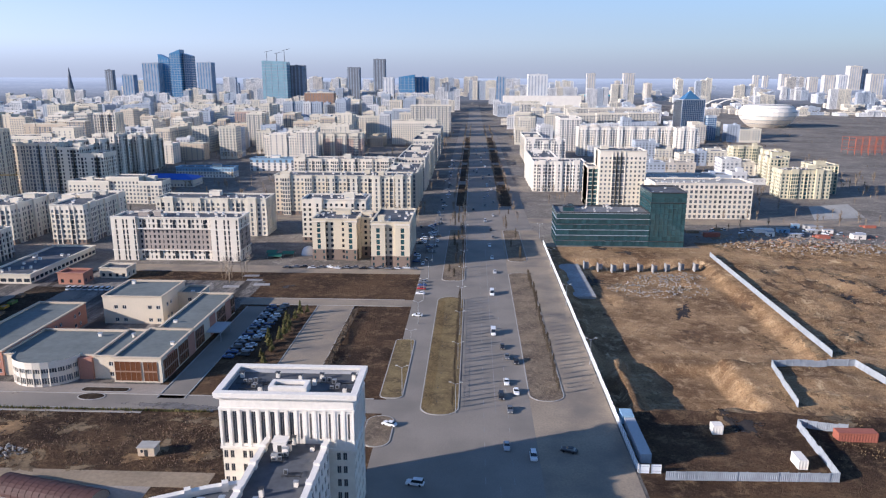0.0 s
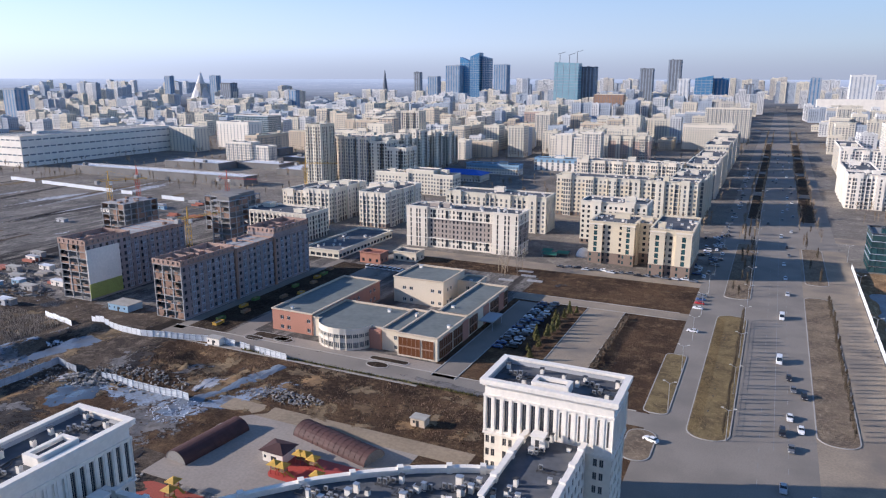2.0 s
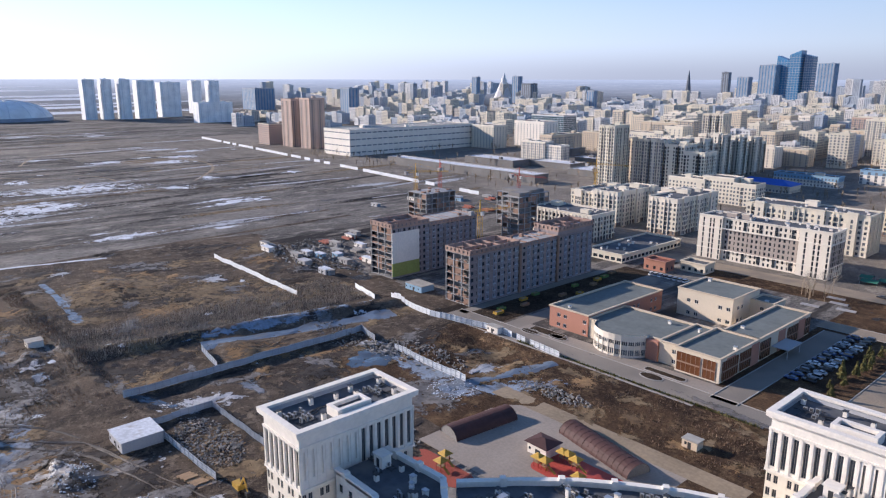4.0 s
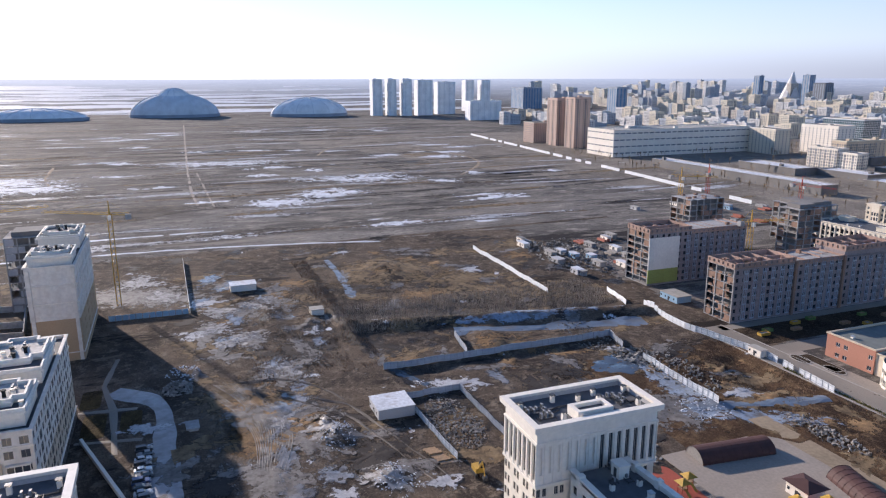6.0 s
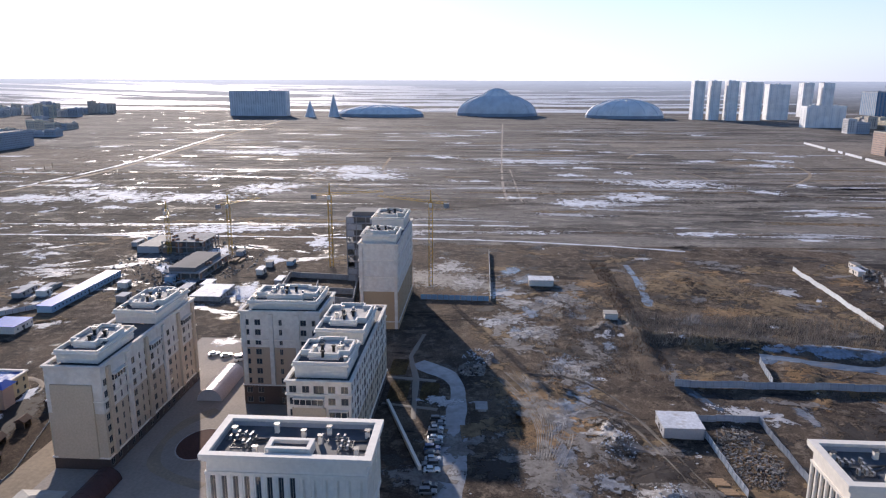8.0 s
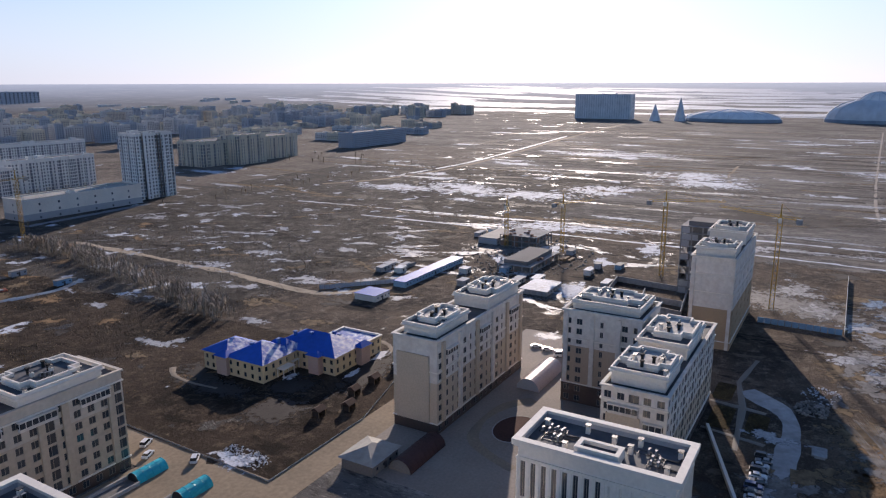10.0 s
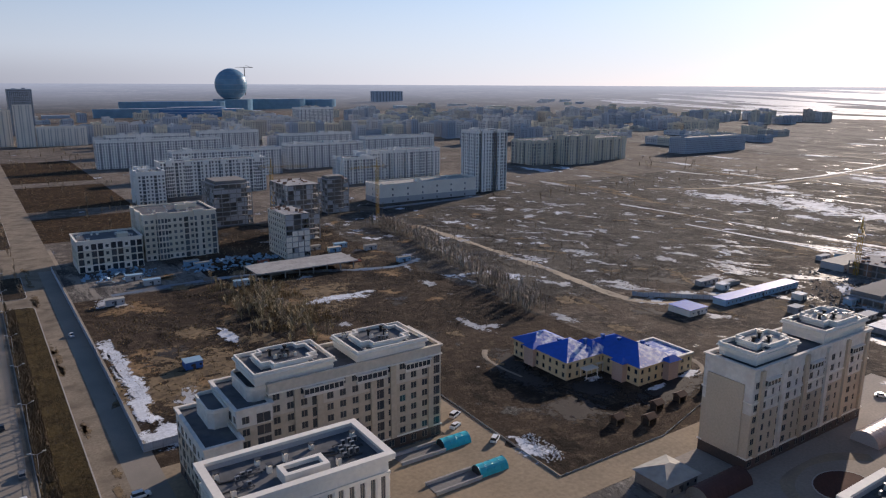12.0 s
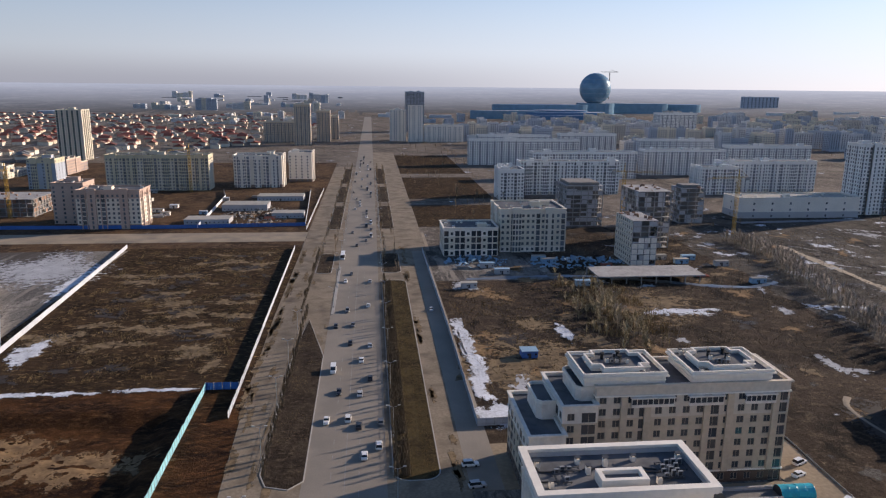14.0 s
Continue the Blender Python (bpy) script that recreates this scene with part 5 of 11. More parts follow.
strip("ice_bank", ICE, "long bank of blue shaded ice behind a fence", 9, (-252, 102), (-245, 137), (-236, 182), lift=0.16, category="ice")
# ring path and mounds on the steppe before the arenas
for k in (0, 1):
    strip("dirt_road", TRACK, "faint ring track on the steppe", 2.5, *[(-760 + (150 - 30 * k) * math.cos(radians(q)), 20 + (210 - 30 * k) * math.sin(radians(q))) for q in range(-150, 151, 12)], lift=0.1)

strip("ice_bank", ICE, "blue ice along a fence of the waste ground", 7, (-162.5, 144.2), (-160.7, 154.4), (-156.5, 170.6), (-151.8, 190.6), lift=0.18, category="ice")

# ---- the white complex under the camera ----
pil = Shape()
pil.box(-0.27, 0.27, -0.13, 0.05, 0, 8.7)
pil.box(-0.34, 0.34, -0.2, 0.05, 8.7, 9.1)
pil.box(-0.33, 0.33, -0.19, 0.05, 0, 0.4)
PILASTER = pil.mesh("pilaster", [WHITE])
TOWER_CREAM = mat("cream_tower_render", (0.76, 0.69, 0.57), 0.8, vary=0.1, fine=0.8, broad=0.12)
UNIT_WHITE = mat("air_unit_casing", (0.26, 0.265, 0.27), 0.5, vary=0.12)


def unit_rack(root, x, y, z, nx, ny, rng):
    """Air units in rows on a dark steel rack."""
    s = Shape()
    w, d = nx * 1.25, ny * 1.3
    for i in range(nx):
        for j in range(ny):
            if rng.random() < 0.25:
                continue
            px, py, h = x + (i + 0.5) * 1.25 - w / 2, y + (j + 0.5) * 1.3 - d / 2, rng.uniform(0.5, 1.2)
            s.box(px - 0.42, px + 0.42, py - 0.2, py + 0.2, z + 0.4, z + 0.4 + h, 0)
            s.box(px - 0.3, px + 0.3, py - 0.23, py - 0.2, z + 0.5, z + 0.3 + h, 1)
            s.box(px - 0.3, px + 0.3, py + 0.2, py + 0.23, z + 0.5, z + 0.3 + h, 1)
    for e in (-d / 2, d / 2):
        s.box(x - w / 2 - 0.2, x + w / 2 + 0.2, y + e - 0.06, y + e + 0.06, z + 0.28, z + 0.4, 1)
    for i in range(nx + 1):
        px = x - w / 2 + i * 1.25
        s.box(px - 0.05, px + 0.05, y - d / 2, y + d / 2, z + 0.3, z + 0.4, 1)
        for e in (-d / 2, d / 2):
            s.box(px - 0.05, px + 0.05, y + e - 0.05, y + e + 0.05, z, z + 0.3, 1)
    part("air_unit_rack", s, [UNIT_WHITE, DARK_METAL], root, "pale air units on a dark steel rack", "stuff")


def cowl(root, x, y, z, h=1.3):
    """A square white shaft under a dark rain cap on four stubs."""
    s = Shape()
    s.box(x - 0.42, x + 0.42, y - 0.42, y + 0.42, z, z + h, 0)
    for dx in (-0.34, 0.34):
        for dy in (-0.34, 0.34):
            s.box(x + dx - 0.05, x + dx + 0.05, y + dy - 0.05, y + dy + 0.05, z + h, z + h + 0.28, 1)
    s.box(x - 0.55, x + 0.55, y - 0.55, y + 0.55, z + h + 0.28, z + h + 0.38, 1)
    part("vent_shaft", s, [WHITE, DARK_METAL], root)


def duct(root, pts, z, r=0.16):
    """A run of dark insulated pipe lying on the roof."""
    s = Shape()
    for p, q in zip(pts, pts[1:]):
        s.beam((*p, z + r), (*q, z + r), r, r, 6)
    part("pipe_run", s, DARK_METAL, root, "dark insulated pipe along the roof")


def white_tower(x0, x1, y0, y1, label, blind):
    """A white office tower with a band of tall windows between piers; blind: the half of its courtyard wall where the wing joins."""
    cx, cy, top = (x0 + x1) / 2, (y0 + y1) / 2, 33.5
    root = thing("office_tower", cx, cy, 0, label, "office building", "white corner towers")
    w = Shape()
    ix0, ix1, iy0, iy1 = x0 + 1.0, x1 - 1.0, y0 + 1.0, y1 - 1.0
    for o, u, n, length in sides(ix0, ix1, iy0, iy1):
        def at(s, d, z):
            return (o[0] + u[0] * s + n[0] * d, o[1] + u[1] * s + n[1] * d, z)

        seen = faces_eye(o, u, n, length)
        cols = max(4, int(round(length / 2.1)))
        st = length / cols
        for c in range(cols):
            mid = (c + 0.5) * st
            shut = seen and length > 20 and ((c >= cols * 0.55) if blind == (n[0] + n[1] < 0) else (c < cols * 0.45))
            if seen and length > 20 and blind == 2:
                shut = c >= cols * 0.6
            # tall band: windows, or narrow slits where the wing joins
            hw, z1_, z2_ = (0.5, 21.0, 28.8) if not shut else (0.24, 22.4, 28.6)
            w.poly([at(mid - st / 2, 0, 20.6), at(mid - hw, 0, 20.6), at(mid - hw, 0, 29), at(mid - st / 2, 0, 29)])
            w.poly([at(mid + hw, 0, 20.6), at(mid + st / 2, 0, 20.6), at(mid + st / 2, 0, 29), at(mid + hw, 0, 29)])
            w.poly([at(mid - hw, 0, 20.6), at(mid + hw, 0, 20.6), at(mid + hw, 0, z1_), at(mid - hw, 0, z1_)])
            w.poly([at(mid - hw, 0, z2_), at(mid + hw, 0, z2_), at(mid + hw, 0, 29), at(mid - hw, 0, 29)])
            for e0, e1, za, zb in ((-hw, -hw, z1_, z2_), (hw, hw, z1_, z2_), (-hw, hw, z1_, z1_), (-hw, hw, z2_, z2_)):
                w.poly([at(mid + e0, 0, za), at(mid + e1, 0, zb), at(mid + e1, -0.32, zb), at(mid + e0, -0.32, za)])
            x, y, z = at(mid, -0.3, z1_)
            window_piece(root, x, y, z, n, 2 * hw, z2_ - z1_, *((FRAME, GLASS) if not shut or y0 > 120 else (WHITE, WARM_WHITE)))
            px, py, _ = at(mid - st / 2, 0, 0)
            shared("pilaster", PILASTER, root, (px, py, 20.4), math.atan2(n[0], -n[1]))
        # rows of paired windows below
        g = Shape()
        facade(w, g, root, o, u, n, length, 0.4, 6, 3.25, st * 2 / 3, 0.92, 1.85, 0.8, "wwb", lambda r: 1, seen, FRAME, GLASS, 0.25)
        if g.f:
            part("glazing", g, GLASS, root, kind="stuff")
        w.poly([at(0, 0, 19.9), at(length, 0, 19.9), at(length, 0, 20.6), at(0, 0, 20.6)])
        w.poly([at(0, 0, 29), at(length, 0, 29), at(length, 0, 32.6), at(0, 0, 32.6)])
    part("wall", w, [WHITE, TOWER_CREAM], root)
    for e, za, zb, t in ((0.35, 19.9, 20.4, 0.55), (0.3, 29.3, 29.7, 0.5), (0.55, 31.9, 32.3, 0.75), (0.95, 32.3, 32.8, 1.15), (1.0, 32.8, 33.5, 1.5)):
        c = Shape()
        c.ring(ix0 - e, ix1 + e, iy0 - e, iy1 + e, za, zb, t)
        part("cornice", c, WHITE, root)
    r = Shape()
    r.poly([(ix0, iy0, 31.9), (ix1, iy0, 31.9), (ix1, iy1, 31.9), (ix0, iy1, 31.9)])
    r2 = Shape()
    r2.ring(ix0 + 0.2, ix1 - 0.2, iy0 + 0.2, iy1 - 0.2, 31.85, 32.9, 0.3)
    part("roof", r, ROOF_DARK, root)
    part("parapet", r2, GREY_WALL, root)
    m = Shape()
    lx, ly = ((8.5, 4.2) if x1 - x0 > y1 - y0 else (4.2, 8.5))
    sx, sy = (cx, cy - 3.6 * (1 if cy > 0 else -1)) if x1 - x0 > y1 - y0 else (cx + 3.6, cy)
    m.ring(sx - lx / 2, sx + lx / 2, sy - ly / 2, sy + ly / 2, 31.9, 34.0, 0.9)
    m.poly([(sx - lx / 2 + 0.5, sy - ly / 2 + 0.5, 33.2), (sx + lx / 2 - 0.5, sy - ly / 2 + 0.5, 33.2), (sx + lx / 2 - 0.5, sy + ly / 2 - 0.5, 33.2), (sx - lx / 2 + 0.5, sy + ly / 2 - 0.5, 33.2)], 1)
    part("roof_house", m, [WHITE, ROOF_DARK], root, "white raised stair housing with a sunken roof")
    rng = random.Random(int(x0 * 3 + y0))
    wide = x1 - x0 > y1 - y0
    half = (x1 - x0 if wide else y1 - y0) / 2

    def spot(t, k):
        """A place on the roof: t along it, k across it from the stair housing's side."""
        return (cx + t * half, cy + k * (1 if cy > 0 else -1)) if wide else (cx - k, cy + t * half)

    for t, k, nx, ny in ((-0.68, 1.2, 4, 2), (-0.62, -1.6, 3, 2), (0.5, 1.6, 3, 1), (0.62, -0.8, 2, 3)):
        unit_rack(root, *spot(t, k), 31.9, *((nx, ny) if wide else (ny, nx)), rng)
    for t, k in ((-0.82, 3.6), (-0.3, 4.2), (0.06, 2.8), (0.36, 4.0), (0.84, 3.2), (0.3, 0.4), (-0.42, -3.8), (0.78, -3.6)):
        cowl(root, *spot(t, k), 31.9, rng.uniform(0.9, 1.6))
    for pts in (((-0.5, 0.6), (-0.3, 1.6), (-0.05, 1.4)), ((-0.5, -0.6), (-0.36, 0.2), (-0.3, 1.0)), ((0.66, 1.2), (0.84, 1.4), (0.86, 3.0)), ((0.66, -1.8), (0.88, -2.0)), ((0.34, 1.6), (0.1, 2.0))):
        duct(root, [spot(*p) for p in pts], 31.9)
    return root


white_tower(-56, -24.5, 140, 156.5, "white stucco corner tower with tall dark windows beside the avenue", True)
white_tower(-127.6, -111.4, 62, 92.6, "white stucco corner tower with tall dark windows above a muddy yard", True)
white_tower(-130, -114, -51.7, -19.8, "white stucco corner tower beside tall apartment houses", False)
white_tower(-59.5, -27.1, -121, -104.2, "white stucco corner tower in front of a cream apartment house", True)


def wing(label, rows, z, seed):
    """A lower wing between towers: outer and inner edge points in step, with parapets and a cluttered dark roof."""
    xs = [p[0] for a in rows for p in a]
    ys = [p[1] for a in rows for p in a]
    root = thing("office_wing", sum(xs) / len(xs), sum(ys) / len(ys), 0, label, "office building", "white connecting wings")
    w, r, p = Shape(), Shape(), Shape()
    for (a, b), (c, d) in zip(rows, rows[1:]):
        for e, f, s in ((a, c, 1), (b, d, -1)):
            t = Vector((f[0] - e[0], f[1] - e[1]))
            length = t.length
            t.normalize()
            nrm = Vector((-t.y, t.x)) * s
            mid = Vector(((a[0] + b[0]) / 2, (a[1] + b[1]) / 2))
            if (Vector(e) - mid).dot(nrm) < 0:
                nrm = -nrm
            g = Shape()
            facade(w, g, root, e, (t.x, t.y), (nrm.x, nrm.y), length, 0.4, 6, 3.4, 3.0, 1.4, 1.9, 0.8, "w", lambda q: 0, False, FRAME, GLASS, 0.2, z)
            part("glazing", g, GLASS, root, kind="stuff")
            for off, za, zb, th in ((0.5, z - 0.2, z + 0.25, 1.3), (0.0, z - 1.2, z - 0.2, 0.5)):
                q = [(e[0] + nrm.x * off, e[1] + nrm.y * off), (f[0] + nrm.x * off, f[1] + nrm.y * off), (f[0] + nrm.x * (off - th), f[1] + nrm.y * (off - th)), (e[0] + nrm.x * (off - th), e[1] + nrm.y * (off - th))]
                p.prism(q, za, zb)
            for f_ in range(max(1, int(length / 7))):
                bx, by = e[0] + t.x * (f_ * 7 + 3.5), e[1] + t.y * (f_ * 7 + 3.5)
                bk = Shape()
                bk.prism([(bx + t.x * 0.6 + nrm.x * 0.55, by + t.y * 0.6 + nrm.y * 0.55), (bx - t.x * 0.6 + nrm.x * 0.55, by - t.y * 0.6 + nrm.y * 0.55), (bx - t.x * 0.6 - nrm.x * 0.85, by - t.y * 0.6 - nrm.y * 0.85), (bx + t.x * 0.6 - nrm.x * 0.85, by + t.y * 0.6 - nrm.y * 0.85)], z - 1.1, z + 0.75)
                part("coping_block", bk, WHITE, root)
        r.poly([(*a, z - 1.1), (*b, z - 1.1), (*d, z - 1.1), (*c, z - 1.1)])
    part("wall", w, WHITE, root)
    part("roof", r, ROOF_DARK, root)
    part("parapet", p, WHITE, root)
    rng = random.Random(seed)
    for (a, b), (c, d) in zip(rows, rows[1:]):
        for k_ in range(9):
            u, v = rng.random(), rng.uniform(0.2, 0.8)
            px = (a[0] * (1 - u) + c[0] * u) * (1 - v) + (b[0] * (1 - u) + d[0] * u) * v
            py = (a[1] * (1 - u) + c[1] * u) * (1 - v) + (b[1] * (1 - u) + d[1] * u) * v
            if k_ % 3 == 0:
                unit_rack(root, px, py, z - 1.1, rng.randint(1, 3), rng.randint(1, 2), rng)
                continue
            if k_ % 3 == 1:
                cowl(root, px, py, z - 1.1, rng.uniform(0.8, 1.7))
                continue
            s = Shape()
            hh = rng.uniform(0.9, 2.0)
            wd = rng.uniform(0.35, 0.7)
            s.box(px - wd, px + wd, py - wd * 0.8, py + wd * 0.8, z - 1.1, z - 1.1 + hh, 0)
            s.box(px - wd - 0.1, px + wd + 0.1, py - wd * 0.8 - 0.1, py + wd * 0.8 + 0.1, z - 1.1 + hh, z - 0.95 + hh, 1)
            part("vent_shaft", s, [WHITE, METAL], root)
    return root


ARC = [(-44.5, 123.4), (-51, 121), (-60, 116.5), (-68, 111), (-76, 104.5), (-84, 96), (-92, 86)]
arc_rows = []
for i, q in enumerate(ARC):
    t = Vector(ARC[min(i + 1, 6)]) - Vector(ARC[max(i - 1, 0)])
    t.normalize()
    arc_rows.append((q, (q[0] - t.y * 12.5, q[1] + t.x * 12.5)))
wing("white curved wing with a dark cluttered flat roof", arc_rows, 22.6, 3)
wing("white wing joining the tower, with vents on its roof", [((-44.5, 140), (-31, 140)), ((-44.5, 123), (-31, 117)), ((-44.5, 112), (-31, 104))], 23.0, 5)
wing("white wing joining the tower, with vents on its roof", [((-111.4, 83.5), (-111.4, 70.5)), ((-94, 84.5), (-98, 70.5)), ((-86, 78), (-90, 64))], 23.0, 7)
wing("white wing joining the tower", [((-114, -29), (-114, -43)), ((-96, -29), (-96, -43))], 23.0, 9)
wing("white wing joining the tower", [((-47, -104.2), (-34, -104.2)), ((-47, -86), (-34, -86))], 23.0, 11)
wing("white curved wing closing the courtyard", [((-96, -29), (-96, -43)), ((-80, -55), (-86, -68)), ((-47, -72), (-47, -86))], 22.6, 13)

# stair housings with a dark door on the wing roofs
for x, y in ((-40.5, 136.5), (-107.5, 79.5), (-110, -36), (-43.5, -100)):
    sh_ = thing("stair_housing", x, y, 21.9, "white stair housing with a dark door on a flat roof", "roof housing", "stair housings")
    q = Shape()
    q.box(x - 1.4, x + 1.4, y - 1.2, y + 1.2, 21.9, 24.6)
    q.box(x - 1.65, x + 1.65, y - 1.45, y + 1.45, 24.6, 24.85)
    part("body", q, WHITE, sh_)
    q = Shape()
    q.box(x - 0.45, x + 0.45, y - 1.26 if y > 0 else y + 1.2, y - 1.2 if y > 0 else y + 1.26, 21.95, 23.95)
    part("door", q, DARK_METAL, sh_)

# ---- apartment houses south-west of the complex ----
AP = dict(fh=3.2, bay=3.6, ww=1.85, wh=1.9, sill=0.75, lod=2, roof=ROOF_DARK)


def penthouse(root, x0, x1, y0, y1, z0, h, m=WHITE, roof=ROOF_DARK, inset=(0.14, 0.14, 0.08)):
    """A set-back roof storey, its deck ringed by a white parapet round a raised, corner-notched roof."""
    s = Shape()
    s.box(x0, x1, y0, y1, z0, z0 + h)
    s.ring(x0 - 0.12, x1 + 0.12, y0 - 0.12, y1 + 0.12, z0 + h * 0.45, z0 + h * 0.45 + 0.2, 0.2)
    part("roof_storey", s, m, root)
    z = z0 + h
    p = Shape()
    p.ring(x0 - 0.7, x1 + 0.7, y0 - 0.7, y1 + 0.7, z - 0.15, z + 0.25, 1.0)
    p.ring(x0 - 0.35, x1 + 0.35, y0 - 0.35, y1 + 0.35, z + 0.25, z + 1.0, 0.45)
    part("parapet", p, WHITE, root)
    r = Shape()
    r.poly([(x0, y0, z + 0.06), (x1, y0, z + 0.06), (x1, y1, z + 0.06), (x0, y1, z + 0.06)])
    part("roof", r, ROOF_DARK, root)
    rg = random.Random(int(x0 * 5 + y0))
    if x1 - x0 > 9 and y1 - y0 > 9:
        a, b, c, d = x0 + (x1 - x0) * inset[0], x1 - (x1 - x0) * inset[1], y0 + (y1 - y0) * inset[2], y1 - (y1 - y0) * inset[2]
        line = notched(a, b, c, d, (b - a) * 0.16, (d - c) * 0.2)
        q = Shape()
        q.prism(line, z, z + 0.95, 0, 1)
        part("raised_roof", q, [WHITE, roof], root)
        q = Shape()
        q.rim([(px + (0.3 if px > (a + b) / 2 else -0.3), py + (0.3 if py > (c + d) / 2 else -0.3)) for px, py in line], z + 0.75, z + 1.0, 0.6)
        q.rim(line, z + 1.0, z + 1.9, 0.5)
        part("inner_parapet", q, WHITE, root)
        for k in range(5):
            px, py = rg.uniform(a + (b - a) * 0.25, b - (b - a) * 0.25), rg.uniform(c + (d - c) * 0.2, d - (d - c) * 0.2)
            if k < 2:
                unit_rack(root, px, py, z + 0.95, 2, 1, rg)
            else:
                cowl(root, px, py, z + 0.95, rg.uniform(0.7, 1.3))
    for k in range(3):
        cowl(root, rg.uniform(x0 + 1, x1 - 1), y0 + 0.9 if k % 2 else y1 - 0.9, z, rg.uniform(0.6, 1.2))


def cornices(root, x0, x1, y0, y1, zs, m=WHITE, e=0.3):
    for z in zs:
        c = Shape()
        c.ring(x0 - e, x1 + e, y0 - e, y1 + e, z, z + 0.35, e + 0.1)
        part("cornice", c, m, root)


DECK_PALE = mat("pale_gravel_deck", (0.46, 0.44, 0.41), 0.85, vary=0.25, fine=0.7, broad=0.2, stain=((0.2, 0.19, 0.18), 0.25, 0.6))
APT_CREAM = mat("apartment_cream", (0.5, 0.42, 0.32), 0.85, vary=0.12, fine=0.8, broad=0.2)
apA = block("apartment_house", "eight-storey beige and white apartment house with dark plinth", "apartment building", -221, -162, -112, -97, 29, wall=(SAND, GRANITE, APT_WHITE), plinth=1, upper=3, group="beige apartment houses", pattern="wwt", side="b", clutter=0, boxes=0, **AP)
penthouse(apA, -184, -165, -110, -99, 28.6, 2.6, WHITE, DECK_PALE, (0.06, 0.2, 0.05))
penthouse(apA, -219, -196, -110.5, -98, 28.6, 3.2, WHITE, DECK_PALE, (0.06, 0.2, 0.05))
cornices(apA, -221, -162, -112, -97, (3.3, 19.2))
apB = block("apartment_house", "nine-storey beige and white apartment house with a U-shaped roof parapet", "apartment building", -224, -203, -75, -50, 31, wall=(TAN, GRANITE, APT_WHITE), plinth=2, upper=3, group="beige apartment houses", pattern="wwbtb", clutter=0, boxes=0, **AP)
penthouse(apB, -222, -206, -73, -52, 30.6, 2.0, WHITE, DECK_PALE, (0.06, 0.2, 0.05))
cornices(apB, -224, -203, -75, -50, (6.5, 21.5))
apC = block("apartment_house", "stepped white and beige apartment house with pale roof decks", "apartment building", -225, -163, -49.5, -33, 26.5, wall=(SAND, GRANITE, APT_WHITE), plinth=1, upper=4, group="beige apartment houses", pattern="wwg", clutter=0, boxes=0, **AP)
penthouse(apC, -182, -166, -48, -34.5, 26, 3.4, WHITE, DECK_PALE, (0.0, 0.22, 0.02))
penthouse(apC, -212, -190, -48, -34.5, 26, 3.6, WHITE, DECK_PALE, (0.0, 0.22, 0.02))
cornices(apC, -225, -163, -49.5, -33, (3.3, 22.6))
TAN_DEEP = mat("deep_tan_render", (0.44, 0.32, 0.2), 0.85, vary=0.12)
apD = block("apartment_house", "tall white and tan apartment slab by the building site", "apartment building", -330, -275, -51, -35, 36, wall=(TAN_DEEP, TAN_DEEP, APT_WHITE), plinth=1, upper=5, group="beige apartment houses", pattern="wtb", side="b", clutter=0, boxes=0, **{**AP, "lod": 1})
penthouse(apD, -292, -277, -50, -36, 35.6, 3.0)
penthouse(apD, -326, -304, -50, -36, 35.6, 4.6)
cornices(apD, -330, -275, -51, -35, (22, 29))
apE = block("apartment_house", "cream eight-storey apartment house with two white roof storeys and stepped terraces", "apartment building", -106, -55, -177, -159, 28, wall=(APT_CREAM, GRANITE, APT_GREY), plinth=1, upper=2, group="beige apartment houses", pattern="wwwgw", clutter=0, boxes=0, **AP)
penthouse(apE, -101, -80, -175, -159.5, 27.6, 2.4)
penthouse(apE, -73, -52, -175, -160, 27.6, 2.4)
cornices(apE, -106, -55, -177, -159, (3.3, 25))
block("wing", "", "", -55, -46, -178, -157, 24, root=apE, wall=(APT_CREAM, GRANITE, APT_WHITE), pattern="wgw", clutter=0, boxes=0, **AP)
block("wing", "", "", -46, -37, -179, -153, 18.4, root=apE, wall=(APT_CREAM, GRANITE, APT_WHITE), pattern="wgw", clutter=0, boxes=0, **AP)



for x0, x1, y0, y1, z0, z1 in ((-46, -41.2, -175.5, -163, 17.6, 21.8), (-55, -50.5, -175, -161, 23.2, 26.2)):
    q = Shape()
    q.prism([(x0, y0), (x1 - 1.2, y0), (x1, y0 + 1.2), (x1, y1 - 1.2), (x1 - 1.2, y1), (x0, y1)], z0, z1)
    part("terrace_storey", q, APT_WHITE, apE, "white set-back terrace storey")
    q = Shape()
    q.rim([(x0, y0 - 0.2), (x1 - 1.1, y0 - 0.2), (x1 + 0.2, y0 + 1.1), (x1 + 0.2, y1 - 1.1), (x1 - 1.1, y1 + 0.2), (x0, y1 + 0.2)], z1, z1 + 0.9, 0.45)
    part("terrace_parapet", q, WHITE, apE)
    q = Shape()
    q.poly([(x0 + 0.1, y0 + 0.1, z1 + 0.05), (x1 - 1.3, y0 + 0.1, z1 + 0.05), (x1 - 0.1, y0 + 1.3, z1 + 0.05), (x1 - 0.1, y1 - 1.3, z1 + 0.05), (x1 - 1.3, y1 - 0.1, z1 + 0.05), (x0 + 0.1, y1 - 0.1, z1 + 0.05)])
    part("terrace_deck", q, ROOF_DARK, apE)


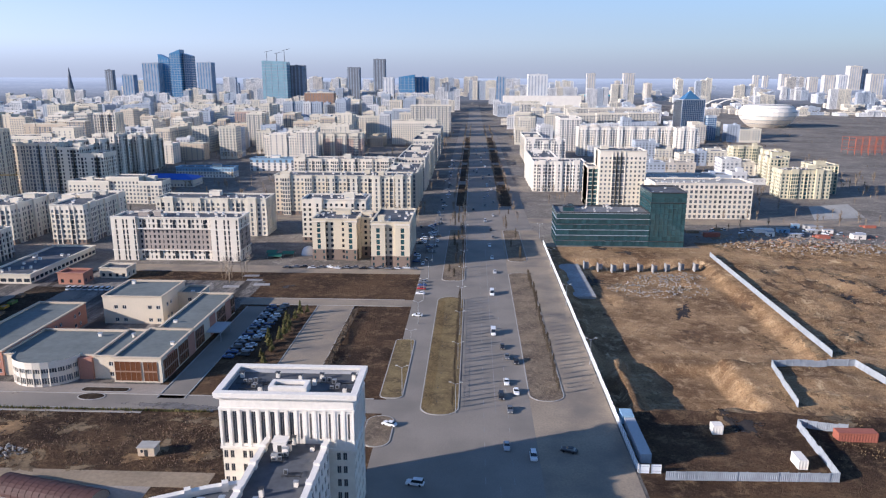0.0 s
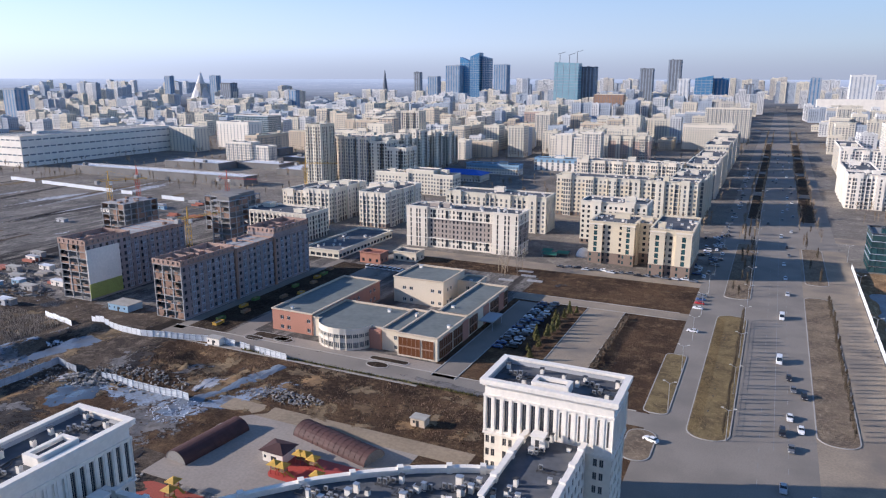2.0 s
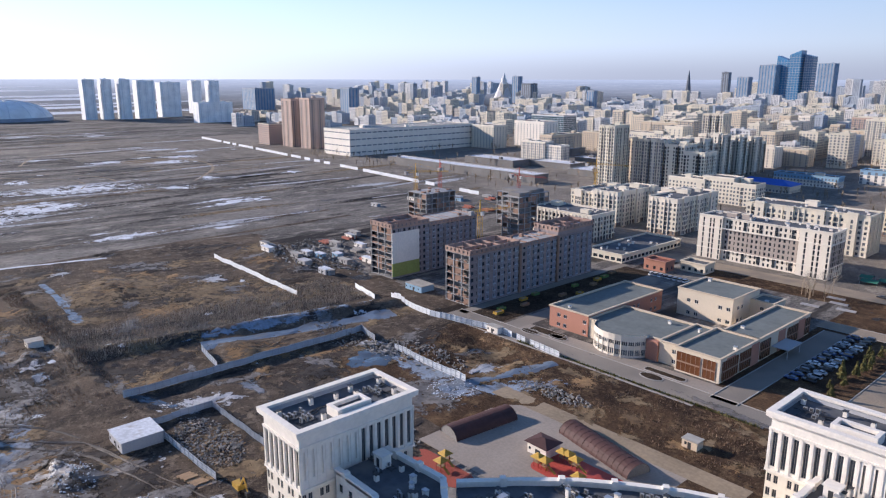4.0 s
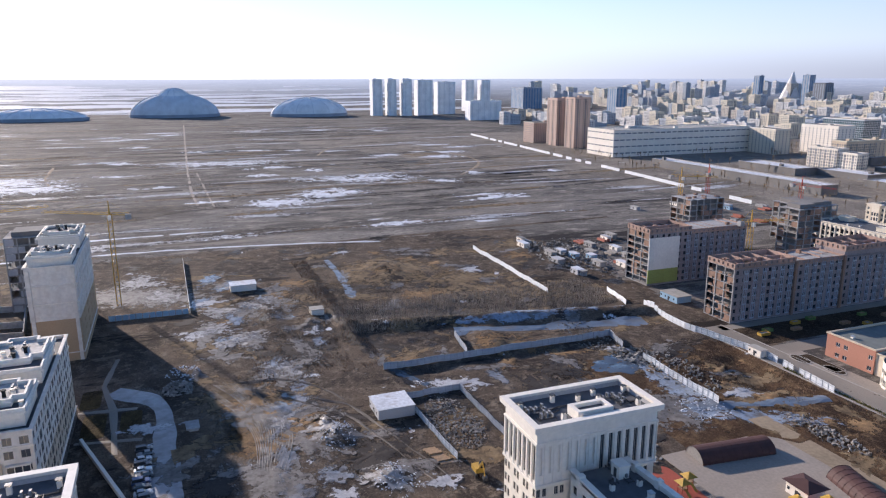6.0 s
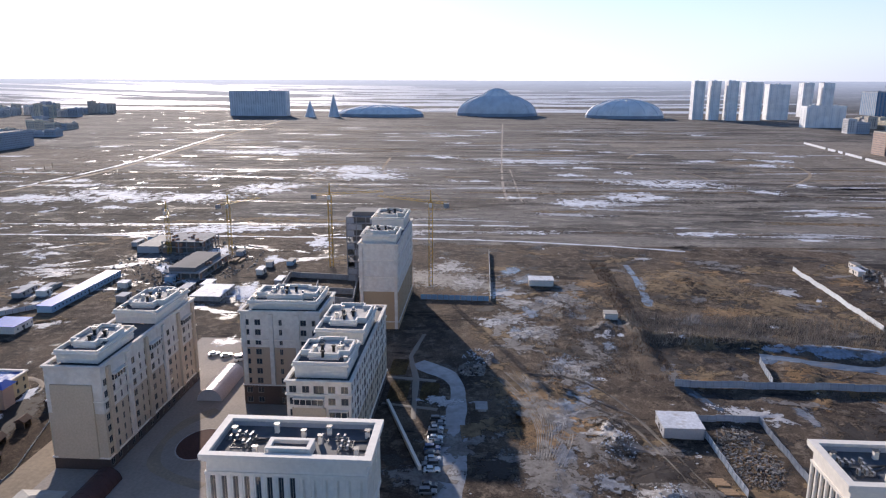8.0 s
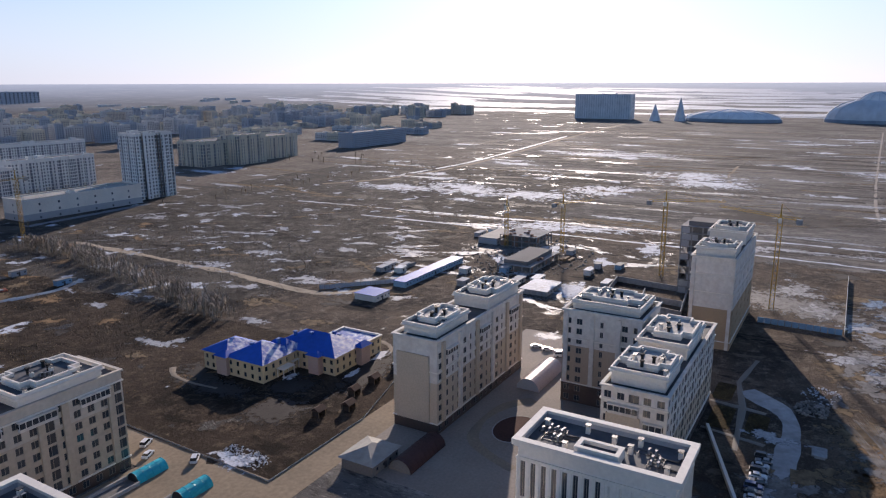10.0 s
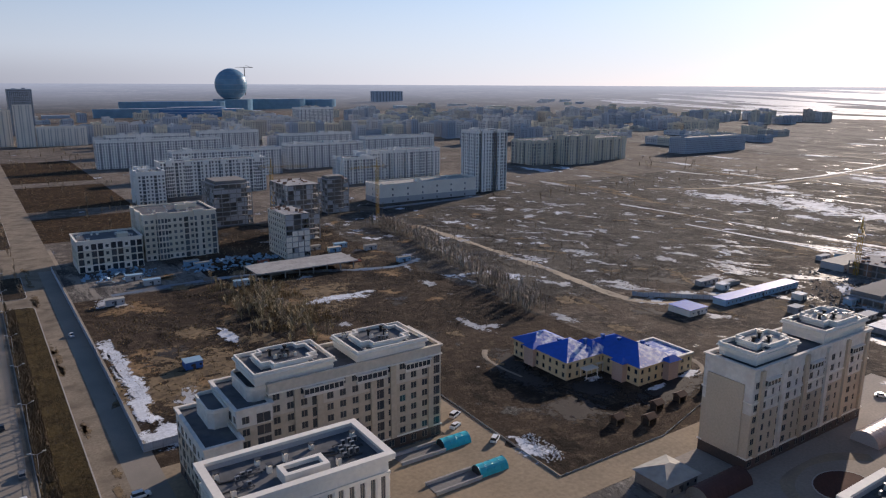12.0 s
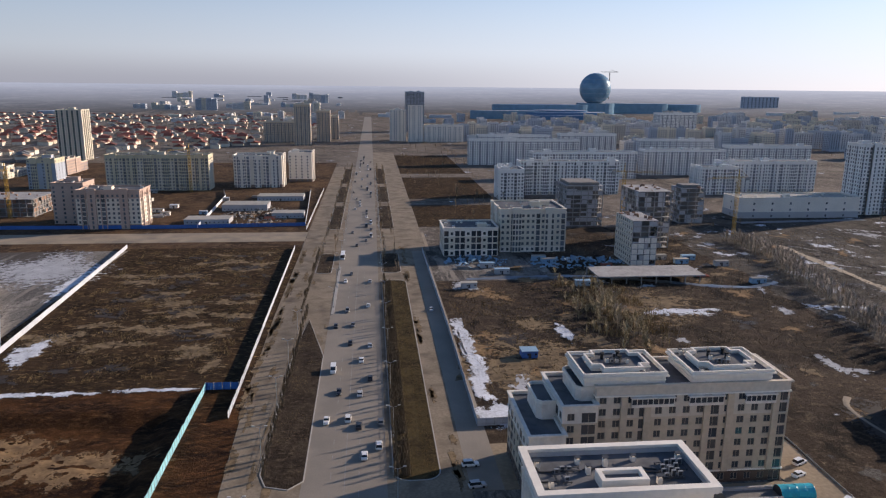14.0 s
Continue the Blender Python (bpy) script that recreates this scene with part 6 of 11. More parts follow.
def projection(root, x0, x1, y0, y1, z0, z1, m, label=""):
    """A shallow projecting strip of wall."""
    q = Shape()
    q.box(x0, x1, y0, y1, z0, z1)
    part("projecting_strip", q, m, root, label)


def loggia(root, axis, a, b, at, z, h=2.3, out=0.5):
    """A glazed top-floor loggia on a wall: glass behind white mullions over a low front."""
    g, f = Shape(), Shape()

    def bx(shape, s0, s1, d0, d1, za, zb):
        if axis == "x":
            shape.box(s0, s1, min(at + d0, at + d1), max(at + d0, at + d1), za, zb)
        else:
            shape.box(min(at + d0, at + d1), max(at + d0, at + d1), s0, s1, za, zb)

    bx(g, a + 0.1, b - 0.1, 0, out * 0.8, z + 0.7, z + h)
    bx(f, a, b, 0, out, z, z + 0.7)
    bx(f, a - 0.2, b + 0.2, 0, out * 1.3, z + h, z + h + 0.35)
    k = max(2, int((b - a) / 1.3))
    for i in range(k + 1):
        s_ = a + (b - a) * i / k
        bx(f, s_ - 0.07, s_ + 0.07, out * 0.78, out * 0.95, z + 0.7, z + h)
    part("loggia_glass", g, GLASS, root)
    part("loggia_frame", f, APT_WHITE, root)


for x in (-103.2, -91.0, -84.9, -69.2, -63.1):
    projection(apE, x, x + 1.7, -159, -158.45, 3.4, 25, APT_CREAM)
for a_, b_ in ((-102, -94), (-88, -79), (-75, -64)):
    loggia(apE, "x", a_, b_, -159, 22.3, out=0.9)
for x in (-219.5, -208.6, -198, -187, -176, -166):
    projection(apA, x, x + 1.6, -97, -96.3, 3.5, 28, APT_WHITE if x in (-198, -176) else SAND)
projection(apA, -162, -161.4, -110.5, -99.5, 3.5, 24, SAND, "blank sand-coloured end panel")
for a_, b_ in ((-216, -210), (-194, -188), (-173, -167)):
    loggia(apA, "x", a_, b_, -97, 22.6, out=0.9)
loggia(apC, "y", -47.5, -40, -163, 19.5, out=0.9)
projection(apC, -163, -162.4, -48, -39.5, 3.4, 19.3, SAND)
loggia(apC, "y", -38.6, -34, -163, 16.2, out=0.8)
for y in (-74.5, -66, -57.8, -51.4):
    projection(apB, -203, -202.4, y, y + 1.3, 6.8, 30, APT_WHITE)
for y in (-50.6, -36.6):
    projection(apD, -275, -274.4, y, y + 1.2, 0.2, 35, APT_WHITE)
for ap, x, y, z in ((apE, -91, -169, 32.3), (apE, -62, -169, 32.3), (apA, -174, -104, 33.5), (apA, -207, -104, 34.1), (apB, -214, -62, 34.9), (apC, -172, -41, 31.7), (apC, -200, -41, 31.9), (apD, -284, -43, 40.9), (apD, -315, -43, 42.5)):
    for dx, dy in ((-1.9, -1.5), (-1.4, 1.6), (2.6, -0.4)):
        q = Shape()
        q.beam((x + dx, y + dy, z - 1.4), (x + dx, y + dy, z + 0.1), 0.42, 0.4, 10)
        q.beam((x + dx, y + dy, z + 0.1), (x + dx, y + dy, z + 0.4), 0.62, 0.62, 10)
        part("roof_fan", q, TYRE, ap, "dark round roof ventilator")

# ---- north of the complex: the school ----
def low_wing(root, x0, x1, y0, y1, h, m, glassm=GLASS, pattern="bwwb", roof=ROOF_GREEN):
    block("wing", "", "", x0, x1, y0, y1, h, root=root, wall=(m, m, m), plinth=0, upper=0, fh=(h - 1.0) / 2, bay=3.4, ww=1.7, wh=1.6, sill=0.9, pattern=pattern, lod=2, roof=roof, parapet=0.7, cornice=0.3, clutter=1, boxes=0, frame=WHITE_FRAME, glassm=glassm, trim=SAND)


school = thing("school", -140, 245, 0, "low cream and red brick school with grey-green flat roofs", "school")
low_wing(school, -180, -160.5, 221, 275, 9, BRICK)
low_wing(school, -160.5, -128, 221.5, 246, 8, CREAM)
low_wing(school, -120, -103.5, 217.5, 246, 9, CREAM, AMBER_GLASS, "b")
low_wing(school, -128, -120, 220, 246, 8.4, CREAM, GLASS, "bw")
low_wing(school, -117, -103.5, 246, 291, 9, CREAM, AMBER_GLASS, "b")
bp = Shape()
for y0 in (222, 240, 262, 280):
    bp.box(-103.48, -103.3, y0, y0 + 6, 0, 8)
part("brick_panel", bp, BRICK, school, "red brick wall panel")
for o0, o1, axis in ((-119.4, -110.5, "x"), (-109.6, -105, "x"), (219, 230, "y"), (231.5, 239.5, "y"), (247, 255, "y"), (270, 279, "y"), (286.4, 290.6, "y")):
    gp, gf = Shape(), Shape()
    k = int((o1 - o0) / 1.5)
    if axis == "x":
        gp.box(o0, o1, 217.36, 217.5, 0.6, 7.4)
        for i in range(k + 1):
            q = o0 + (o1 - o0) * i / k
            gf.box(q - 0.06, q + 0.06, 217.28, 217.4, 0.6, 7.4)
        gf.box(o0, o1, 217.26, 217.42, 3.7, 4.2)
    else:
        gp.box(-103.5, -103.24, o0, o1, 0.6, 7.4)
        for i in range(k + 1):
            q = o0 + (o1 - o0) * i / k
            gf.box(-103.26, -103.14, q - 0.06, q + 0.06, 0.6, 7.4)
        gf.box(-103.28, -103.12, o0, o1, 3.7, 4.2)
    pane_ = part("glazed_front", gp, AMBER_GLASS, school, "amber-tinted glass front")
    part("mullion_grid", gf, RUST_BRICK, school)
bw = Shape()
bw.box(-133, -128.1, 219.2, 221.4, 0, 7.6)
part("brick_wall", bw, BRICK, school, "red brick corner beside the curved front")
low_wing(school, -153, -128, 275, 299, 12, CREAM)
low_wing(school, -128, -118, 291, 302, 9, CREAM)
drum, dg = Shape(), Shape()
N = 14
for i in range(N):
    a0, a1 = radians(180 + 180 * i / N), radians(180 + 180 * (i + 1) / N)
    p0, p1 = (-144.5 + 11.5 * math.cos(a0), 222 + 10 * math.sin(a0)), (-144.5 + 11.5 * math.cos(a1), 222 + 10 * math.sin(a1))
    drum.poly([(*p0, 0), (*p1, 0), (*p1, 0.9), (*p0, 0.9)])
    drum.poly([(*p0, 3.0), (*p1, 3.0), (*p1, 4.7), (*p0, 4.7)])
    drum.poly([(*p0, 6.2), (*p1, 6.2), (*p1, 8.6), (*p0, 8.6)])
    m0, m1 = (-144.5 + 11.2 * math.cos(a0 + 0.02), 222 + 9.7 * math.sin(a0 + 0.02)), (-144.5 + 11.2 * math.cos(a1 - 0.02), 222 + 9.7 * math.sin(a1 - 0.02))
    dg.poly([(*m0, 4.7), (*m1, 4.7), (*m1, 6.2), (*m0, 6.2)])
    dg.poly([(*m0, 0.9), (*m1, 0.9), (*m1, 3.0), (*m0, 3.0)])
    for f in (0.33, 0.66):
        c_ = (p0[0] + (p1[0] - p0[0]) * f, p0[1] + (p1[1] - p0[1]) * f)
        drum.beam((*c_, 0.9), (*c_, 3.0), 0.09, 0.09, 4)
        drum.beam((*c_, 4.7), (*c_, 6.2), 0.09, 0.09, 4)
    drum.beam((*p0, 0), (*p0, 6.3), 0.22, 0.22, 4)
part("drum_wall", drum, WARM_WHITE, school, "curved cream front with a ribbon of windows")
part("ribbon_window", dg, PALE_GLASS, school)
dr = Shape()
dr.poly([(-144.5 + 11.5 * math.cos(radians(180 + 180 * i / N)), 222 + 10 * math.sin(radians(180 + 180 * i / N)), 8.2) for i in range(N + 1)])
part("roof", dr, ROOF_GREEN, school)
canopy = Shape()
canopy.box(-103, -97, 256, 268, 3.6, 4.0)
for x, y in ((-97.4, 256.6), (-97.4, 267.4)):
    canopy.beam((x, y, 0), (x, y, 3.6), 0.15, 0.15, 6)
part("entrance_canopy", canopy, GREY_WALL, school)

# ---- the blue-roofed kindergarten ----
def hip(root, x0, x1, y0, y1, z, h, m, north=None):
    """A hipped roof; north: what lies on its north slope."""
    s, e = Shape(), 0.8
    x0, x1, y0, y1 = x0 - e, x1 + e, y0 - e, y1 + e
    p, q, r, t = (x0, y0, z), (x1, y0, z), (x1, y1, z), (x0, y1, z)
    if x1 - x0 > y1 - y0:
        k = (y1 - y0) / 2
        a, b = (x0 + k, (y0 + y1) / 2, z + h), (x1 - k, (y0 + y1) / 2, z + h)
        s.poly([p, q, b, a]); s.poly([q, r, b]); s.poly([r, t, a, b], 1); s.poly([t, p, a])
    else:
        k = (x1 - x0) / 2
        a, b = ((x0 + x1) / 2, y0 + k, z + h), ((x0 + x1) / 2, y1 - k, z + h)
        s.poly([p, q, a]); s.poly([q, r, b, a]); s.poly([r, t, b], 1); s.poly([t, p, a, b])
    s.poly([t, r, q, p])
    part("hip_roof", s, [m, north or m], root)


YCREAM = mat("yellow_cream_render", (0.62, 0.5, 0.3), 0.85, vary=0.08)
kg = thing("kindergarten", -185, -178, 0, "yellow two-storey kindergarten with blue hipped roofs", "kindergarten")
for x0, x1, y0, y1, rh in ((-179, -164, -196, -184.2, 2.8), (-181, -163.6, -184, -167, 4.4), (-184.4, -176, -179, -167.2, 3.4), (-198.5, -181, -178, -150, 4.6)):
    block("wing", "", "", x0, x1, y0, y1, 6.8, root=kg, wall=(YCREAM, ROSE, YCREAM), plinth=0, upper=0, fh=3.1, bay=3.2, ww=1.3, wh=1.7, pattern="w", lod=1, parapet=0.4, cornice=0.2, clutter=0, boxes=0, frame=WHITE_FRAME)
    hip(kg, x0, x1, y0, y1, 6.9, rh, ROOF_BLUE, ROOF_STRIPED)
for x0, x1, y0, y1 in ((-166.4, -162.2, -188, -183), (-198.5, -193.4, -150.2, -147.6), (-181.2, -178.6, -160, -155.4)):
    q = Shape()
    q.box(x0, x1, y0, y1, 0, 7.0)
    part("entrance_bay", q, ROSE, kg, "rose-coloured entrance bay")
    hip(kg, x0, x1, y0, y1, 7.0, 1.6, ROOF_BLUE)
block("wing", "", "", -209, -198.5, -168, -150, 6.6, root=kg, wall=(YCREAM, YCREAM, YCREAM), plinth=0, upper=0, fh=2.8, bay=3.2, ww=1.3, wh=1.5, pattern="w", lod=1, parapet=0.6, cornice=0.4, clutter=0, boxes=0, frame=WHITE_FRAME, trim=WHITE, roof=ROOF_STRIPED)
for x, y, z in ((-170, -178, 9), (-177, -172, 9.5), (-186, -172, 9.5), (-188, -166, 9.6), (-194, -158, 8.4), (-196, -162, 8.0), (-172, -190, 8)):
    q = Shape()
    q.box(x - 0.5, x + 0.5, y - 0.5, y + 0.5, z - 1.5, z + 1.6, 0)
    q.box(x - 0.65, x + 0.65, y - 0.65, y + 0.65, z + 1.6, z + 1.85, 0)
    part("roof_chimney", q, FENCE_BLUE, kg, "blue sheet-clad roof shaft")
for x0, x1, y0, y1 in ((-176, -170, -167, -163.6), (-181, -177.6, -172, -166)):
    q = Shape()
    q.box(x0, x1, y0, y1, 3.2, 3.5)
    for x in (x0 + 0.3, x1 - 0.3):
        for y in (y0 + 0.3, y1 - 0.3):
            q.box(x - 0.12, x + 0.12, y - 0.12, y + 0.12, 0, 3.2)
    part("porch", q, WHITE, kg, "white porch on four posts")
strip("footpath", DUSTY, "pale curved path round a lawn", 2.4, (-158, -206), (-153.5, -200), (-152, -190), (-153, -178), lift=0.12, category="path")
strip("footpath", DUSTY, "pale curved path round a lawn", 3.0, (-206, -146), (-213, -148), (-217, -155), (-216, -166), lift=0.12, category="path")

# ---- apartment quarters north-west ----
CITYKW = dict(fh=3.1, bay=3.2, ww=1.5, wh=1.7)
COL = (PALE_CREAM, TAUPE, WARM_WHITE)
RES = dict(fh=3.15, ww=1.5, wh=1.75, sill=0.9)
resB = block("apartment_block", "cream stone apartment block with green glazed bays and taupe base", "apartment building", -65.5, -53, 393, 412, 23, wall=(HONEY, TAUPE, HONEY), plinth=2, lod=1, pattern="ww", group="cream city blocks", bay=3.1, clutter=2, **RES)
block("wing", "", "", -89.5, -64.5, 385.5, 412, 23.6, root=resB, wall=(HONEY, TAUPE, HONEY), plinth=2, lod=1, pattern="wbw", bay=3.1, clutter=4, **RES)
block("wing", "", "", -54.5, -33.6, 371.5, 412, 25, root=resB, wall=(HONEY, TAUPE, HONEY), plinth=2, lod=1, pattern="wbw", side="wwg", bay=3.1, clutter=4, **RES)
for x0, x1, yf, top in ((-89.5, -82, 385.5, 22.2), (-71.5, -64.5, 385.5, 22.2), (-54.5, -46.8, 371.5, 23.6), (-41.4, -33.6, 371.5, 23.6)):
    bay_s, bay_g, gl = Shape(), Shape(), Shape()
    for o, u, n, length in sides(x0, x1, yf - 1.5, yf - 0.004):
        if n[1] < 0.5:
            facade(bay_s, bay_g, resB, o, u, n, length, 0, 2, 3.15, length / 3 if n[1] < -0.5 else length, 1.0, 1.7, 0.9, "wbw" if n[1] < -0.5 else "b", lambda r: 1, False, FRAME, GLASS, 0.2)
            facade(bay_s, bay_g, resB, o, u, n, length, 6.3, 5, 3.15, length / 3 if n[1] < -0.5 else length, 1.9, 2.5, 0.3, "bwb" if n[1] < -0.5 else "b", lambda r: 0, False, FRAME, GLASS, 0.2, top - 0.3)
    part("projecting_bay", bay_s, [HONEY, TAUPE], resB)
    part("bay_glazing", bay_g, GREEN_GLASS, resB, "green glazed stair windows", kind="stuff")
    gl.ring(x0 - 0.3, x1 + 0.3, yf - 1.8, yf + 0.2, top - 0.3, top + 0.15, 0.8)
    part("bay_cornice", gl, WARM_WHITE, resB)
    cap = Shape()
    cap.poly([(x0, yf - 1.5, top - 0.28), (x1, yf - 1.5, top - 0.28), (x1, yf, top - 0.28), (x0, yf, top - 0.28)])
    part("bay_roof", cap, ROOF_GREY, resB)
    # an arcade of small arches under the bay's cornice
    for k in range(4):
        ax = x0 + (x1 - x0) * (k + 0.5) / 4
        arch = Shape()
        for q_ in range(6):
            a0, a1 = math.pi * q_ / 6, math.pi * (q_ + 1) / 6
            arch.beam((ax - 0.75 * math.cos(a0), yf - 1.55, top - 1.9 + 0.75 * math.sin(a0)), (ax - 0.75 * math.cos(a1), yf - 1.55, top - 1.9 + 0.75 * math.sin(a1)), 0.14, 0.14, 4)
        part("arch", arch, WARM_WHITE, resB)
block("apartment_block", "cream apartment block behind, with a dark flat roof", "apartment building", -106, -66, 430, 452, 27, wall=(PALE_CREAM, TAUPE, WARM_WHITE), lod=1, pattern="ww", clutter=5, group="cream city blocks", **CITYKW)
MUSHROOM = mat("mushroom_render", (0.36, 0.31, 0.27), 0.85, vary=0.12, fine=0.8, broad=0.2)
blk8 = block("apartment_block", "long white apartment block with mushroom-coloured middle storeys", "apartment building", -201, -129, 380, 398, 24.5, wall=(MUSHROOM, WARM_WHITE, WARM_WHITE), plinth=2, upper=2, lod=1, pattern="wwt", side="wgw", group="cream city blocks", clutter=8, boxes=2, fh=2.95, bay=2.5, ww=1.15, wh=1.75, trim=WARM_WHITE, bays=False)
for x0, x1 in ((-201, -187), (-145, -129)):
    bay_s, bay_g = Shape(), Shape()
    for o, u, n, length in sides(x0, x1, 378.6, 379.996):
        if n[1] < 0.5:
            facade(bay_s, bay_g, blk8, o, u, n, length, 0, 8, 2.95, length / 7 if n[1] < -0.5 else length, 1.0, 2.5, 0.25, "bwbwwbw" if n[1] < -0.5 else "b", lambda r: 0, False, FRAME, GLASS, 0.2, 24.4)
    part("end_bay", bay_s, WARM_WHITE, blk8, "white end bay with tall dark windows")
    part("bay_glazing", bay_g, GLASS, blk8, kind="stuff")
    cap = Shape()
    cap.ring(x0 - 0.3, x1 + 0.3, 378.3, 380.2, 24.4, 24.9, 0.9)
    part("bay_cornice", cap, WARM_WHITE, blk8)
for i in range(5):
    x = -183 + i * 8.6
    for zz in (1.2, 18.6):
        tp = Shape()
        tp.box(x - 0.7, x + 0.7, 379.7, 380, zz, zz + 4.6)
        part("dark_strip", tp, GLASS, blk8, "tall dark stair window")
for z_ in (5.9, 18.2):
    tp = Shape()
    tp.ring(-201.25, -128.75, 378.35, 398.25, z_, z_ + 0.3, 0.3)
    part("string_course", tp, WHITE, blk8)
block("apartment_block", "white apartment block with glazed corners", "apartment building", -205, -133, 445, 466, 24.5, wall=(WARM_WHITE, WARM_WHITE, PALE_CREAM), lod=1, pattern="wgw", side="gw", group="cream city blocks", clutter=6, **CITYKW)
block("apartment_block", "long cream apartment block with a glazed corner by the avenue", "apartment building", -147, -46, 518, 540, 30, wall=(HONEY, TAUPE, PALE_CREAM), lod=1, pattern="wwgww", group="cream city blocks", clutter=8, boxes=3, **CITYKW)
for i, (y0, y1, h) in enumerate(((540, 610, 29), (640, 700, 30), (716, 780, 29), (800, 860, 33), (876, 940, 31), (960, 1030, 34))):
    block("apartment_block", "cream apartment block lining the avenue", "apartment building", -68, -44, y0, y1, h, wall=COL if i % 2 else (WARM_WHITE, TAUPE, PALE_CREAM), lod=1 if i < 3 else 0, pattern="wgw", side="wwg", group="cream city blocks", clutter=5, boxes=2, **CITYKW)
block("apartment_block", "cream apartment block with stepped roof", "apartment building", -160, -70, 627, 646, 30, wall=COL, lod=1, pattern="wwg", group="cream city blocks", clutter=6, boxes=3, **CITYKW)
block("apartment_block", "rose and cream apartment slab", "apartment building", -232, -142, 905, 925, 31, wall=(ROSE, ROSE, PALE_CREAM), lod=1, pattern="w", side="b", group="city slabs", **CITYKW)
block("apartment_block", "cream apartment tower block", "apartment building", -122, -54, 1068, 1092, 38, wall=COL, lod=1, pattern="w", group="city slabs", boxes=3, **CITYKW)
block("apartment_block", "tall cream apartment block far off", "apartment building", -110, -40, 1250, 1275, 54, wall=(PALE_CREAM, TAUPE, WARM_WHITE), lod=0, pattern="wg", group="city slabs", boxes=2, **CITYKW)
TOWER = dict(fh=3.15, bay=3.0, ww=1.4, wh=1.9, lod=1)
block("apartment_tower", "tall white apartment tower with dark glazed strips", "apartment tower", -400, -383, 553, 576, 59, wall=(PALE_CREAM, TAUPE, PALE_CREAM), pattern="wgw", side="bgwg", group="striped towers", **TOWER)
block("apartment_tower", "white apartment tower with dark glazed strips", "apartment tower", -391, -350, 584, 610, 46, wall=(PALE_CREAM, TAUPE, WARM_WHITE), pattern="wgwgg", side="wgb", group="striped towers", **TOWER)
for i, (y0, h) in enumerate(((612, 46), (630, 40), (648, 44), (666, 38), (684, 46), (702, 39), (720, 42), (738, 36), (756, 40), (774, 34))):
    dx = 3.5 if i % 2 else 0
    block("apartment_tower", "striped apartment block with white piers", "apartment tower", -372 - dx, -346 - dx, y0, y0 + 17, h, wall=(PALE_CREAM, TAUPE, WARM_WHITE), pattern="wgw", side="gwbwg", group="striped towers", boxes=1, clutter=1, glassm=GLASS, **TOWER)
for x0, x1, h in ((-350, -330, 43), (-330, -310, 38)):
    block("apartment_tower", "striped apartment block with white piers", "apartment tower", x0, x1, 584, 606, h, wall=(PALE_CREAM, TAUPE, WARM_WHITE), pattern="gwbwg", side="wgw", group="striped towers", boxes=1, clutter=1, glassm=GLASS, **TOWER)
block("apartment_tower", "slim dark-striped apartment tower", "apartment tower", -420, -396, 780, 800, 62, wall=(PALE_CREAM, TAUPE, WARM_WHITE), pattern="gwg", side="bg", group="striped towers", **TOWER)
block("apartment_block", "cream apartment block with tall piers", "apartment building", -258, -237, 416, 470, 24.5, wall=COL, lod=1, pattern="wgw", side="wwg", group="cream city blocks", boxes=2, **CITYKW)
block("apartment_block", "cream apartment block with tall piers", "apartment building", -300, -280, 412, 462, 24.5, wall=COL, lod=1, pattern="wgw", side="wwg", group="cream city blocks", boxes=2, **CITYKW)
block("apartment_block", "new cream apartment block beside a building site", "apartment building", -312, -262, 359, 384, 17.5, wall=COL, lod=1, pattern="gw", group="cream city blocks", boxes=2, **CITYKW)
block("apartment_block", "new cream apartment block in row", "apartment building", -330, -300, 425, 470, 20, wall=COL, lod=1, pattern="wgw", group="cream city blocks", boxes=2, **CITYKW)
block("parking_deck", "low parking deck with a dark flat roof", "parking deck", -243, -219, 330, 392, 5, wall=(PALE_CREAM, PALE_CREAM, PALE_CREAM), plinth=0, upper=0, fh=3.6, bay=4, ww=3, wh=1.8, lod=1, boxes=0, clutter=4)
block("service_building", "small brick service building", "service building", -205, -192, 330, 339, 6, wall=(BRICK, BRICK, BRICK), plinth=0, upper=0, fh=4.5, bay=4, lod=1, boxes=0, clutter=0, roof=ROOF_RED)
block("service_building", "small cream service building", "service building", -190, -176, 342, 352, 5.5, wall=(CREAM, CREAM, CREAM), plinth=0, upper=0, fh=4.2, bay=4, lod=1, boxes=0, clutter=0)
block("school_building", "low pale blue and white school", "school", -305, -245, 715, 730, 11, wall=(PALE_CREAM, WHITE, PALE_BLUE), lod=1, pattern="w", clutter=2, **CITYKW)
block("school_building", "low pale school wing with white piers", "school", -245, -190, 770, 786, 14, wall=(WHITE, WHITE, PALE_BLUE), lod=1, pattern="gb", clutter=2, **CITYKW)
bh = thing("sports_hall", -290, 662, 0, "low sports hall with bright blue roof", "sports hall")
block("wing", "", "", -315, -262, 650, 674, 7, root=bh, wall=(PALE_CREAM, WHITE, WHITE), plinth=0, upper=0, lod=1, boxes=0, clutter=0, **CITYKW)
hip(bh, -316, -261, 649, 675, 7, 4, ROOF_BLUE)

# ---- east of the avenue ----
OFFICE = dict(fh=3.4, bay=2.6, ww=2.2, wh=2.5, sill=0.5, plinth=0, upper=0)
green = block("glass_office", "dark green glass office with horizontal bands", "office building", 51, 107, 427, 452, 21, wall=(GREEN_GLASS, GREEN_GLASS, GREEN_GLASS), lod=1, trim=DARK_METAL, glassm=GREEN_GLASS, bays=False, frame=DARK_METAL, roof=ROOF_GREY, clutter=6, boxes=2, **OFFICE)
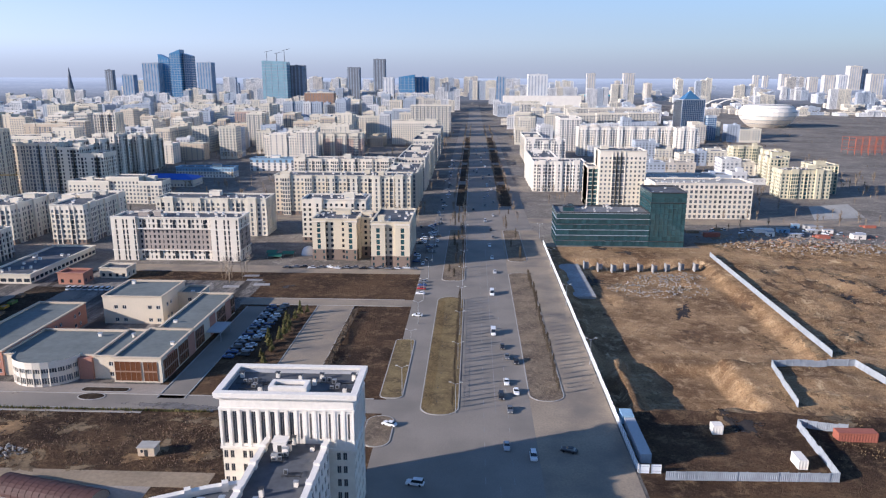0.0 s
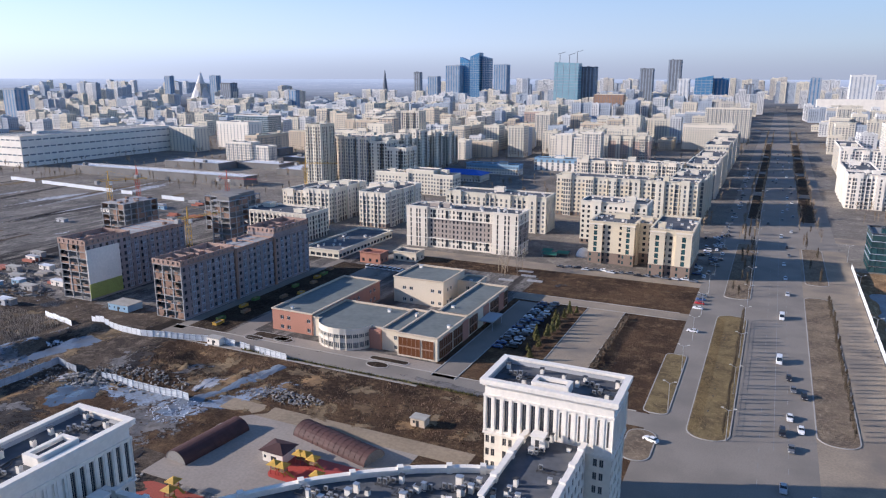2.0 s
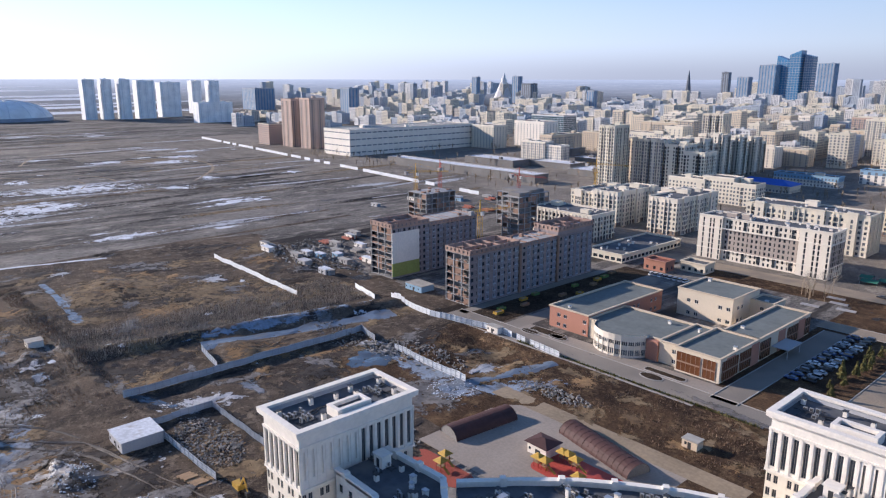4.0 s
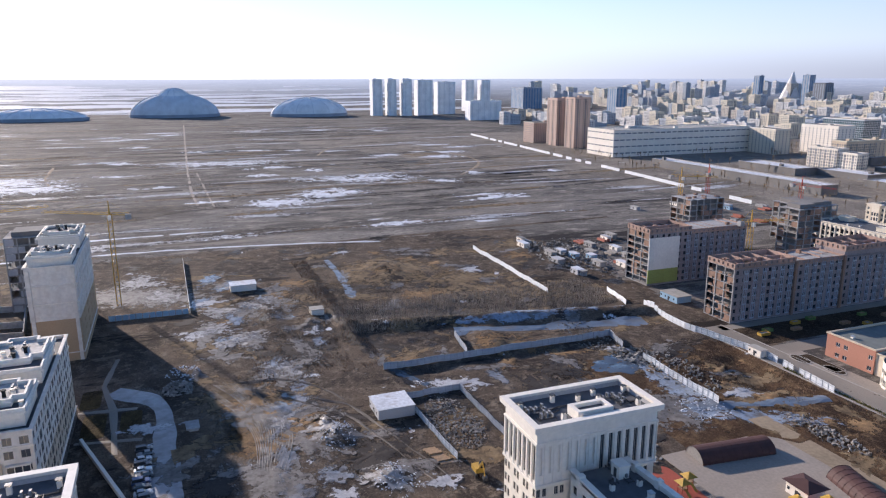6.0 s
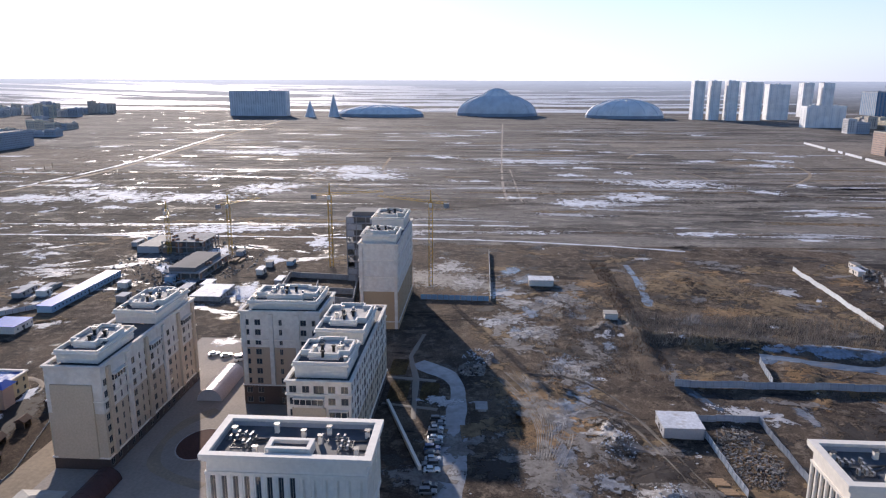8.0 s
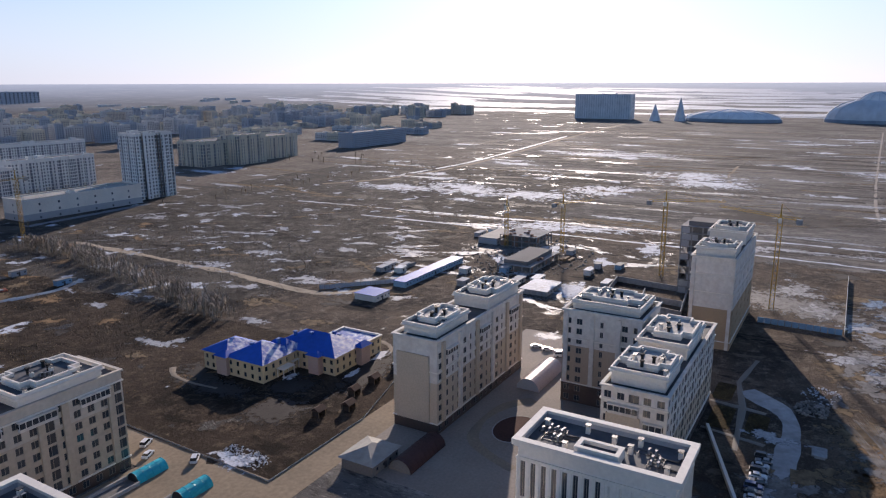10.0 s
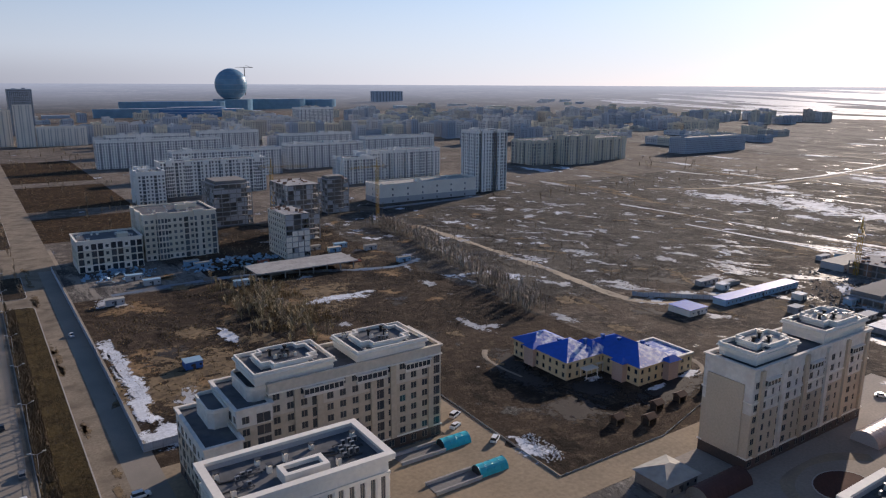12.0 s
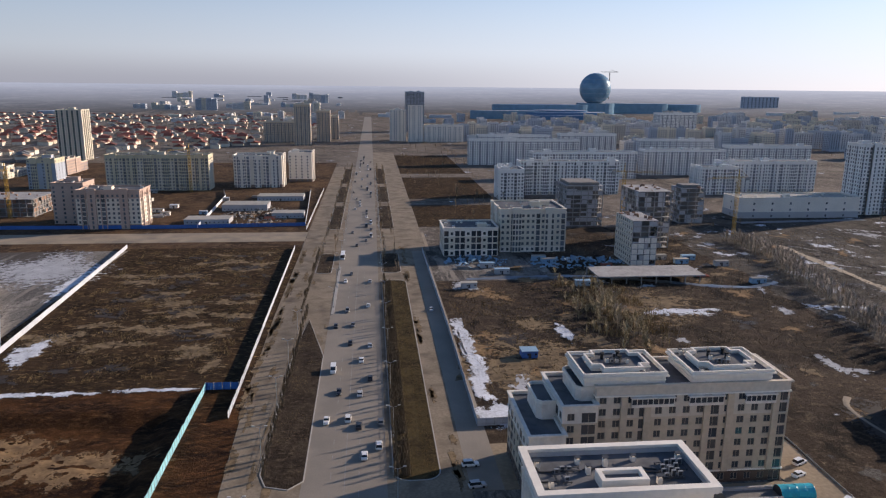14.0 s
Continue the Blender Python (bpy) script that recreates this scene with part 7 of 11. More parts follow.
block("wing", "", "", 107, 128, 426, 456, 33.5, root=green, wall=(GREEN_GLASS, GREEN_GLASS, GREEN_GLASS), lod=1, trim=DARK_METAL, glassm=GREEN_GLASS, bays=False, frame=DARK_METAL, clutter=1, boxes=0, **OFFICE)
gb = Shape()
for r in range(6):
    gb.ring(50.8, 107, 426.8, 452.2, r * 3.4 + 3.1, r * 3.4 + 3.35, 0.25)
part("spandrel_band", gb, COOL_WALL, green, "pale floor bands")
tow = block("office_tower", "cream stone office tower with a dark glass central strip", "office building", 99, 135, 561, 590, 45, wall=(PALE_CREAM, PALE_CREAM, WARM_WHITE), lod=1, bays=False, pattern="wwwgggwww", clutter=3, fh=3.4, bay=3.4, ww=1.5, wh=1.7)
block("wing", "", "", 91, 99, 566, 590, 32, root=tow, wall=(WARM_WHITE, WARM_WHITE, WARM_WHITE), lod=1, pattern="g", glassm=GREEN_GLASS, clutter=0, boxes=0, fh=3.4, bay=3.4)
lo = block("office_block", "long white stone office with rows of deep windows", "office building", 132, 202, 517, 545, 26.5, wall=(PALE_CREAM, PALE_CREAM, WARM_WHITE), lod=1, pattern="w", bays=False, clutter=8, boxes=0, fh=3.6, bay=3.5, ww=1.9, wh=2.2, roof=ROOF_PALE)
block("wing", "", "", 135, 200, 545, 610, 22, root=lo, wall=(COOL_WALL, WARM_WHITE, WARM_WHITE), lod=1, clutter=10, boxes=4, roof=ROOF_PALE, **CITYKW)
block("apartment_block", "white apartment block with dark vertical strips", "apartment building", 54, 100, 641, 665, 27.5, wall=(WHITE, WARM_WHITE, WHITE), lod=1, pattern="wgwwg", clutter=5, boxes=2, **CITYKW)
block("apartment_block", "white apartment block lining the avenue", "apartment building", 54, 78, 668, 740, 28, wall=(WHITE, WARM_WHITE, WHITE), lod=1, pattern="wg", clutter=5, boxes=2, **CITYKW)
block("apartment_block", "white apartment block lining the avenue", "apartment building", 62, 108, 846, 870, 29, wall=(WHITE, WARM_WHITE, WHITE), lod=1, pattern="wgw", clutter=5, boxes=2, **CITYKW)
block("apartment_block", "white apartment block lining the avenue", "apartment building", 62, 84, 875, 960, 30, wall=(PALE_CREAM, WARM_WHITE, WHITE), lod=0, pattern="wgw", boxes=2, **CITYKW)
block("apartment_block", "long white apartment slab with grey-blue strips", "apartment building", 138, 262, 950, 972, 37.5, wall=(WARM_WHITE, WARM_WHITE, WHITE), lod=1, pattern="wwgw", boxes=4, **CITYKW)
block("apartment_block", "white apartment slab with plain end", "apartment building", 262, 290, 940, 974, 37, wall=(WHITE, WARM_WHITE, WHITE), lod=1, pattern="w", **CITYKW)
block("apartment_block", "tall cool white apartment slab", "apartment building", 120, 150, 1012, 1070, 46, wall=(WHITE, WARM_WHITE, WHITE), lod=0, pattern="wg", **CITYKW)
for x0, x1, y0, h in ((76, 104, 1338, 38), (108, 130, 1350, 44), (135, 168, 1345, 36), (90, 112, 1420, 52), (180, 230, 1380, 34), (240, 300, 1420, 33), (310, 370, 1460, 32), (200, 290, 1600, 36), (300, 380, 1660, 34)):
    block("apartment_block", "cream apartment block across the avenue", "apartment building", x0, x1, y0, y0 + 22, h, wall=COL, lod=0, pattern="wg", boxes=2, **CITYKW)
pyr = block("office_tower", "blue glass office tower with a pyramid roof", "office building", 344, 381, 1212, 1262, 66, wall=(COOL_WALL, COOL_WALL, COOL_WALL), lod=1, pattern="g", glassm=BLUE_GLASS, boxes=0, clutter=0, **CITYKW)
hip(pyr, 350, 375, 1222, 1252, 66, 14, BLUE_GLASS)
block("office_wing", "low blue glass office wing", "office building", 384, 398, 1200, 1216, 40, wall=(COOL_WALL, COOL_WALL, COOL_WALL), lod=0, pattern="g", glassm=BLUE_GLASS, boxes=0, **CITYKW)
YG = mat("pale_yellow_render", (0.6, 0.54, 0.38), 0.85, vary=0.08)
for x0, x1, y0, y1, h in ((275, 305, 768, 786, 30), (262, 303, 612, 634, 24.5), (300, 322, 640, 664, 26), (283, 300, 690, 720, 26), (300, 318, 730, 760, 28)):
    block("apartment_block", "pale yellow apartment block with green glazed bays", "apartment building", x0, x1, y0, y1, h, wall=(YG, YG, YG), lod=1, pattern="wwgw", glassm=GREEN_GLASS, group="yellow apartment blocks", **CITYKW)
block("exhibition_hall", "long white exhibition hall", "hall", 90, 330, 2250, 2290, 46, wall=(WHITE, WHITE, WHITE), lod=0, pattern="b", boxes=0)
st = Shape()
prof = ((0, 0.62), (8, 0.8), (16, 0.93), (24, 1.0), (32, 1.0), (40, 0.94), (46, 0.8))
for (za, ra), (zb, rb) in zip(prof, prof[1:]):
    for i in range(32):
        a0, a1 = 2 * math.pi * i / 32, 2 * math.pi * (i + 1) / 32
        p = [(622 + 57 * r * math.cos(q), 1560 + 57 * r * math.sin(q), z) for r, q, z in ((ra, a0, za), (ra, a1, za), (rb, a1, zb - 0.8), (rb, a0, zb - 0.8))]
        st.poly(p)
        p = [(622 + 55 * r * math.cos(q), 1560 + 55 * r * math.sin(q), z) for r, q, z in ((rb, a0, zb - 0.8), (rb, a1, zb - 0.8), (rb, a1, zb), (rb, a0, zb))]
        st.poly(p, 1)
st.poly([(622 + 45.6 * math.cos(2 * math.pi * i / 32), 1560 + 45.6 * math.sin(2 * math.pi * i / 32), 46) for i in range(32)])
solo("arena", st, [WHITE, COOL_WALL], "round white arena wrapped in bands", "arena")
for x0, x1, dy in ((693, 832, 0), (716, 850, -40)):
    ar = Shape()
    for i in range(16):
        a0, a1 = math.pi * i / 16, math.pi * (i + 1) / 16
        c, r = (x0 + x1) / 2, (x1 - x0) / 2
        ar.beam((c - r * math.cos(a0), 2240 + dy, 40 * math.sin(a0)), (c - r * math.cos(a1), 2240 + dy, 40 * math.sin(a1)), 2.0, 2.0, 6)
    solo("bridge_arch", ar, WHITE, "white steel arch of a far bridge", "bridge")

# ---- factory and far quarters in the west ----
fac = block("factory_hall", "long white factory hall with dark ribbon windows", "factory", -847, -785, 538, 765, 35, wall=(WHITE, WHITE, WHITE), lod=1, plinth=0, upper=0, fh=8.5, bay=9, ww=7, wh=1.6, sill=4, clutter=6, boxes=2, roof=ROOF_PALE)
for x0, x1, y0, y1, h in ((-985, -955, 551, 575, 71), (-936, -909, 554, 580, 73)):
    block("apartment_tower", "tall rust-brown apartment tower", "apartment tower", x0, x1, y0, y1, h, wall=(ROSE, ROSE, ROSE), lod=0, pattern="wgwb", glassm=PALE_GLASS, group="rust towers", **CITYKW)
block("apartment_block", "low orange-brown apartment block", "apartment building", -1045, -1010, 542, 575, 32, wall=(ROSE, ROSE, PALE_CREAM), lod=0, **CITYKW)
block("office_block", "beige office block by factory", "office building", -781, -734, 757, 785, 34, wall=(PALE_CREAM, PALE_CREAM, WHITE), lod=0, pattern="wb", **CITYKW)
block("office_block", "white office block by factory", "office building", -760, -700, 830, 860, 38, wall=(WHITE, WHITE, WHITE), lod=0, pattern="wb", **CITYKW)
block("glass_office", "green glass office with pale frame", "office building", -815, -745, 932, 965, 42, wall=(COOL_WALL, COOL_WALL, WHITE), lod=0, pattern="g", glassm=GREEN_GLASS, **CITYKW)
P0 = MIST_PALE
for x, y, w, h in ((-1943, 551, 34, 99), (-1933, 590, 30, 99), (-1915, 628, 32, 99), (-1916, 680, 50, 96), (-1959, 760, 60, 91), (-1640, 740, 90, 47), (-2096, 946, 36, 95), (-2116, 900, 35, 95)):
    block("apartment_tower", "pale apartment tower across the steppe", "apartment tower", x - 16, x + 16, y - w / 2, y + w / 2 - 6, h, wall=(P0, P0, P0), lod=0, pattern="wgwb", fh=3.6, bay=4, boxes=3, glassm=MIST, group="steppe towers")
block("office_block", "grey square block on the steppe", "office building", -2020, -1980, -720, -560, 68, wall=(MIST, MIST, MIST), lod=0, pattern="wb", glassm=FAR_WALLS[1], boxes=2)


def dome(name, label, x, y, rx, ry, z, m):
    s = Shape()
    K1, K2 = 28, 8
    for q in range(K2 + 1):
        t = math.pi / 2 * q / K2
        for i in range(K1):
            a = 2 * math.pi * i / K1
            s.v.append((x + rx * math.cos(t) * math.cos(a), y + ry * math.cos(t) * math.sin(a), 4 + z * math.sin(t)))
    for q in range(K2):
        for i in range(K1):
            j = (i + 1) % K1
            s.f.append((q * K1 + i, q * K1 + j, (q + 1) * K1 + j, (q + 1) * K1 + i))
            s.m.append(0)
    ob = solo(name, s, m, label, "arena")
    ribs = Shape()
    for i in range(0, K1, 2):
        a = 2 * math.pi * i / K1
        pts = [(x + rx * 1.005 * math.cos(math.pi / 2 * q / K2) * math.cos(a), y + ry * 1.005 * math.cos(math.pi / 2 * q / K2) * math.sin(a), 4 + z * 1.005 * math.sin(math.pi / 2 * q / K2)) for q in range(K2 + 1)]
        for p, q in zip(pts, pts[1:]):
            ribs.beam(p, q, 0.9, 0.9, 3)
    part("rib", ribs, MIST, ob, kind="stuff")
    base = Shape()
    base.prism([(x + rx * 1.01 * math.cos(2 * math.pi * i / 28), y + ry * 1.01 * math.sin(2 * math.pi * i / 28)) for i in range(28)], 0, 8)
    part("base_wall", base, FAR_WALLS[1], ob, "grey glazed base wall")
    ob.data.polygons.foreach_set("use_smooth", [True] * len(s.f))


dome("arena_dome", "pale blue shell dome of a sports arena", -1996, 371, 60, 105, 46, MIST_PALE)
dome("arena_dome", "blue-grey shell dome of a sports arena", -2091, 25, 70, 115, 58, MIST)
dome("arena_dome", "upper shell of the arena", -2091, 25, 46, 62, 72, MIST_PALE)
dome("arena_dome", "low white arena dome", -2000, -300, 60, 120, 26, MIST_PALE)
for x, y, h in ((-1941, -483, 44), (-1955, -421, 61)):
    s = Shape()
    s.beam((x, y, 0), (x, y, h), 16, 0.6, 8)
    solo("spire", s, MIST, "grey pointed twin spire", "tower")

# ---- the far skyline ----
def far_tower(x, y, w, top, m, label="hazy far tower of the city centre"):
    d = w * 0.8
    z = gz(x, y)
    block("far_tower", label, "tower", x - w / 2, x + w / 2, y, y + d, top, wall=(m, m, m), lod=0, pattern="gb", fh=4, bay=5, boxes=1, z0=z - 1, glassm=FAR_WALLS[1] if m is not FAR_WALLS[1] else FAR_WALLS[2], parapet=0.5, group="city skyline")


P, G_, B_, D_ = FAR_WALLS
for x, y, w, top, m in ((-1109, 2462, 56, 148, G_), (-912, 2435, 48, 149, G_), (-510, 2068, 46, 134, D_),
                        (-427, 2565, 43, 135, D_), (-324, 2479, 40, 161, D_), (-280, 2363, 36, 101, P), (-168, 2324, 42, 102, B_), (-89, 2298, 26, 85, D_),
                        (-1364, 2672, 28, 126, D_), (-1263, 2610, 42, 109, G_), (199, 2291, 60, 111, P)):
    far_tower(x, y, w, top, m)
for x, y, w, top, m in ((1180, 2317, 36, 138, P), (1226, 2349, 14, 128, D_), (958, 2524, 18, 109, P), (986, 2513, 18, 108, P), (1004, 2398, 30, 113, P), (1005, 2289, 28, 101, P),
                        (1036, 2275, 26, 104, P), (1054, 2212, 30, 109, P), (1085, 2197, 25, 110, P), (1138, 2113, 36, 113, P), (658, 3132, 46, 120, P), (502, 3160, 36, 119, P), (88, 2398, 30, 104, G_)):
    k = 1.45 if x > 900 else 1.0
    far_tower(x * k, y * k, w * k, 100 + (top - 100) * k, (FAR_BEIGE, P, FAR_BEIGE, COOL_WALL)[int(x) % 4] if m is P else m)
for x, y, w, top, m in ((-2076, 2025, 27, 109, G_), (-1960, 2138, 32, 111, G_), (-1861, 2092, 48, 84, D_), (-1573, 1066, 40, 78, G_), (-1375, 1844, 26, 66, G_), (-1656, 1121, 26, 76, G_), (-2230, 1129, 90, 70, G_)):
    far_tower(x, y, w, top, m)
for x, y, r, top in ((-1430, 2523, 18, 133), (-2201, 2323, 40, 126)):
    s = Shape()
    s.beam((x, y, gz(x, y) - 2), (x + (8 if r > 20 else 0), y, top), r, 1.0, 10)
    solo("pointed_tower", s, P if r > 20 else D_, "slender tapering pointed tower", "tower")
block("apartment_block", "brown apartment towers in haze", "apartment building", -392, -324, 1662, 1690, 66, wall=(RUST_BRICK, RUST_BRICK, PALE_CREAM), lod=0, pattern="wb", **CITYKW)

def glass_tower(label, x, y, w, d, top, cut, m):
    """A tall glass tower whose roof slopes by cut, with floor bands."""
    root = thing("glass_tower", x, y, gz(x, y) - 1, label, "tower", "city skyline")
    z = gz(x, y) - 1
    s = Shape()
    lo, hi = top - max(cut, 0), top - max(-cut, 0)
    s.poly([(x - w / 2, y, z), (x + w / 2, y, z), (x + w / 2, y, hi), (x - w / 2, y, lo)])
    s.poly([(x + w / 2, y + d, z), (x - w / 2, y + d, z), (x - w / 2, y + d, lo), (x + w / 2, y + d, hi)])
    s.poly([(x - w / 2, y + d, z), (x - w / 2, y, z), (x - w / 2, y, lo), (x - w / 2, y + d, lo)])
    s.poly([(x + w / 2, y, z), (x + w / 2, y + d, z), (x + w / 2, y + d, hi), (x + w / 2, y, hi)])
    s.poly([(x - w / 2, y, lo), (x + w / 2, y, hi), (x + w / 2, y + d, hi), (x - w / 2, y + d, lo)])
    part("curtain_wall", s, m, root)
    f = Shape()
    zz = z + 8
    while zz < min(lo, hi) - 3:
        f.ring(x - w / 2 - 0.4, x + w / 2 + 0.4, y - 0.4, y + d + 0.4, zz, zz + 1.1, 0.6)
        zz += 8
    for k in range(4):
        q = x - w / 2 + w * (k + 0.5) / 4
        f.box(q - 0.5, q + 0.5, y - 0.5, y, z, min(lo, hi))
    part("floor_band", f, FAR_WALLS[1], root, kind="stuff")
    return root


SKY_GLASS = glass("deep_blue_tower_glass", (0.07, 0.2, 0.36), 0.2, 0.1)
TEAL_GLASS = glass("pale_teal_tower_glass", (0.22, 0.36, 0.42), 0.2, 0.1)
glass_tower("deep blue glass tower with a sloping top", -1076, 2498, 38, 36, 178, -16, SKY_GLASS)
glass_tower("deep blue glass tower with a sloping top", -1018, 2454, 36, 40, 192, 14, SKY_GLASS)
glass_tower("tall blue-grey glass tower beside its twin", -982, 2470, 28, 36, 180, -8, BLUE_GLASS)
gt = glass_tower("wide pale teal glass tower with cranes on its roof", -559, 2024, 70, 40, 146, -3, TEAL_GLASS)
glass_tower("blue glass towers joined by an arch", -213, 2290, 50, 30, 110, 8, SKY_GLASS)
for dx, h in ((-24, 26), (4, 22), (26, 30)):
    q = Shape()
    q.beam((-559 + dx, 2040, 143), (-559 + dx, 2040, 143 + h), 0.9, 0.7, 4)
    q.beam((-559 + dx - 6, 2040, 143 + h), (-559 + dx + 16, 2040, 143 + h + 5), 0.7, 0.5, 4)
    part("roof_crane", q, DARK_METAL, gt, "tower crane standing on the roof")

# infill of the city, street by street
rng = random.Random(11)
TONES = ((PALE_CREAM, TAUPE, WARM_WHITE), (CREAM, TAUPE, PALE_CREAM), (WARM_WHITE, GREY_WALL, WHITE), (SAND, TAUPE, PALE_CREAM), (COOL_WALL, GREY_WALL, WHITE), (ROSE, TAUPE, PALE_CREAM))
TAKEN = [(-240, -30, 360, 660), (-420, -330, 540, 830), (-330, -180, 640, 800), (-240, -130, 890, 940), (-130, -30, 360, 1300), (-870, -690, 520, 980)]


def free(x0, x1, y0, y1):
    for a, b, c, d in TAKEN:
        if x0 < b and x1 > a and y0 < d and y1 > c:
            return False
    TAKEN.append((x0 - 8, x1 + 8, y0 - 8, y1 + 8))
    return True


FAR_CITY = Shape()


def infill(x0, x1, y0, y1, count, hmin, hmax, far=False, low=0.25):
    for _ in range(count):
        w, d = (rng.uniform(40, 95), rng.uniform(15, 22)) if rng.random() < 0.6 else (rng.uniform(16, 24), rng.uniform(35, 80))
        x, y = rng.uniform(x0, x1), rng.uniform(y0, y1)
        h = rng.uniform(hmin, hmax) * (0.5 if rng.random() < low else 1)
        tone = rng.choice(TONES[:4] if rng.random() < 0.7 else TONES)
        if not free(x, x + w, y, y + d):
            continue
        # each block is built of sections of unlike height and depth
        along = w > d
        n_ = max(1, int((w if along else d) / 17))
        cut = [0.0] + [(i_ + rng.uniform(-0.25, 0.25)) / n_ for i_ in range(1, n_)] + [1.0]
        root = None
        k, k2 = rng.choice((0, 0, 1, 1, 3, 5)), rng.choice((0, 1, 5))
        for i_, (c0, c1) in enumerate(zip(cut, cut[1:])):
            jog, hh = rng.uniform(-1.6, 1.6), h + rng.choice((-3.2, 0, 0, 0, 3.2, 6.4 if i_ in (0, n_ - 1) else 0))
            if along:
                xa, xb, ya, yb = x + w * c0, x + w * c1, y + jog, y + d + jog
            else:
                xa, xb, ya, yb = x + jog, x + w + jog, y + d * c0, y + d * c1
            if not far:
                root = root or thing("apartment_block", x + w / 2, y + d / 2, 0, "cream and white apartment block in the dense city", "apartment building", "city infill")
                block("wing", "", "", xa, xb, ya, yb, hh, root=root, wall=tone, lod=0, pattern=rng.choice(("w", "wg", "wwg", "wb")), boxes=rng.randint(0, 2), **CITYKW)
                continue
            z = gz(x, y) - 2 if math.hypot(x, y) > 2300 else 0
            kk = k if (i_ + n_) % 3 else k2
            FAR_CITY.box(xa, xb, ya, yb, z, hh, kk, 4)
            FAR_CITY.ring(xa - 0.4, xb + 0.4, ya - 0.4, yb + 0.4, hh - 0.3, hh + 0.9, 0.9, kk)
            px, py = rng.uniform(xa, xb - 5), rng.uniform(ya + 1, max(ya + 1.1, yb - 6))
            FAR_CITY.box(px, px + rng.uniform(3, 6), py, py + 5, hh, hh + rng.uniform(2, 4), kk)
            for c in range(int((xb - xa) / 4.2)):
                FAR_CITY.box(xa + c * 4.2 + 1.1, xa + c * 4.2 + 3.1, ya - 0.15, yb + 0.15, z + 4, hh - 2, 2)
            for c in range(int((yb - ya) / 4.2)):
                FAR_CITY.box(xa - 0.15, xb + 0.15, ya + c * 4.2 + 1.1, ya + c * 4.2 + 3.1, z + 4, hh - 2, 2)
            f = max(z, 0) + 5.4
            while f < hh - 2:
                FAR_CITY.box(xa - 0.25, xb + 0.25, ya - 0.25, yb + 0.25, f, f + 1.3, kk)
                f += 3.3


infill(-700, -130, 790, 1350, 90, 26, 48)
infill(-640, -420, 640, 800, 10, 20, 40)
infill(-330, -240, 480, 620, 6, 18, 28)
infill(-700, -130, 830, 1350, 420, 20, 40, True)
infill(-330, -130, 960, 2000, 60, 44, 64, True)
infill(-900, -110, 1350, 1650, 140, 26, 50, True)
infill(-900, -110, 1650, 2100, 160, 26, 54, True)
infill(-1500, -700, 980, 1500, 120, 18, 34, True)
infill(-1700, -700, 1500, 2100, 120, 20, 40, True)
infill(-1700, -1000, 700, 1000, 30, 14, 26, True)
infill(44, 120, 1100, 2100, 24, 24, 40, True)
infill(60, 420, 1080, 2100, 60, 16, 34, True)
infill(130, 330, 830, 980, 16, 12, 24, True)
infill(430, 1300, 1950, 2500, 90, 7, 18, True)
infill(150, 420, 1080, 1900, 60, 14, 30, True)
infill(140, 260, 640, 830, 8, 6, 14, True)
infill(-1500, -100, 2080, 2500, 90, 30, 70, True)
infill(-2600, -1500, 1300, 2400, 70, 30, 60, True)
infill(100, 1500, 2300, 3000, 70, 24, 66, True)
infill(-1500, 1600, 2700, 3700, 90, 60, 105, True)
infill(-3200, -2000, 1500, 2600, 60, 50, 90, True)

for x0, x1, y0, y1, h, lab in ((-690, -455, 528, 548, 9, "long low hangar with snowy roof"), (-640, -560, 610, 640, 8, "low warehouse with snowy roof"), (-660, -600, 770, 800, 9, "low warehouse with snowy roof"), (-480, -440, 610, 650, 7, "low white site building with snow"), (-560, -500, 640, 668, 7, "low warehouse with snowy roof"), (-540, -500, 700, 720, 8, "low white hall with snow")):
    block("warehouse", lab, "warehouse", x0, x1, y0, y1, h, wall=(DARK_CONC, DARK_CONC, CONCRETE), plinth=0, upper=0, lod=1, pattern="wb", roof=SNOW, boxes=1, clutter=0, fh=5, bay=6)

block("hall", "low hall with a bright teal front", "hall", 476, 611, 3233, 3293, 30, wall=(TEAL, TEAL, WARM_WHITE), lod=0, pattern="bbw", boxes=1, fh=6, bay=8)
wp = block("palace", "white palace with a blue cone on its roof", "palace", 730, 840, 3294, 3344, 34, wall=(WHITE, WHITE, WHITE), lod=0, pattern="gb", boxes=0, fh=6, bay=6)
q = Shape()
q.beam((785, 3319, 34), (785, 3319, 44), 14, 14, 14)
q.beam((785, 3319, 44), (785, 3319, 64), 15, 1, 14)
part("cone_roof", q, BLUE_GLASS, wp, "blue conical roof")
rf = thing("steel_frame", 539, 995, 0, "rust-red steel frame of an unfinished hall", "building site")
for f in range(5):
    q = Shape()
    for i in range(9):
        x = 509 + i * 9
        for dy in (0, 18, 36):
            q.beam((x, 975 + dy, f * 4.5), (x, 975 + dy, f * 4.5 + 4.5), 0.35, 0.35, 4)
    for dy in (0, 18, 36):
        q.beam((509, 975 + dy, f * 4.5 + 4.5), (509 + 72, 975 + dy, f * 4.5 + 4.5), 0.4, 0.4, 4)
    part("frame_storey", q, RUSTY, rf)
sheet("sports_court", ROOF_PALE, "pale fenced sports court", 0.1, *[(269, 574), (307, 588), (290, 529), (248, 517)], category="court")

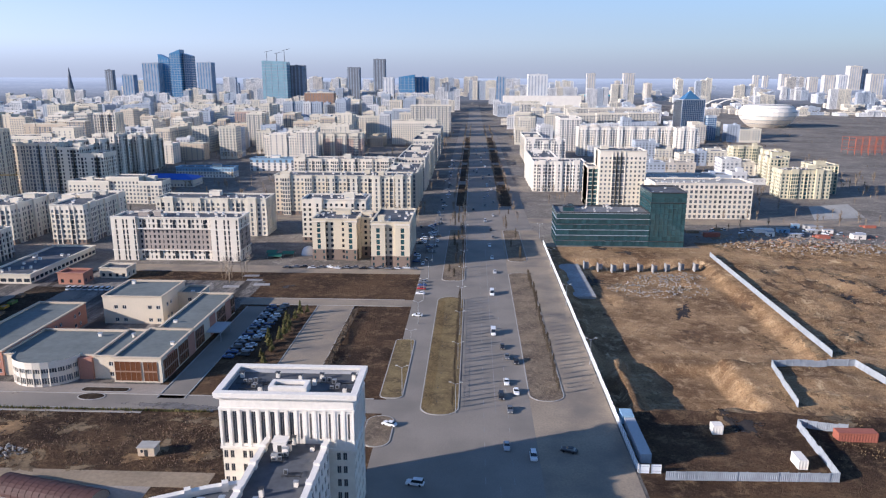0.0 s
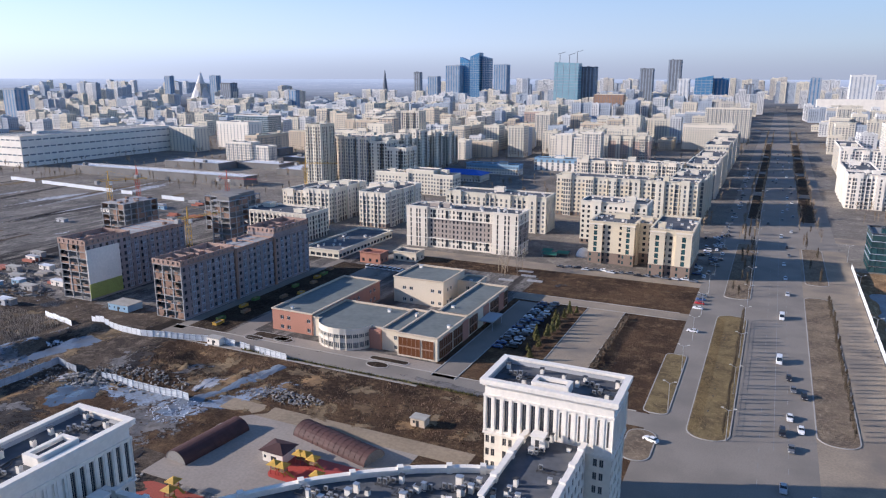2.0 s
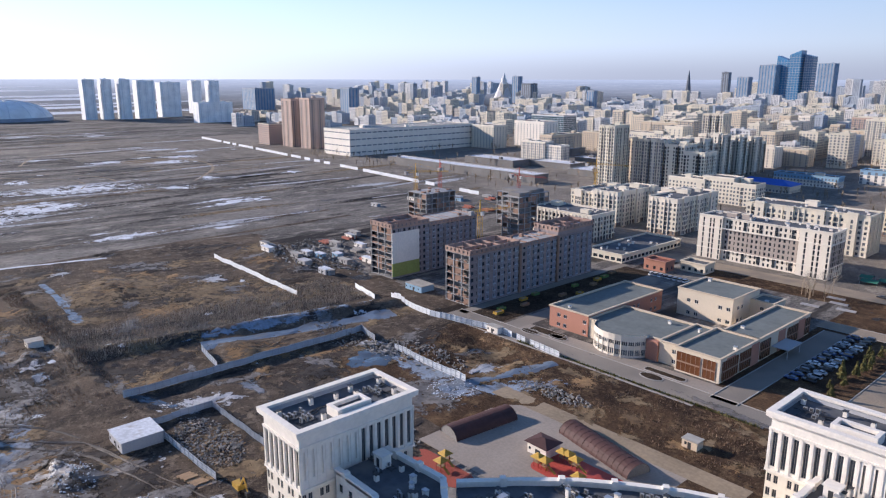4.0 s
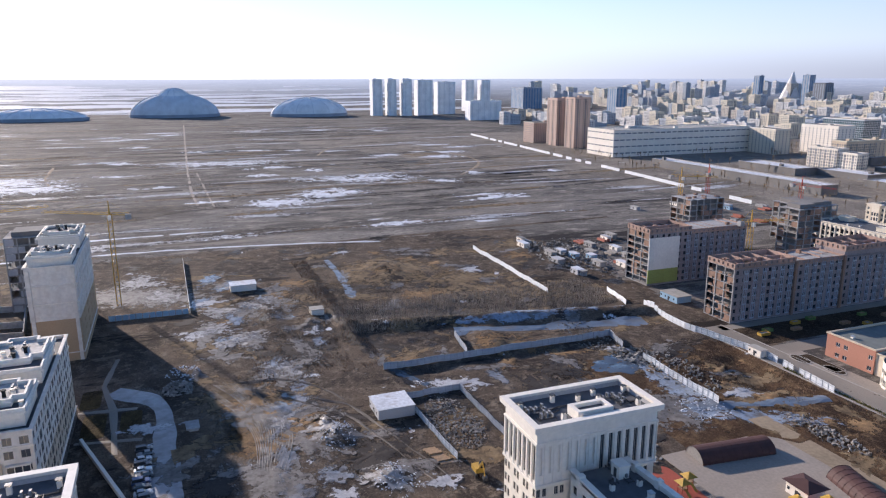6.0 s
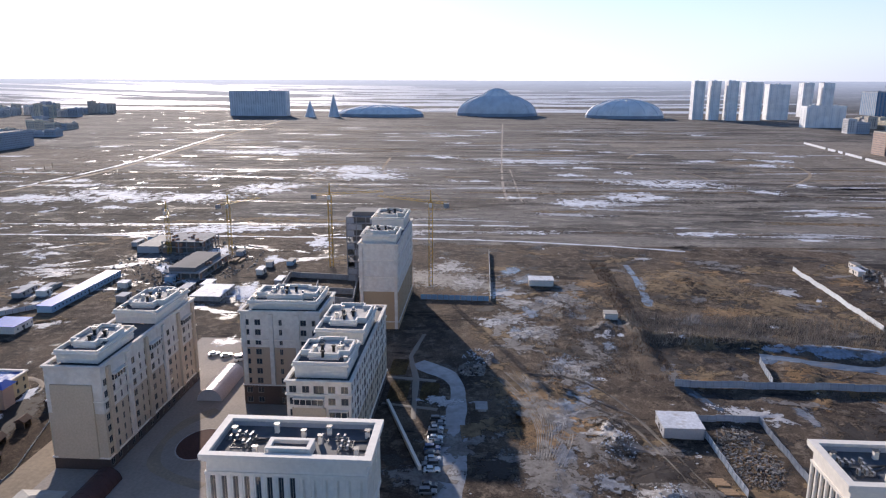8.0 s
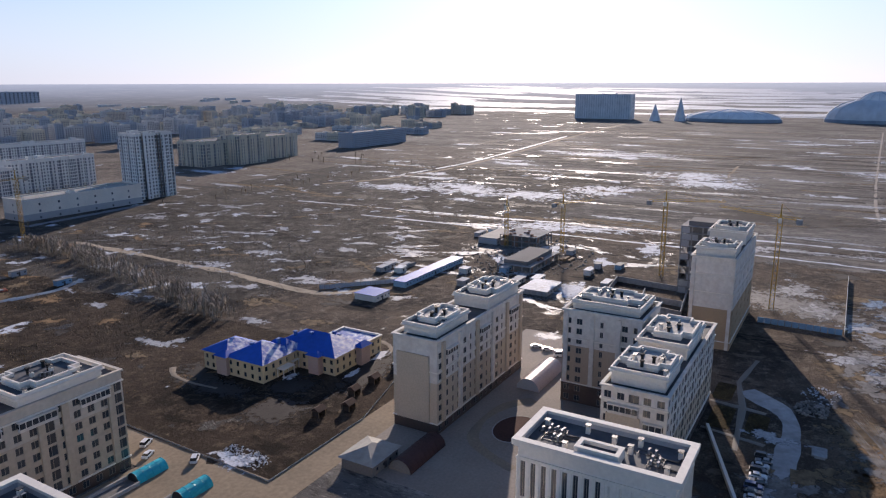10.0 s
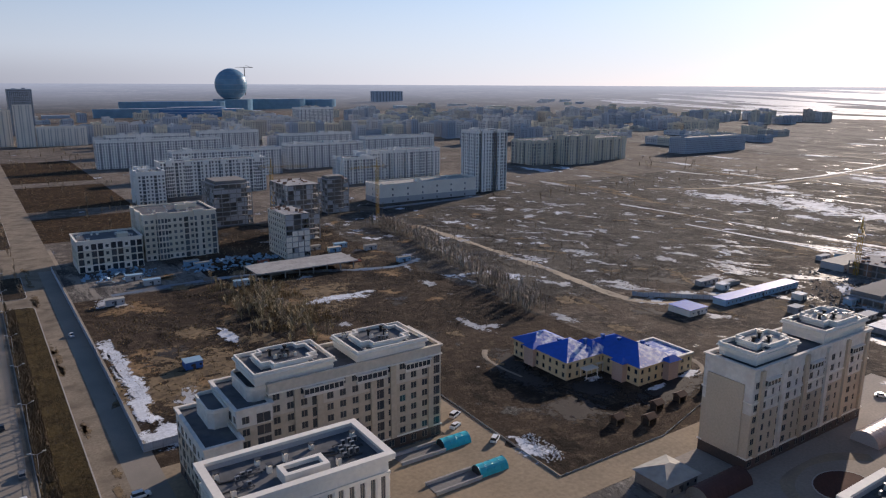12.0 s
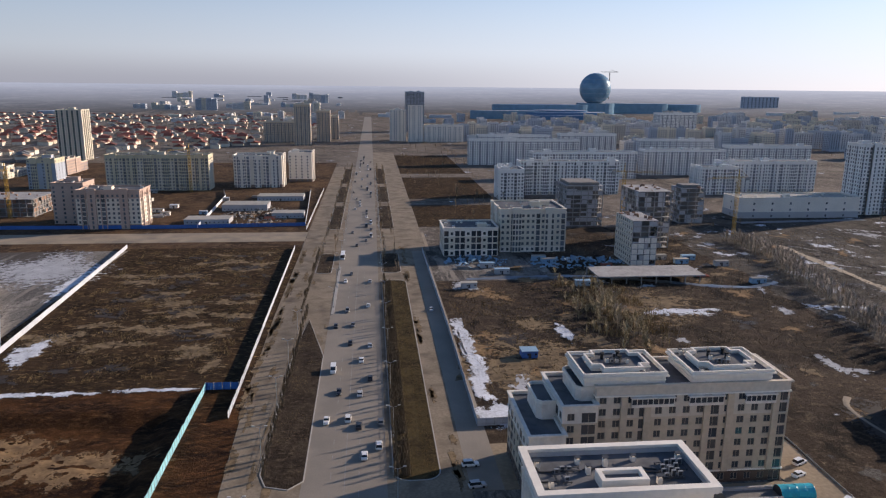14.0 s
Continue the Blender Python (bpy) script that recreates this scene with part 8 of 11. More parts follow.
# ---- quarters south ----
SK = dict(fh=3.1, bay=3.2, ww=1.5, wh=1.7)
GREYS = (GREY_WALL, GREY_WALL, WARM_WHITE)
block("office_block", "pale grey office with a colonnade of white piers", "office building", -76, -43, -440, -415, 17.5, wall=(PALE_CREAM, WHITE, WHITE), lod=1, pattern="gwg", fh=4, bay=3.2, boxes=1, clutter=4)
block("office_block", "grey stone office with white corner piers", "office building", -120, -79, -460, -424, 27, wall=(PALE_CREAM, WHITE, WARM_WHITE), lod=1, pattern="wwgww", glassm=PALE_GLASS, boxes=2, clutter=4, fh=3.5, bay=3.2)
SOUTH_WHITE = mat("white_facade_paint", (0.82, 0.8, 0.76), 0.8, vary=0.08)
SOUTH = (SOUTH_WHITE, WARM_WHITE, SOUTH_WHITE)
for x0, x1, y0, y1, h in ((-138, -116, -659, -630, 28), (-275, -128, -944, -925, 33), (-238, -141, -681, -662, 32), (-355, -318, -682, -656, 27), (-446, -347, -692, -673, 31), (-487, -379, -995, -976, 30),
                          (-690, -610, -1510, -1470, 50), (-300, -180, -800, -780, 30), (-420, -320, -830, -810, 30), (-560, -450, -880, -860, 31), (-270, -160, -1080, -1060, 30), (-380, -290, -1100, -1080, 31)):
    block("apartment_block", "white nine-storey apartment block with glazed loggias", "apartment building", x0, x1, y0, y1, h, wall=SOUTH, lod=1 if y0 > -700 else 0, pattern="wgw", side="gw", boxes=3, group="white southern blocks", **SK)
block("apartment_tower", "tall white apartment tower with a dark glass strip", "apartment tower", -437, -400, -566, -542, 58, wall=SOUTH, lod=1, pattern="wgggw", side="wgw", boxes=2, **SK)
block("shopping_hall", "low white hall with a sweeping flat roof", "hall", -392, -290, -556, -530, 16.5, wall=(WHITE, GREY_WALL, WHITE), lod=1, pattern="bbw", boxes=1, fh=5, bay=5, clutter=5, roof=ROOF_PALE)
pal = block("administration_building", "long cream administration building with tall piers", "office building", -770, -601, -735, -690, 31, wall=(PALE_CREAM, PALE_CREAM, PALE_CREAM), lod=1, pattern="gb", boxes=1, fh=4, bay=4)
block("wing", "", "", -690, -640, -700, -672, 37, root=pal, wall=(PALE_CREAM, PALE_CREAM, PALE_CREAM), lod=1, pattern="gb", boxes=0, fh=4, bay=4)
block("administration_building", "far pale administration building", "office building", -1050, -900, -720, -690, 24, wall=(COOL_WALL, COOL_WALL, COOL_WALL), lod=0, boxes=2, **SK)
TAKEN += [(-1100, -590, -760, -660), (-700, -120, -1110, -500)]
patt = block("patterned_tower", "white tower with scattered dark windows", "apartment tower", -95, -69, -1330, -1308, 66, wall=(WHITE, WHITE, WHITE), lod=0, pattern="wbw", boxes=0, **SK)
block("patterned_tower", "white patterned apartment tower block", "apartment tower", -66, -36, -1352, -1334, 57, wall=(WHITE, GREY_WALL, WHITE), lod=0, pattern="wbwwb", **SK)
block("apartment_block", "low white patterned apartment block", "apartment building", -170, -97, -1328, -1309, 31, wall=(WHITE, WHITE, WHITE), lod=0, pattern="wbw", **SK)
block("gate_tower", "dark tower under construction with an open top frame", "tower", -120, -78, -1640, -1610, 88, wall=(COOL_WALL, COOL_WALL, COOL_WALL), lod=0, pattern="g", boxes=2, **SK)
# east side, south
block("apartment_block", "brown and white apartment block by the building site", "apartment building", 161, 204, -535, -510, 27.5, wall=(WARM_WHITE, TAUPE, ROSE), lod=1, pattern="wgww", clutter=3, **SK)
block("apartment_block", "unfinished brown brick block", "apartment building", 206, 228, -552, -530, 30, wall=(ROSE, ROSE, ROSE), lod=1, pattern="wb", **SK)
block("apartment_block", "pale yellow and blue-grey apartment slab", "apartment building", 155, 250, -722, -700, 34, wall=(PALE_CREAM, PALE_CREAM, YG), lod=1, pattern="wwg", side="w", boxes=3, **SK)
block("apartment_block", "white apartment block with blank end", "apartment building", 88, 135, -745, -718, 32, wall=(WARM_WHITE, TAUPE, WHITE), lod=1, pattern="wgb", side="b", boxes=2, **SK)
block("apartment_block", "white apartment block beside the avenue", "apartment building", 62, 86, -790, -760, 31, wall=(WHITE, TAUPE, WHITE), lod=1, pattern="wb", boxes=2, **SK)
block("apartment_tower", "tall tower clad in grey-green and cream strips", "apartment tower", 372, 404, -1004, -976, 66, wall=(PALE_CREAM, PALE_CREAM, PALE_CREAM), lod=1, pattern="gb", side="bg", glassm=GREEN_GLASS, boxes=2, **SK)
block("apartment_block", "grey apartment block with yellow end", "apartment building", 300, 326, -735, -712, 29, wall=(COOL_WALL, COOL_WALL, YG), lod=1, pattern="wb", **SK)
for x0, x1, y0, h in ((101, 128, -1256, 69), (72, 96, -1330, 56), (127, 187, -1320, 37), (60, 74, -1400, 44)):
    block("apartment_tower", "beige apartment tower beside the avenue", "apartment tower", x0, x1, y0, y0 + 24, h, wall=(SAND, TAUPE, PALE_CREAM), lod=0, pattern="wg", **SK)
infill(-900, -200, -1480, -1130, 150, 22, 34, True)
infill(-2100, -900, -1750, -1120, 130, 16, 32, True)
infill(-1500, -900, -1080, -820, 30, 10, 20, True)
infill(120, 900, -3700, -2750, 60, 16, 60, True)
infill(-700, -140, -1100, -700, 60, 10, 28, True)
infill(-1500, -700, -1500, -1000, 50, 14, 24, True)
infill(-1700, -900, -2200, -1550, 50, 18, 34, True)
infill(-800, -150, -2200, -1700, 40, 12, 22, True)
infill(60, 500, -2300, -1900, 24, 8, 18, True)
infill(330, 700, -900, -560, 6, 10, 16)

# the glass sphere and its grounds
s = Shape()
R, cx, cy, cz = 57, -825, -2610, 97
K1, K2 = 36, 20
for q in range(K2 + 1):
    t = math.pi * q / K2 - math.pi / 2
    for i in range(K1):
        aa = 2 * math.pi * i / K1
        s.v.append((cx + R * math.cos(t) * math.cos(aa), cy + R * math.cos(t) * math.sin(aa), cz + R * math.sin(t)))
for q in range(K2):
    for i in range(K1):
        j = (i + 1) % K1
        s.f.append((q * K1 + i, q * K1 + j, (q + 1) * K1 + j, (q + 1) * K1 + i))
        s.m.append(0)
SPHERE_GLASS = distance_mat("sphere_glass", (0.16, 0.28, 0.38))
SPHERE_GLASS.node_tree.nodes["Principled BSDF"].inputs["Roughness"].default_value = 0.25
sph = solo("glass_sphere", s, SPHERE_GLASS, "huge blue glass sphere above low pavilions", "pavilion")
q = Shape()
for k in range(9):
    t = -1.2 + 0.3 * k
    for i in range(24):
        a0, a1 = math.pi * i / 12, math.pi * (i + 1) / 12
        q.beam((cx + R * 1.006 * math.cos(t) * math.cos(a0), cy + R * 1.006 * math.cos(t) * math.sin(a0), cz + R * 1.006 * math.sin(t)), (cx + R * 1.006 * math.cos(t) * math.cos(a1), cy + R * 1.006 * math.cos(t) * math.sin(a1), cz + R * 1.006 * math.sin(t)), 0.5, 0.5, 3)
part("ring_rib", q, FAR_WALLS[1], sph, kind="stuff")
q = Shape()
q.beam((cx - 52, cy, 60), (cx - 52, cy, cz + R + 4), 1.6, 1.4, 4)
q.beam((cx - 84, cy, cz + R + 4), (cx - 20, cy, cz + R + 4), 1.3, 1.0, 4)
q.beam((cx - 52, cy, cz + R + 12), (cx - 82, cy, cz + R + 4), 0.5, 0.5, 4)
solo("tower_crane", q, DARK_METAL, "dark tower crane beside the glass sphere", "tower crane")
for i, (x0, x1, y0, y1, h) in enumerate(((-900, -760, -2680, -2550, 46), (-760, -420, -2520, -2440, 42), (-1150, -900, -2760, -2660, 44), (-1300, -1160, -2800, -2700, 40), (-620, -320, -2330, -2290, 26))):
    s = Shape()
    z = gz((x0 + x1) / 2, (y0 + y1) / 2)
    pts = [((x0 + x1) / 2 + (x1 - x0) / 2 * math.cos(2 * math.pi * k / 24), (y0 + y1) / 2 + (y1 - y0) / 2 * math.sin(2 * math.pi * k / 24)) for k in range(24)]
    s.prism(pts, z - 2, h, 0, 1)
    solo("pavilion", s, [SPHERE_GLASS, FAR_WALLS[2 if i % 2 else 1]], "low blue pavilion with a pale roof", "pavilion")
block("dark_block", "dark angular block on the plain", "pavilion", -1714, -1568, -2940, -2900, 70, wall=(COOL_WALL, COOL_WALL, COOL_WALL), lod=0, pattern="wg", boxes=2, fh=8, bay=8, z0=20, glassm=FAR_WALLS[3])
for k, (rx, ry, z0_, z1_) in enumerate(((210, 90, 0, 14), (150, 66, 14, 22), (90, 44, 22, 28))):
    q = Shape()
    q.prism([(-623 + rx * math.cos(2 * math.pi * i / 28), -2268 - 60 + ry * math.sin(2 * math.pi * i / 28)) for i in range(28)], z0_, z1_, 0, 1)
    solo("pavilion", q, [FAR_WALLS[2], FAR_WALLS[1]], "low blue terraced exhibition pavilion", "pavilion")
rng = random.Random(57)
for i in range(46):
    x, y = rng.uniform(-2400, 1900), rng.uniform(-2600, -2150)
    w_, d_ = rng.uniform(20, 90), rng.uniform(15, 40)
    if -60 < x < 60 or (-1350 < x < -300 and y > -2850):
        continue
    z = gz(x, y)
    FAR_CITY.box(x, x + w_, y, y + d_, z - 3, z + rng.uniform(5, 10), rng.choice((0, 0, 1, 5)))
# pale, cool wall and glass colours carry the far blocks' haze
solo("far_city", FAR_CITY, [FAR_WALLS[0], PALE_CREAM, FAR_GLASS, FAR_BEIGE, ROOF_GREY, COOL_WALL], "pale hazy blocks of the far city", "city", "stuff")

# red-roofed houses
rng = random.Random(23)
hm = Shape()
hm.box(-5, 5, -4, 4, 0, 4.2)
hr = Shape()
hr.poly([(-5.6, -4.6, 4.1), (5.6, -4.6, 4.1), (5.6, 0, 7.4), (-5.6, 0, 7.4)])
hr.poly([(5.6, 4.6, 4.1), (-5.6, 4.6, 4.1), (-5.6, 0, 7.4), (5.6, 0, 7.4)])
hr.poly([(-5.6, -4.6, 4.1), (-5.6, 0, 7.4), (-5.6, 4.6, 4.1)])
hr.poly([(5.6, 4.6, 4.1), (5.6, 0, 7.4), (5.6, -4.6, 4.1)])
HW = [hm.mesh("wall", [m]) for m in (PALE_CREAM, WARM_WHITE, SAND)]
HR = hr.mesh("roof", [ROOF_RED])
for i in range(84):
    row, k = divmod(i, 14)
    y = -1230 - row * 70 - rng.uniform(0, 14)
    x = 190 + row * 26 + k * 42 + rng.uniform(-6, 6)
    root = thing("house", x, y, gz(x, y), "small house with a red tiled roof", "house", "red-roofed houses")
    sc = rng.uniform(1.2, 1.9)
    for nm, me in (("wall", rng.choice(HW)), ("roof", HR)):
        ob = new(nm, me)
        ob.parent = root
    root.scale = (sc, sc, rng.uniform(0.9, 1.5))
    root.rotation_euler[2] = rng.choice((0, math.pi / 2)) + rng.uniform(-0.1, 0.1)
    if row == 14:
        break


rng = random.Random(29)
sub, subr = Shape(), Shape()
for i in range(620):
    y = -880 - 1500 * rng.random() ** 0.8
    x = 130 + rng.random() * (620 - y * 0.35)
    if x < 210 and y > -1440 or (150 < x < 420 and y > -1020):
        continue
    w_, d_, h_ = rng.uniform(6, 10), rng.uniform(5, 7), rng.uniform(3.5, 6)
    z = gz(x, y)
    sub.box(x - w_, x + w_, y - d_, y + d_, z, z + h_, rng.randint(0, 2))
    r_ = rng.uniform(3, 4.5)
    m_ = rng.choice((0, 0, 0, 1, 2))
    if rng.random() < 0.5:
        p_ = [(x - w_ - 0.5, y - d_ - 0.5), (x + w_ + 0.5, y - d_ - 0.5), (x + w_ + 0.5, y + d_ + 0.5), (x - w_ - 0.5, y + d_ + 0.5)]
        a_, b_ = (x - w_ * 0.4, y, z + h_ + r_), (x + w_ * 0.4, y, z + h_ + r_)
    else:
        p_ = [(x + w_ + 0.5, y - d_ - 0.5), (x + w_ + 0.5, y + d_ + 0.5), (x - w_ - 0.5, y + d_ + 0.5), (x - w_ - 0.5, y - d_ - 0.5)]
        a_, b_ = (x, y - d_ * 0.4, z + h_ + r_), (x, y + d_ * 0.4, z + h_ + r_)
    q0, q1, q2, q3 = [(*p, z + h_) for p in p_]
    subr.poly([q0, q1, b_, a_], m_)
    subr.poly([q1, q2, b_], m_)
    subr.poly([q2, q3, a_, b_], m_)
    subr.poly([q3, q0, a_], m_)
solo("far_suburb", sub, [PALE_CREAM, WARM_WHITE, SAND], "walls of a far suburb of small houses", "houses", "stuff")
solo("far_suburb_roofs", subr, [ROOF_RED, RUST_BRICK, ROOF_GREY], "red and brown roofs of far houses", "roofs", "stuff")

# ---- building sites ----
def skeleton(label, x0, x1, y0, y1, floors, fh=3.2, clad=None, group="unfinished blocks", seed=1, infill_m=BLOCKWORK):
    """A concrete frame: slabs, columns and partly filled walls. clad: the material of its finished long walls."""
    rg = random.Random(seed)
    root = thing("unfinished_block", (x0 + x1) / 2, (y0 + y1) / 2, 0, label, "building site", group)
    for f in range(floors + 1):
        s = Shape()
        s.box(x0, x1, y0, y1, f * fh, f * fh + 0.3)
        part("floor_slab", s, CONCRETE, root)
    c = Shape()
    nx, ny = max(2, int((x1 - x0) / 5)), max(2, int((y1 - y0) / 5))
    for i in range(nx + 1):
        for j in range(ny + 1):
            if 0 < i < nx and 0 < j < ny:
                continue
            x, y = x0 + 0.3 + (x1 - x0 - 0.6) * i / nx, y0 + 0.3 + (y1 - y0 - 0.6) * j / ny
            c.box(x - 0.25, x + 0.25, y - 0.25, y + 0.25, 0, floors * fh)
    part("column_frame", c, CONCRETE, root, kind="stuff")
    # dark solid core stands in for the unlit depth behind the open storeys
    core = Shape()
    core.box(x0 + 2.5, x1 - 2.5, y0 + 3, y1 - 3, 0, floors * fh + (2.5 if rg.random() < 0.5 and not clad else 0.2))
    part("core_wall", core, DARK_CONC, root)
    w, g = Shape(), Shape()
    for o, u, n, length in sides(x0, x1, y0, y1):
        if clad and abs(u[1]) > 0.5:
            facade(w, g, root, o, u, n, length, 0.3, floors, fh, 3.4, 1.5, 1.7, 0.8, "w", lambda r: 0, False, FRAME, GLASS, 0.15)
        else:
            k = int(length / 4)
            for f in range(floors):
                for i in range(k):
                    if rg.random() < 0.42:
                        a, b = length * i / k, length * (i + 1) / k
                        p = (o[0] + u[0] * a - n[0] * 0.3, o[1] + u[1] * a - n[1] * 0.3)
                        q = (o[0] + u[0] * b - n[0] * 0.3, o[1] + u[1] * b - n[1] * 0.3)
                        top = f * fh + rg.choice((1.2, 3.0, 3.1))
                        w.poly([(*p, f * fh + 0.3), (*q, f * fh + 0.3), (*q, top), (*p, top)], 1)
    part("infill_wall", w, [clad or GREY_WALL, infill_m], root, kind="stuff")
    if g.f:
        part("glazing", g, GLASS, root, kind="stuff")
    t = Shape()
    for _ in range(12):
        x, y = rg.uniform(x0 + 1, x1 - 2), rg.uniform(y0 + 1, y1 - 2)
        z = floors * fh + 0.3
        t.box(x, x + rg.uniform(0.5, 2.5), y, y + rg.uniform(0.5, 2.5), z, z + rg.uniform(0.3, 1.6))
    part("stacked_material", t, BLOCKWORK, root, kind="stuff")
    return root


MAUVE = mat("mauve_blockwork", (0.28, 0.24, 0.235), 0.9, vary=0.2, fine=1.0, broad=0.12)
s1 = skeleton("eight-storey brick and concrete block without windows at its open end", -236, -220, 213, 303, 7, 3.3, MAUVE, seed=4)
PINK_BRICK = mat("pink_brick", (0.36, 0.25, 0.2), 0.95, vary=0.25, fine=1.2)


def brick_crown(root, x0, x1, y0, y1, z, h, seed):
    """An unroofed attic of bare brick: an outer wall with square holes, cross walls, and snow and boards between them."""
    rg = random.Random(seed)
    w, g = Shape(), Shape()
    for o, u, n, length in sides(x0 - 0.1, x1 + 0.1, y0 - 0.1, y1 + 0.1):
        facade(w, g, root, o, u, n, length, z, 1, h, 2.9, 1.0, h * 0.5, h * 0.28, "w", lambda r: 0, False, FRAME, GLASS, 0.35)
        q = (o[0] - n[0] * 0.36, o[1] - n[1] * 0.36)
        w.poly([(*q, z), (q[0] + u[0] * length, q[1] + u[1] * length, z), (q[0] + u[0] * length, q[1] + u[1] * length, z + h), (*q, z + h)])
        w.poly([(*o, z + h), (o[0] + u[0] * length, o[1] + u[1] * length, z + h), (q[0] + u[0] * length, q[1] + u[1] * length, z + h), (*q, z + h)])
    part("attic_wall", w, PINK_BRICK, root, "bare pink brick attic wall")
    # dark panes close the holes in place of their shaded insides
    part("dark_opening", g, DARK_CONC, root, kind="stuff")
    long_y = y1 - y0 > x1 - x0
    k = int(max(x1 - x0, y1 - y0) / 5.5)
    for i in range(1, k):
        c = Shape()
        hh = h * rg.uniform(0.4, 1.0)
        if long_y:
            y = y0 + (y1 - y0) * i / k
            c.box(x0 + 0.4, x0 + (x1 - x0) * rg.uniform(0.4, 0.97), y - 0.14, y + 0.14, z, z + hh)
        else:
            x = x0 + (x1 - x0) * i / k
            c.box(x - 0.14, x + 0.14, y0 + 0.4, y0 + (y1 - y0) * rg.uniform(0.4, 0.97), z, z + hh)
        part("cross_wall", c, PINK_BRICK, root)
    mid = Shape()
    if long_y:
        mid.box((x0 + x1) / 2 - 0.14, (x0 + x1) / 2 + 0.14, y0 + 0.5, y1 - 0.5, z, z + h * 0.7)
    else:
        mid.box(x0 + 0.5, x1 - 0.5, (y0 + y1) / 2 - 0.14, (y0 + y1) / 2 + 0.14, z, z + h * 0.7)
    part("spine_wall", mid, PINK_BRICK, root)
    for m_, n_ in ((SNOW, 12), (WOOD, 10), (CONCRETE, 10)):
        c = Shape()
        for _ in range(n_):
            px, py = rg.uniform(x0 + 0.8, x1 - 2.4), rg.uniform(y0 + 0.8, y1 - 2.4)
            c.box(px, px + rg.uniform(0.6, 2.2), py, py + rg.uniform(0.6, 2.2), z, z + rg.uniform(0.1, 0.8))
        part("roof_litter", c, m_, root, kind="stuff")


def glazed_strips(root, x, y0, y1, z0, z1, step, out):
    """Tall loggia strips with pale frames set before a long wall."""
    k = int((y1 - y0) / step)
    for i in range(k):
        y = y0 + (y1 - y0) * (i + 0.5) / k
        f = Shape()
        for e in (-0.95, 0.0, 0.95):
            f.box(min(x, x + out), max(x, x + out), y + e - 0.07, y + e + 0.07, z0, z1)
        z = z0
        while z < z1 - 1:
            f.box(min(x, x + out), max(x, x + out), y - 0.95, y + 0.95, z, z + 0.5)
            z += 3.3
        part("loggia_strip", f, COOL_WALL, root, "pale loggia frames")


brick_crown(s1, -236, -220, 213, 246, 23.4, 2.4, 1)
brick_crown(s1, -236, -220, 246.5, 274, 22.0, 2.2, 2)
brick_crown(s1, -236, -220, 274.5, 303, 25.6, 2.6, 3)
up = Shape()
up.box(-235.8, -220.2, 274.5, 302.8, 23.3, 25.6)
part("upper_storey", up, MAUVE, s1)
for a_, b_ in ((217, 246), (250, 274), (278, 303)):
    glazed_strips(s1, -219.95, a_, b_, 1.0, 22.5, 4.4, 0.3)
for y in (246.2, 274.2):
    up = Shape()
    up.box(-220.1, -219.2, y - 0.6, y + 0.6, 0, 24)
    part("party_pier", up, BLOCKWORK, s1)
end = Shape()
for k in range(3):
    x = -236 + 16 * (k + 0.5) / 3 - 0.9
    for f_ in range(7):
        end.box(x, x + 1.8, 212.9, 213.1, f_ * 3.3 + 0.3, f_ * 3.3 + 1.1)
part("balcony_front", end, BLOCKWORK, s1, "brick balcony fronts on the open end", kind="stuff")
s2 = skeleton("eight-storey unfinished block with a white and lime end wall", -297, -279, 215, 275, 8, 3.25, MAUVE, seed=5)
pn = Shape()
pn.box(-279, -278.7, 215, 233, 8, 24, 0)
pn.box(-279, -278.7, 215, 233, 1, 8, 1)
brick_crown(s2, -297, -279, 215, 240, 26.0, 2.6, 4)
brick_crown(s2, -297, -279, 240.5, 275, 24.6, 2.2, 5)
glazed_strips(s2, -278.95, 236, 275, 1.0, 24, 4.4, 0.3)
part("end_panel", pn, [WHITE, mat("lime_panel", (0.33, 0.36, 0.1), 0.8)], s2, "white end wall over a lime green base")
skeleton("bare concrete frame in scaffolding", -352, -334, 285, 310, 9, 3.3, None, seed=6)
skeleton("dark unfinished concrete tower", -300, -286, 318, 335, 9, 3.3, None, seed=7)
skeleton("bare concrete frame of flats", -345, -318, 360, 385, 7, 3.3, None, seed=8)
s6 = skeleton("bare concrete tower with white cladding panels", -163, -148, -412, -384, 8, 3.3, WARM_WHITE, seed=9, infill_m=GREY_WALL)
q = Shape()
for r in range(5):
    for k in range(4):
        if (r * 3 + k) % 5:
            q.box(-162.6 + k * 3.7, -159.4 + k * 3.7, -383.98, -383.8, 0.5 + r * 3.3, 3.3 + r * 3.3)
part("cladding_panel", q, WHITE, s6, "white insulation panels", kind="stuff")
skeleton("bare concrete tower under construction", -190, -168, -462, -430, 11, 3.3, None, seed=10, infill_m=GREY_WALL)
skeleton("dark concrete frame under construction", -170, -142, -535, -504, 9, 3.3, None, seed=12, infill_m=GREY_WALL)
skeleton("dark concrete frame under construction", -252, -233, -530, -512, 8, 3.3, None, seed=13, infill_m=GREY_WALL)
skeleton("bare concrete frame behind the apartment slab", -362, -345, -70, -50, 10, 3.3, None, seed=14, infill_m=GREY_WALL)
skeleton("low concrete frame on the building site", -420, -395, -190, -165, 2, 3.5, None, seed=15)
skeleton("low concrete frame on the building site", -380, -340, -165, -145, 1, 3.5, None, seed=16)
skeleton("low concrete frame under construction", 255, 300, -600, -560, 4, 3.3, None, seed=17)
can = thing("concrete_canopy", -145, -356, 0, "low concrete slab on columns", "building site")
s = Shape()
s.box(-175, -117, -368, -346, 3.9, 4.5)
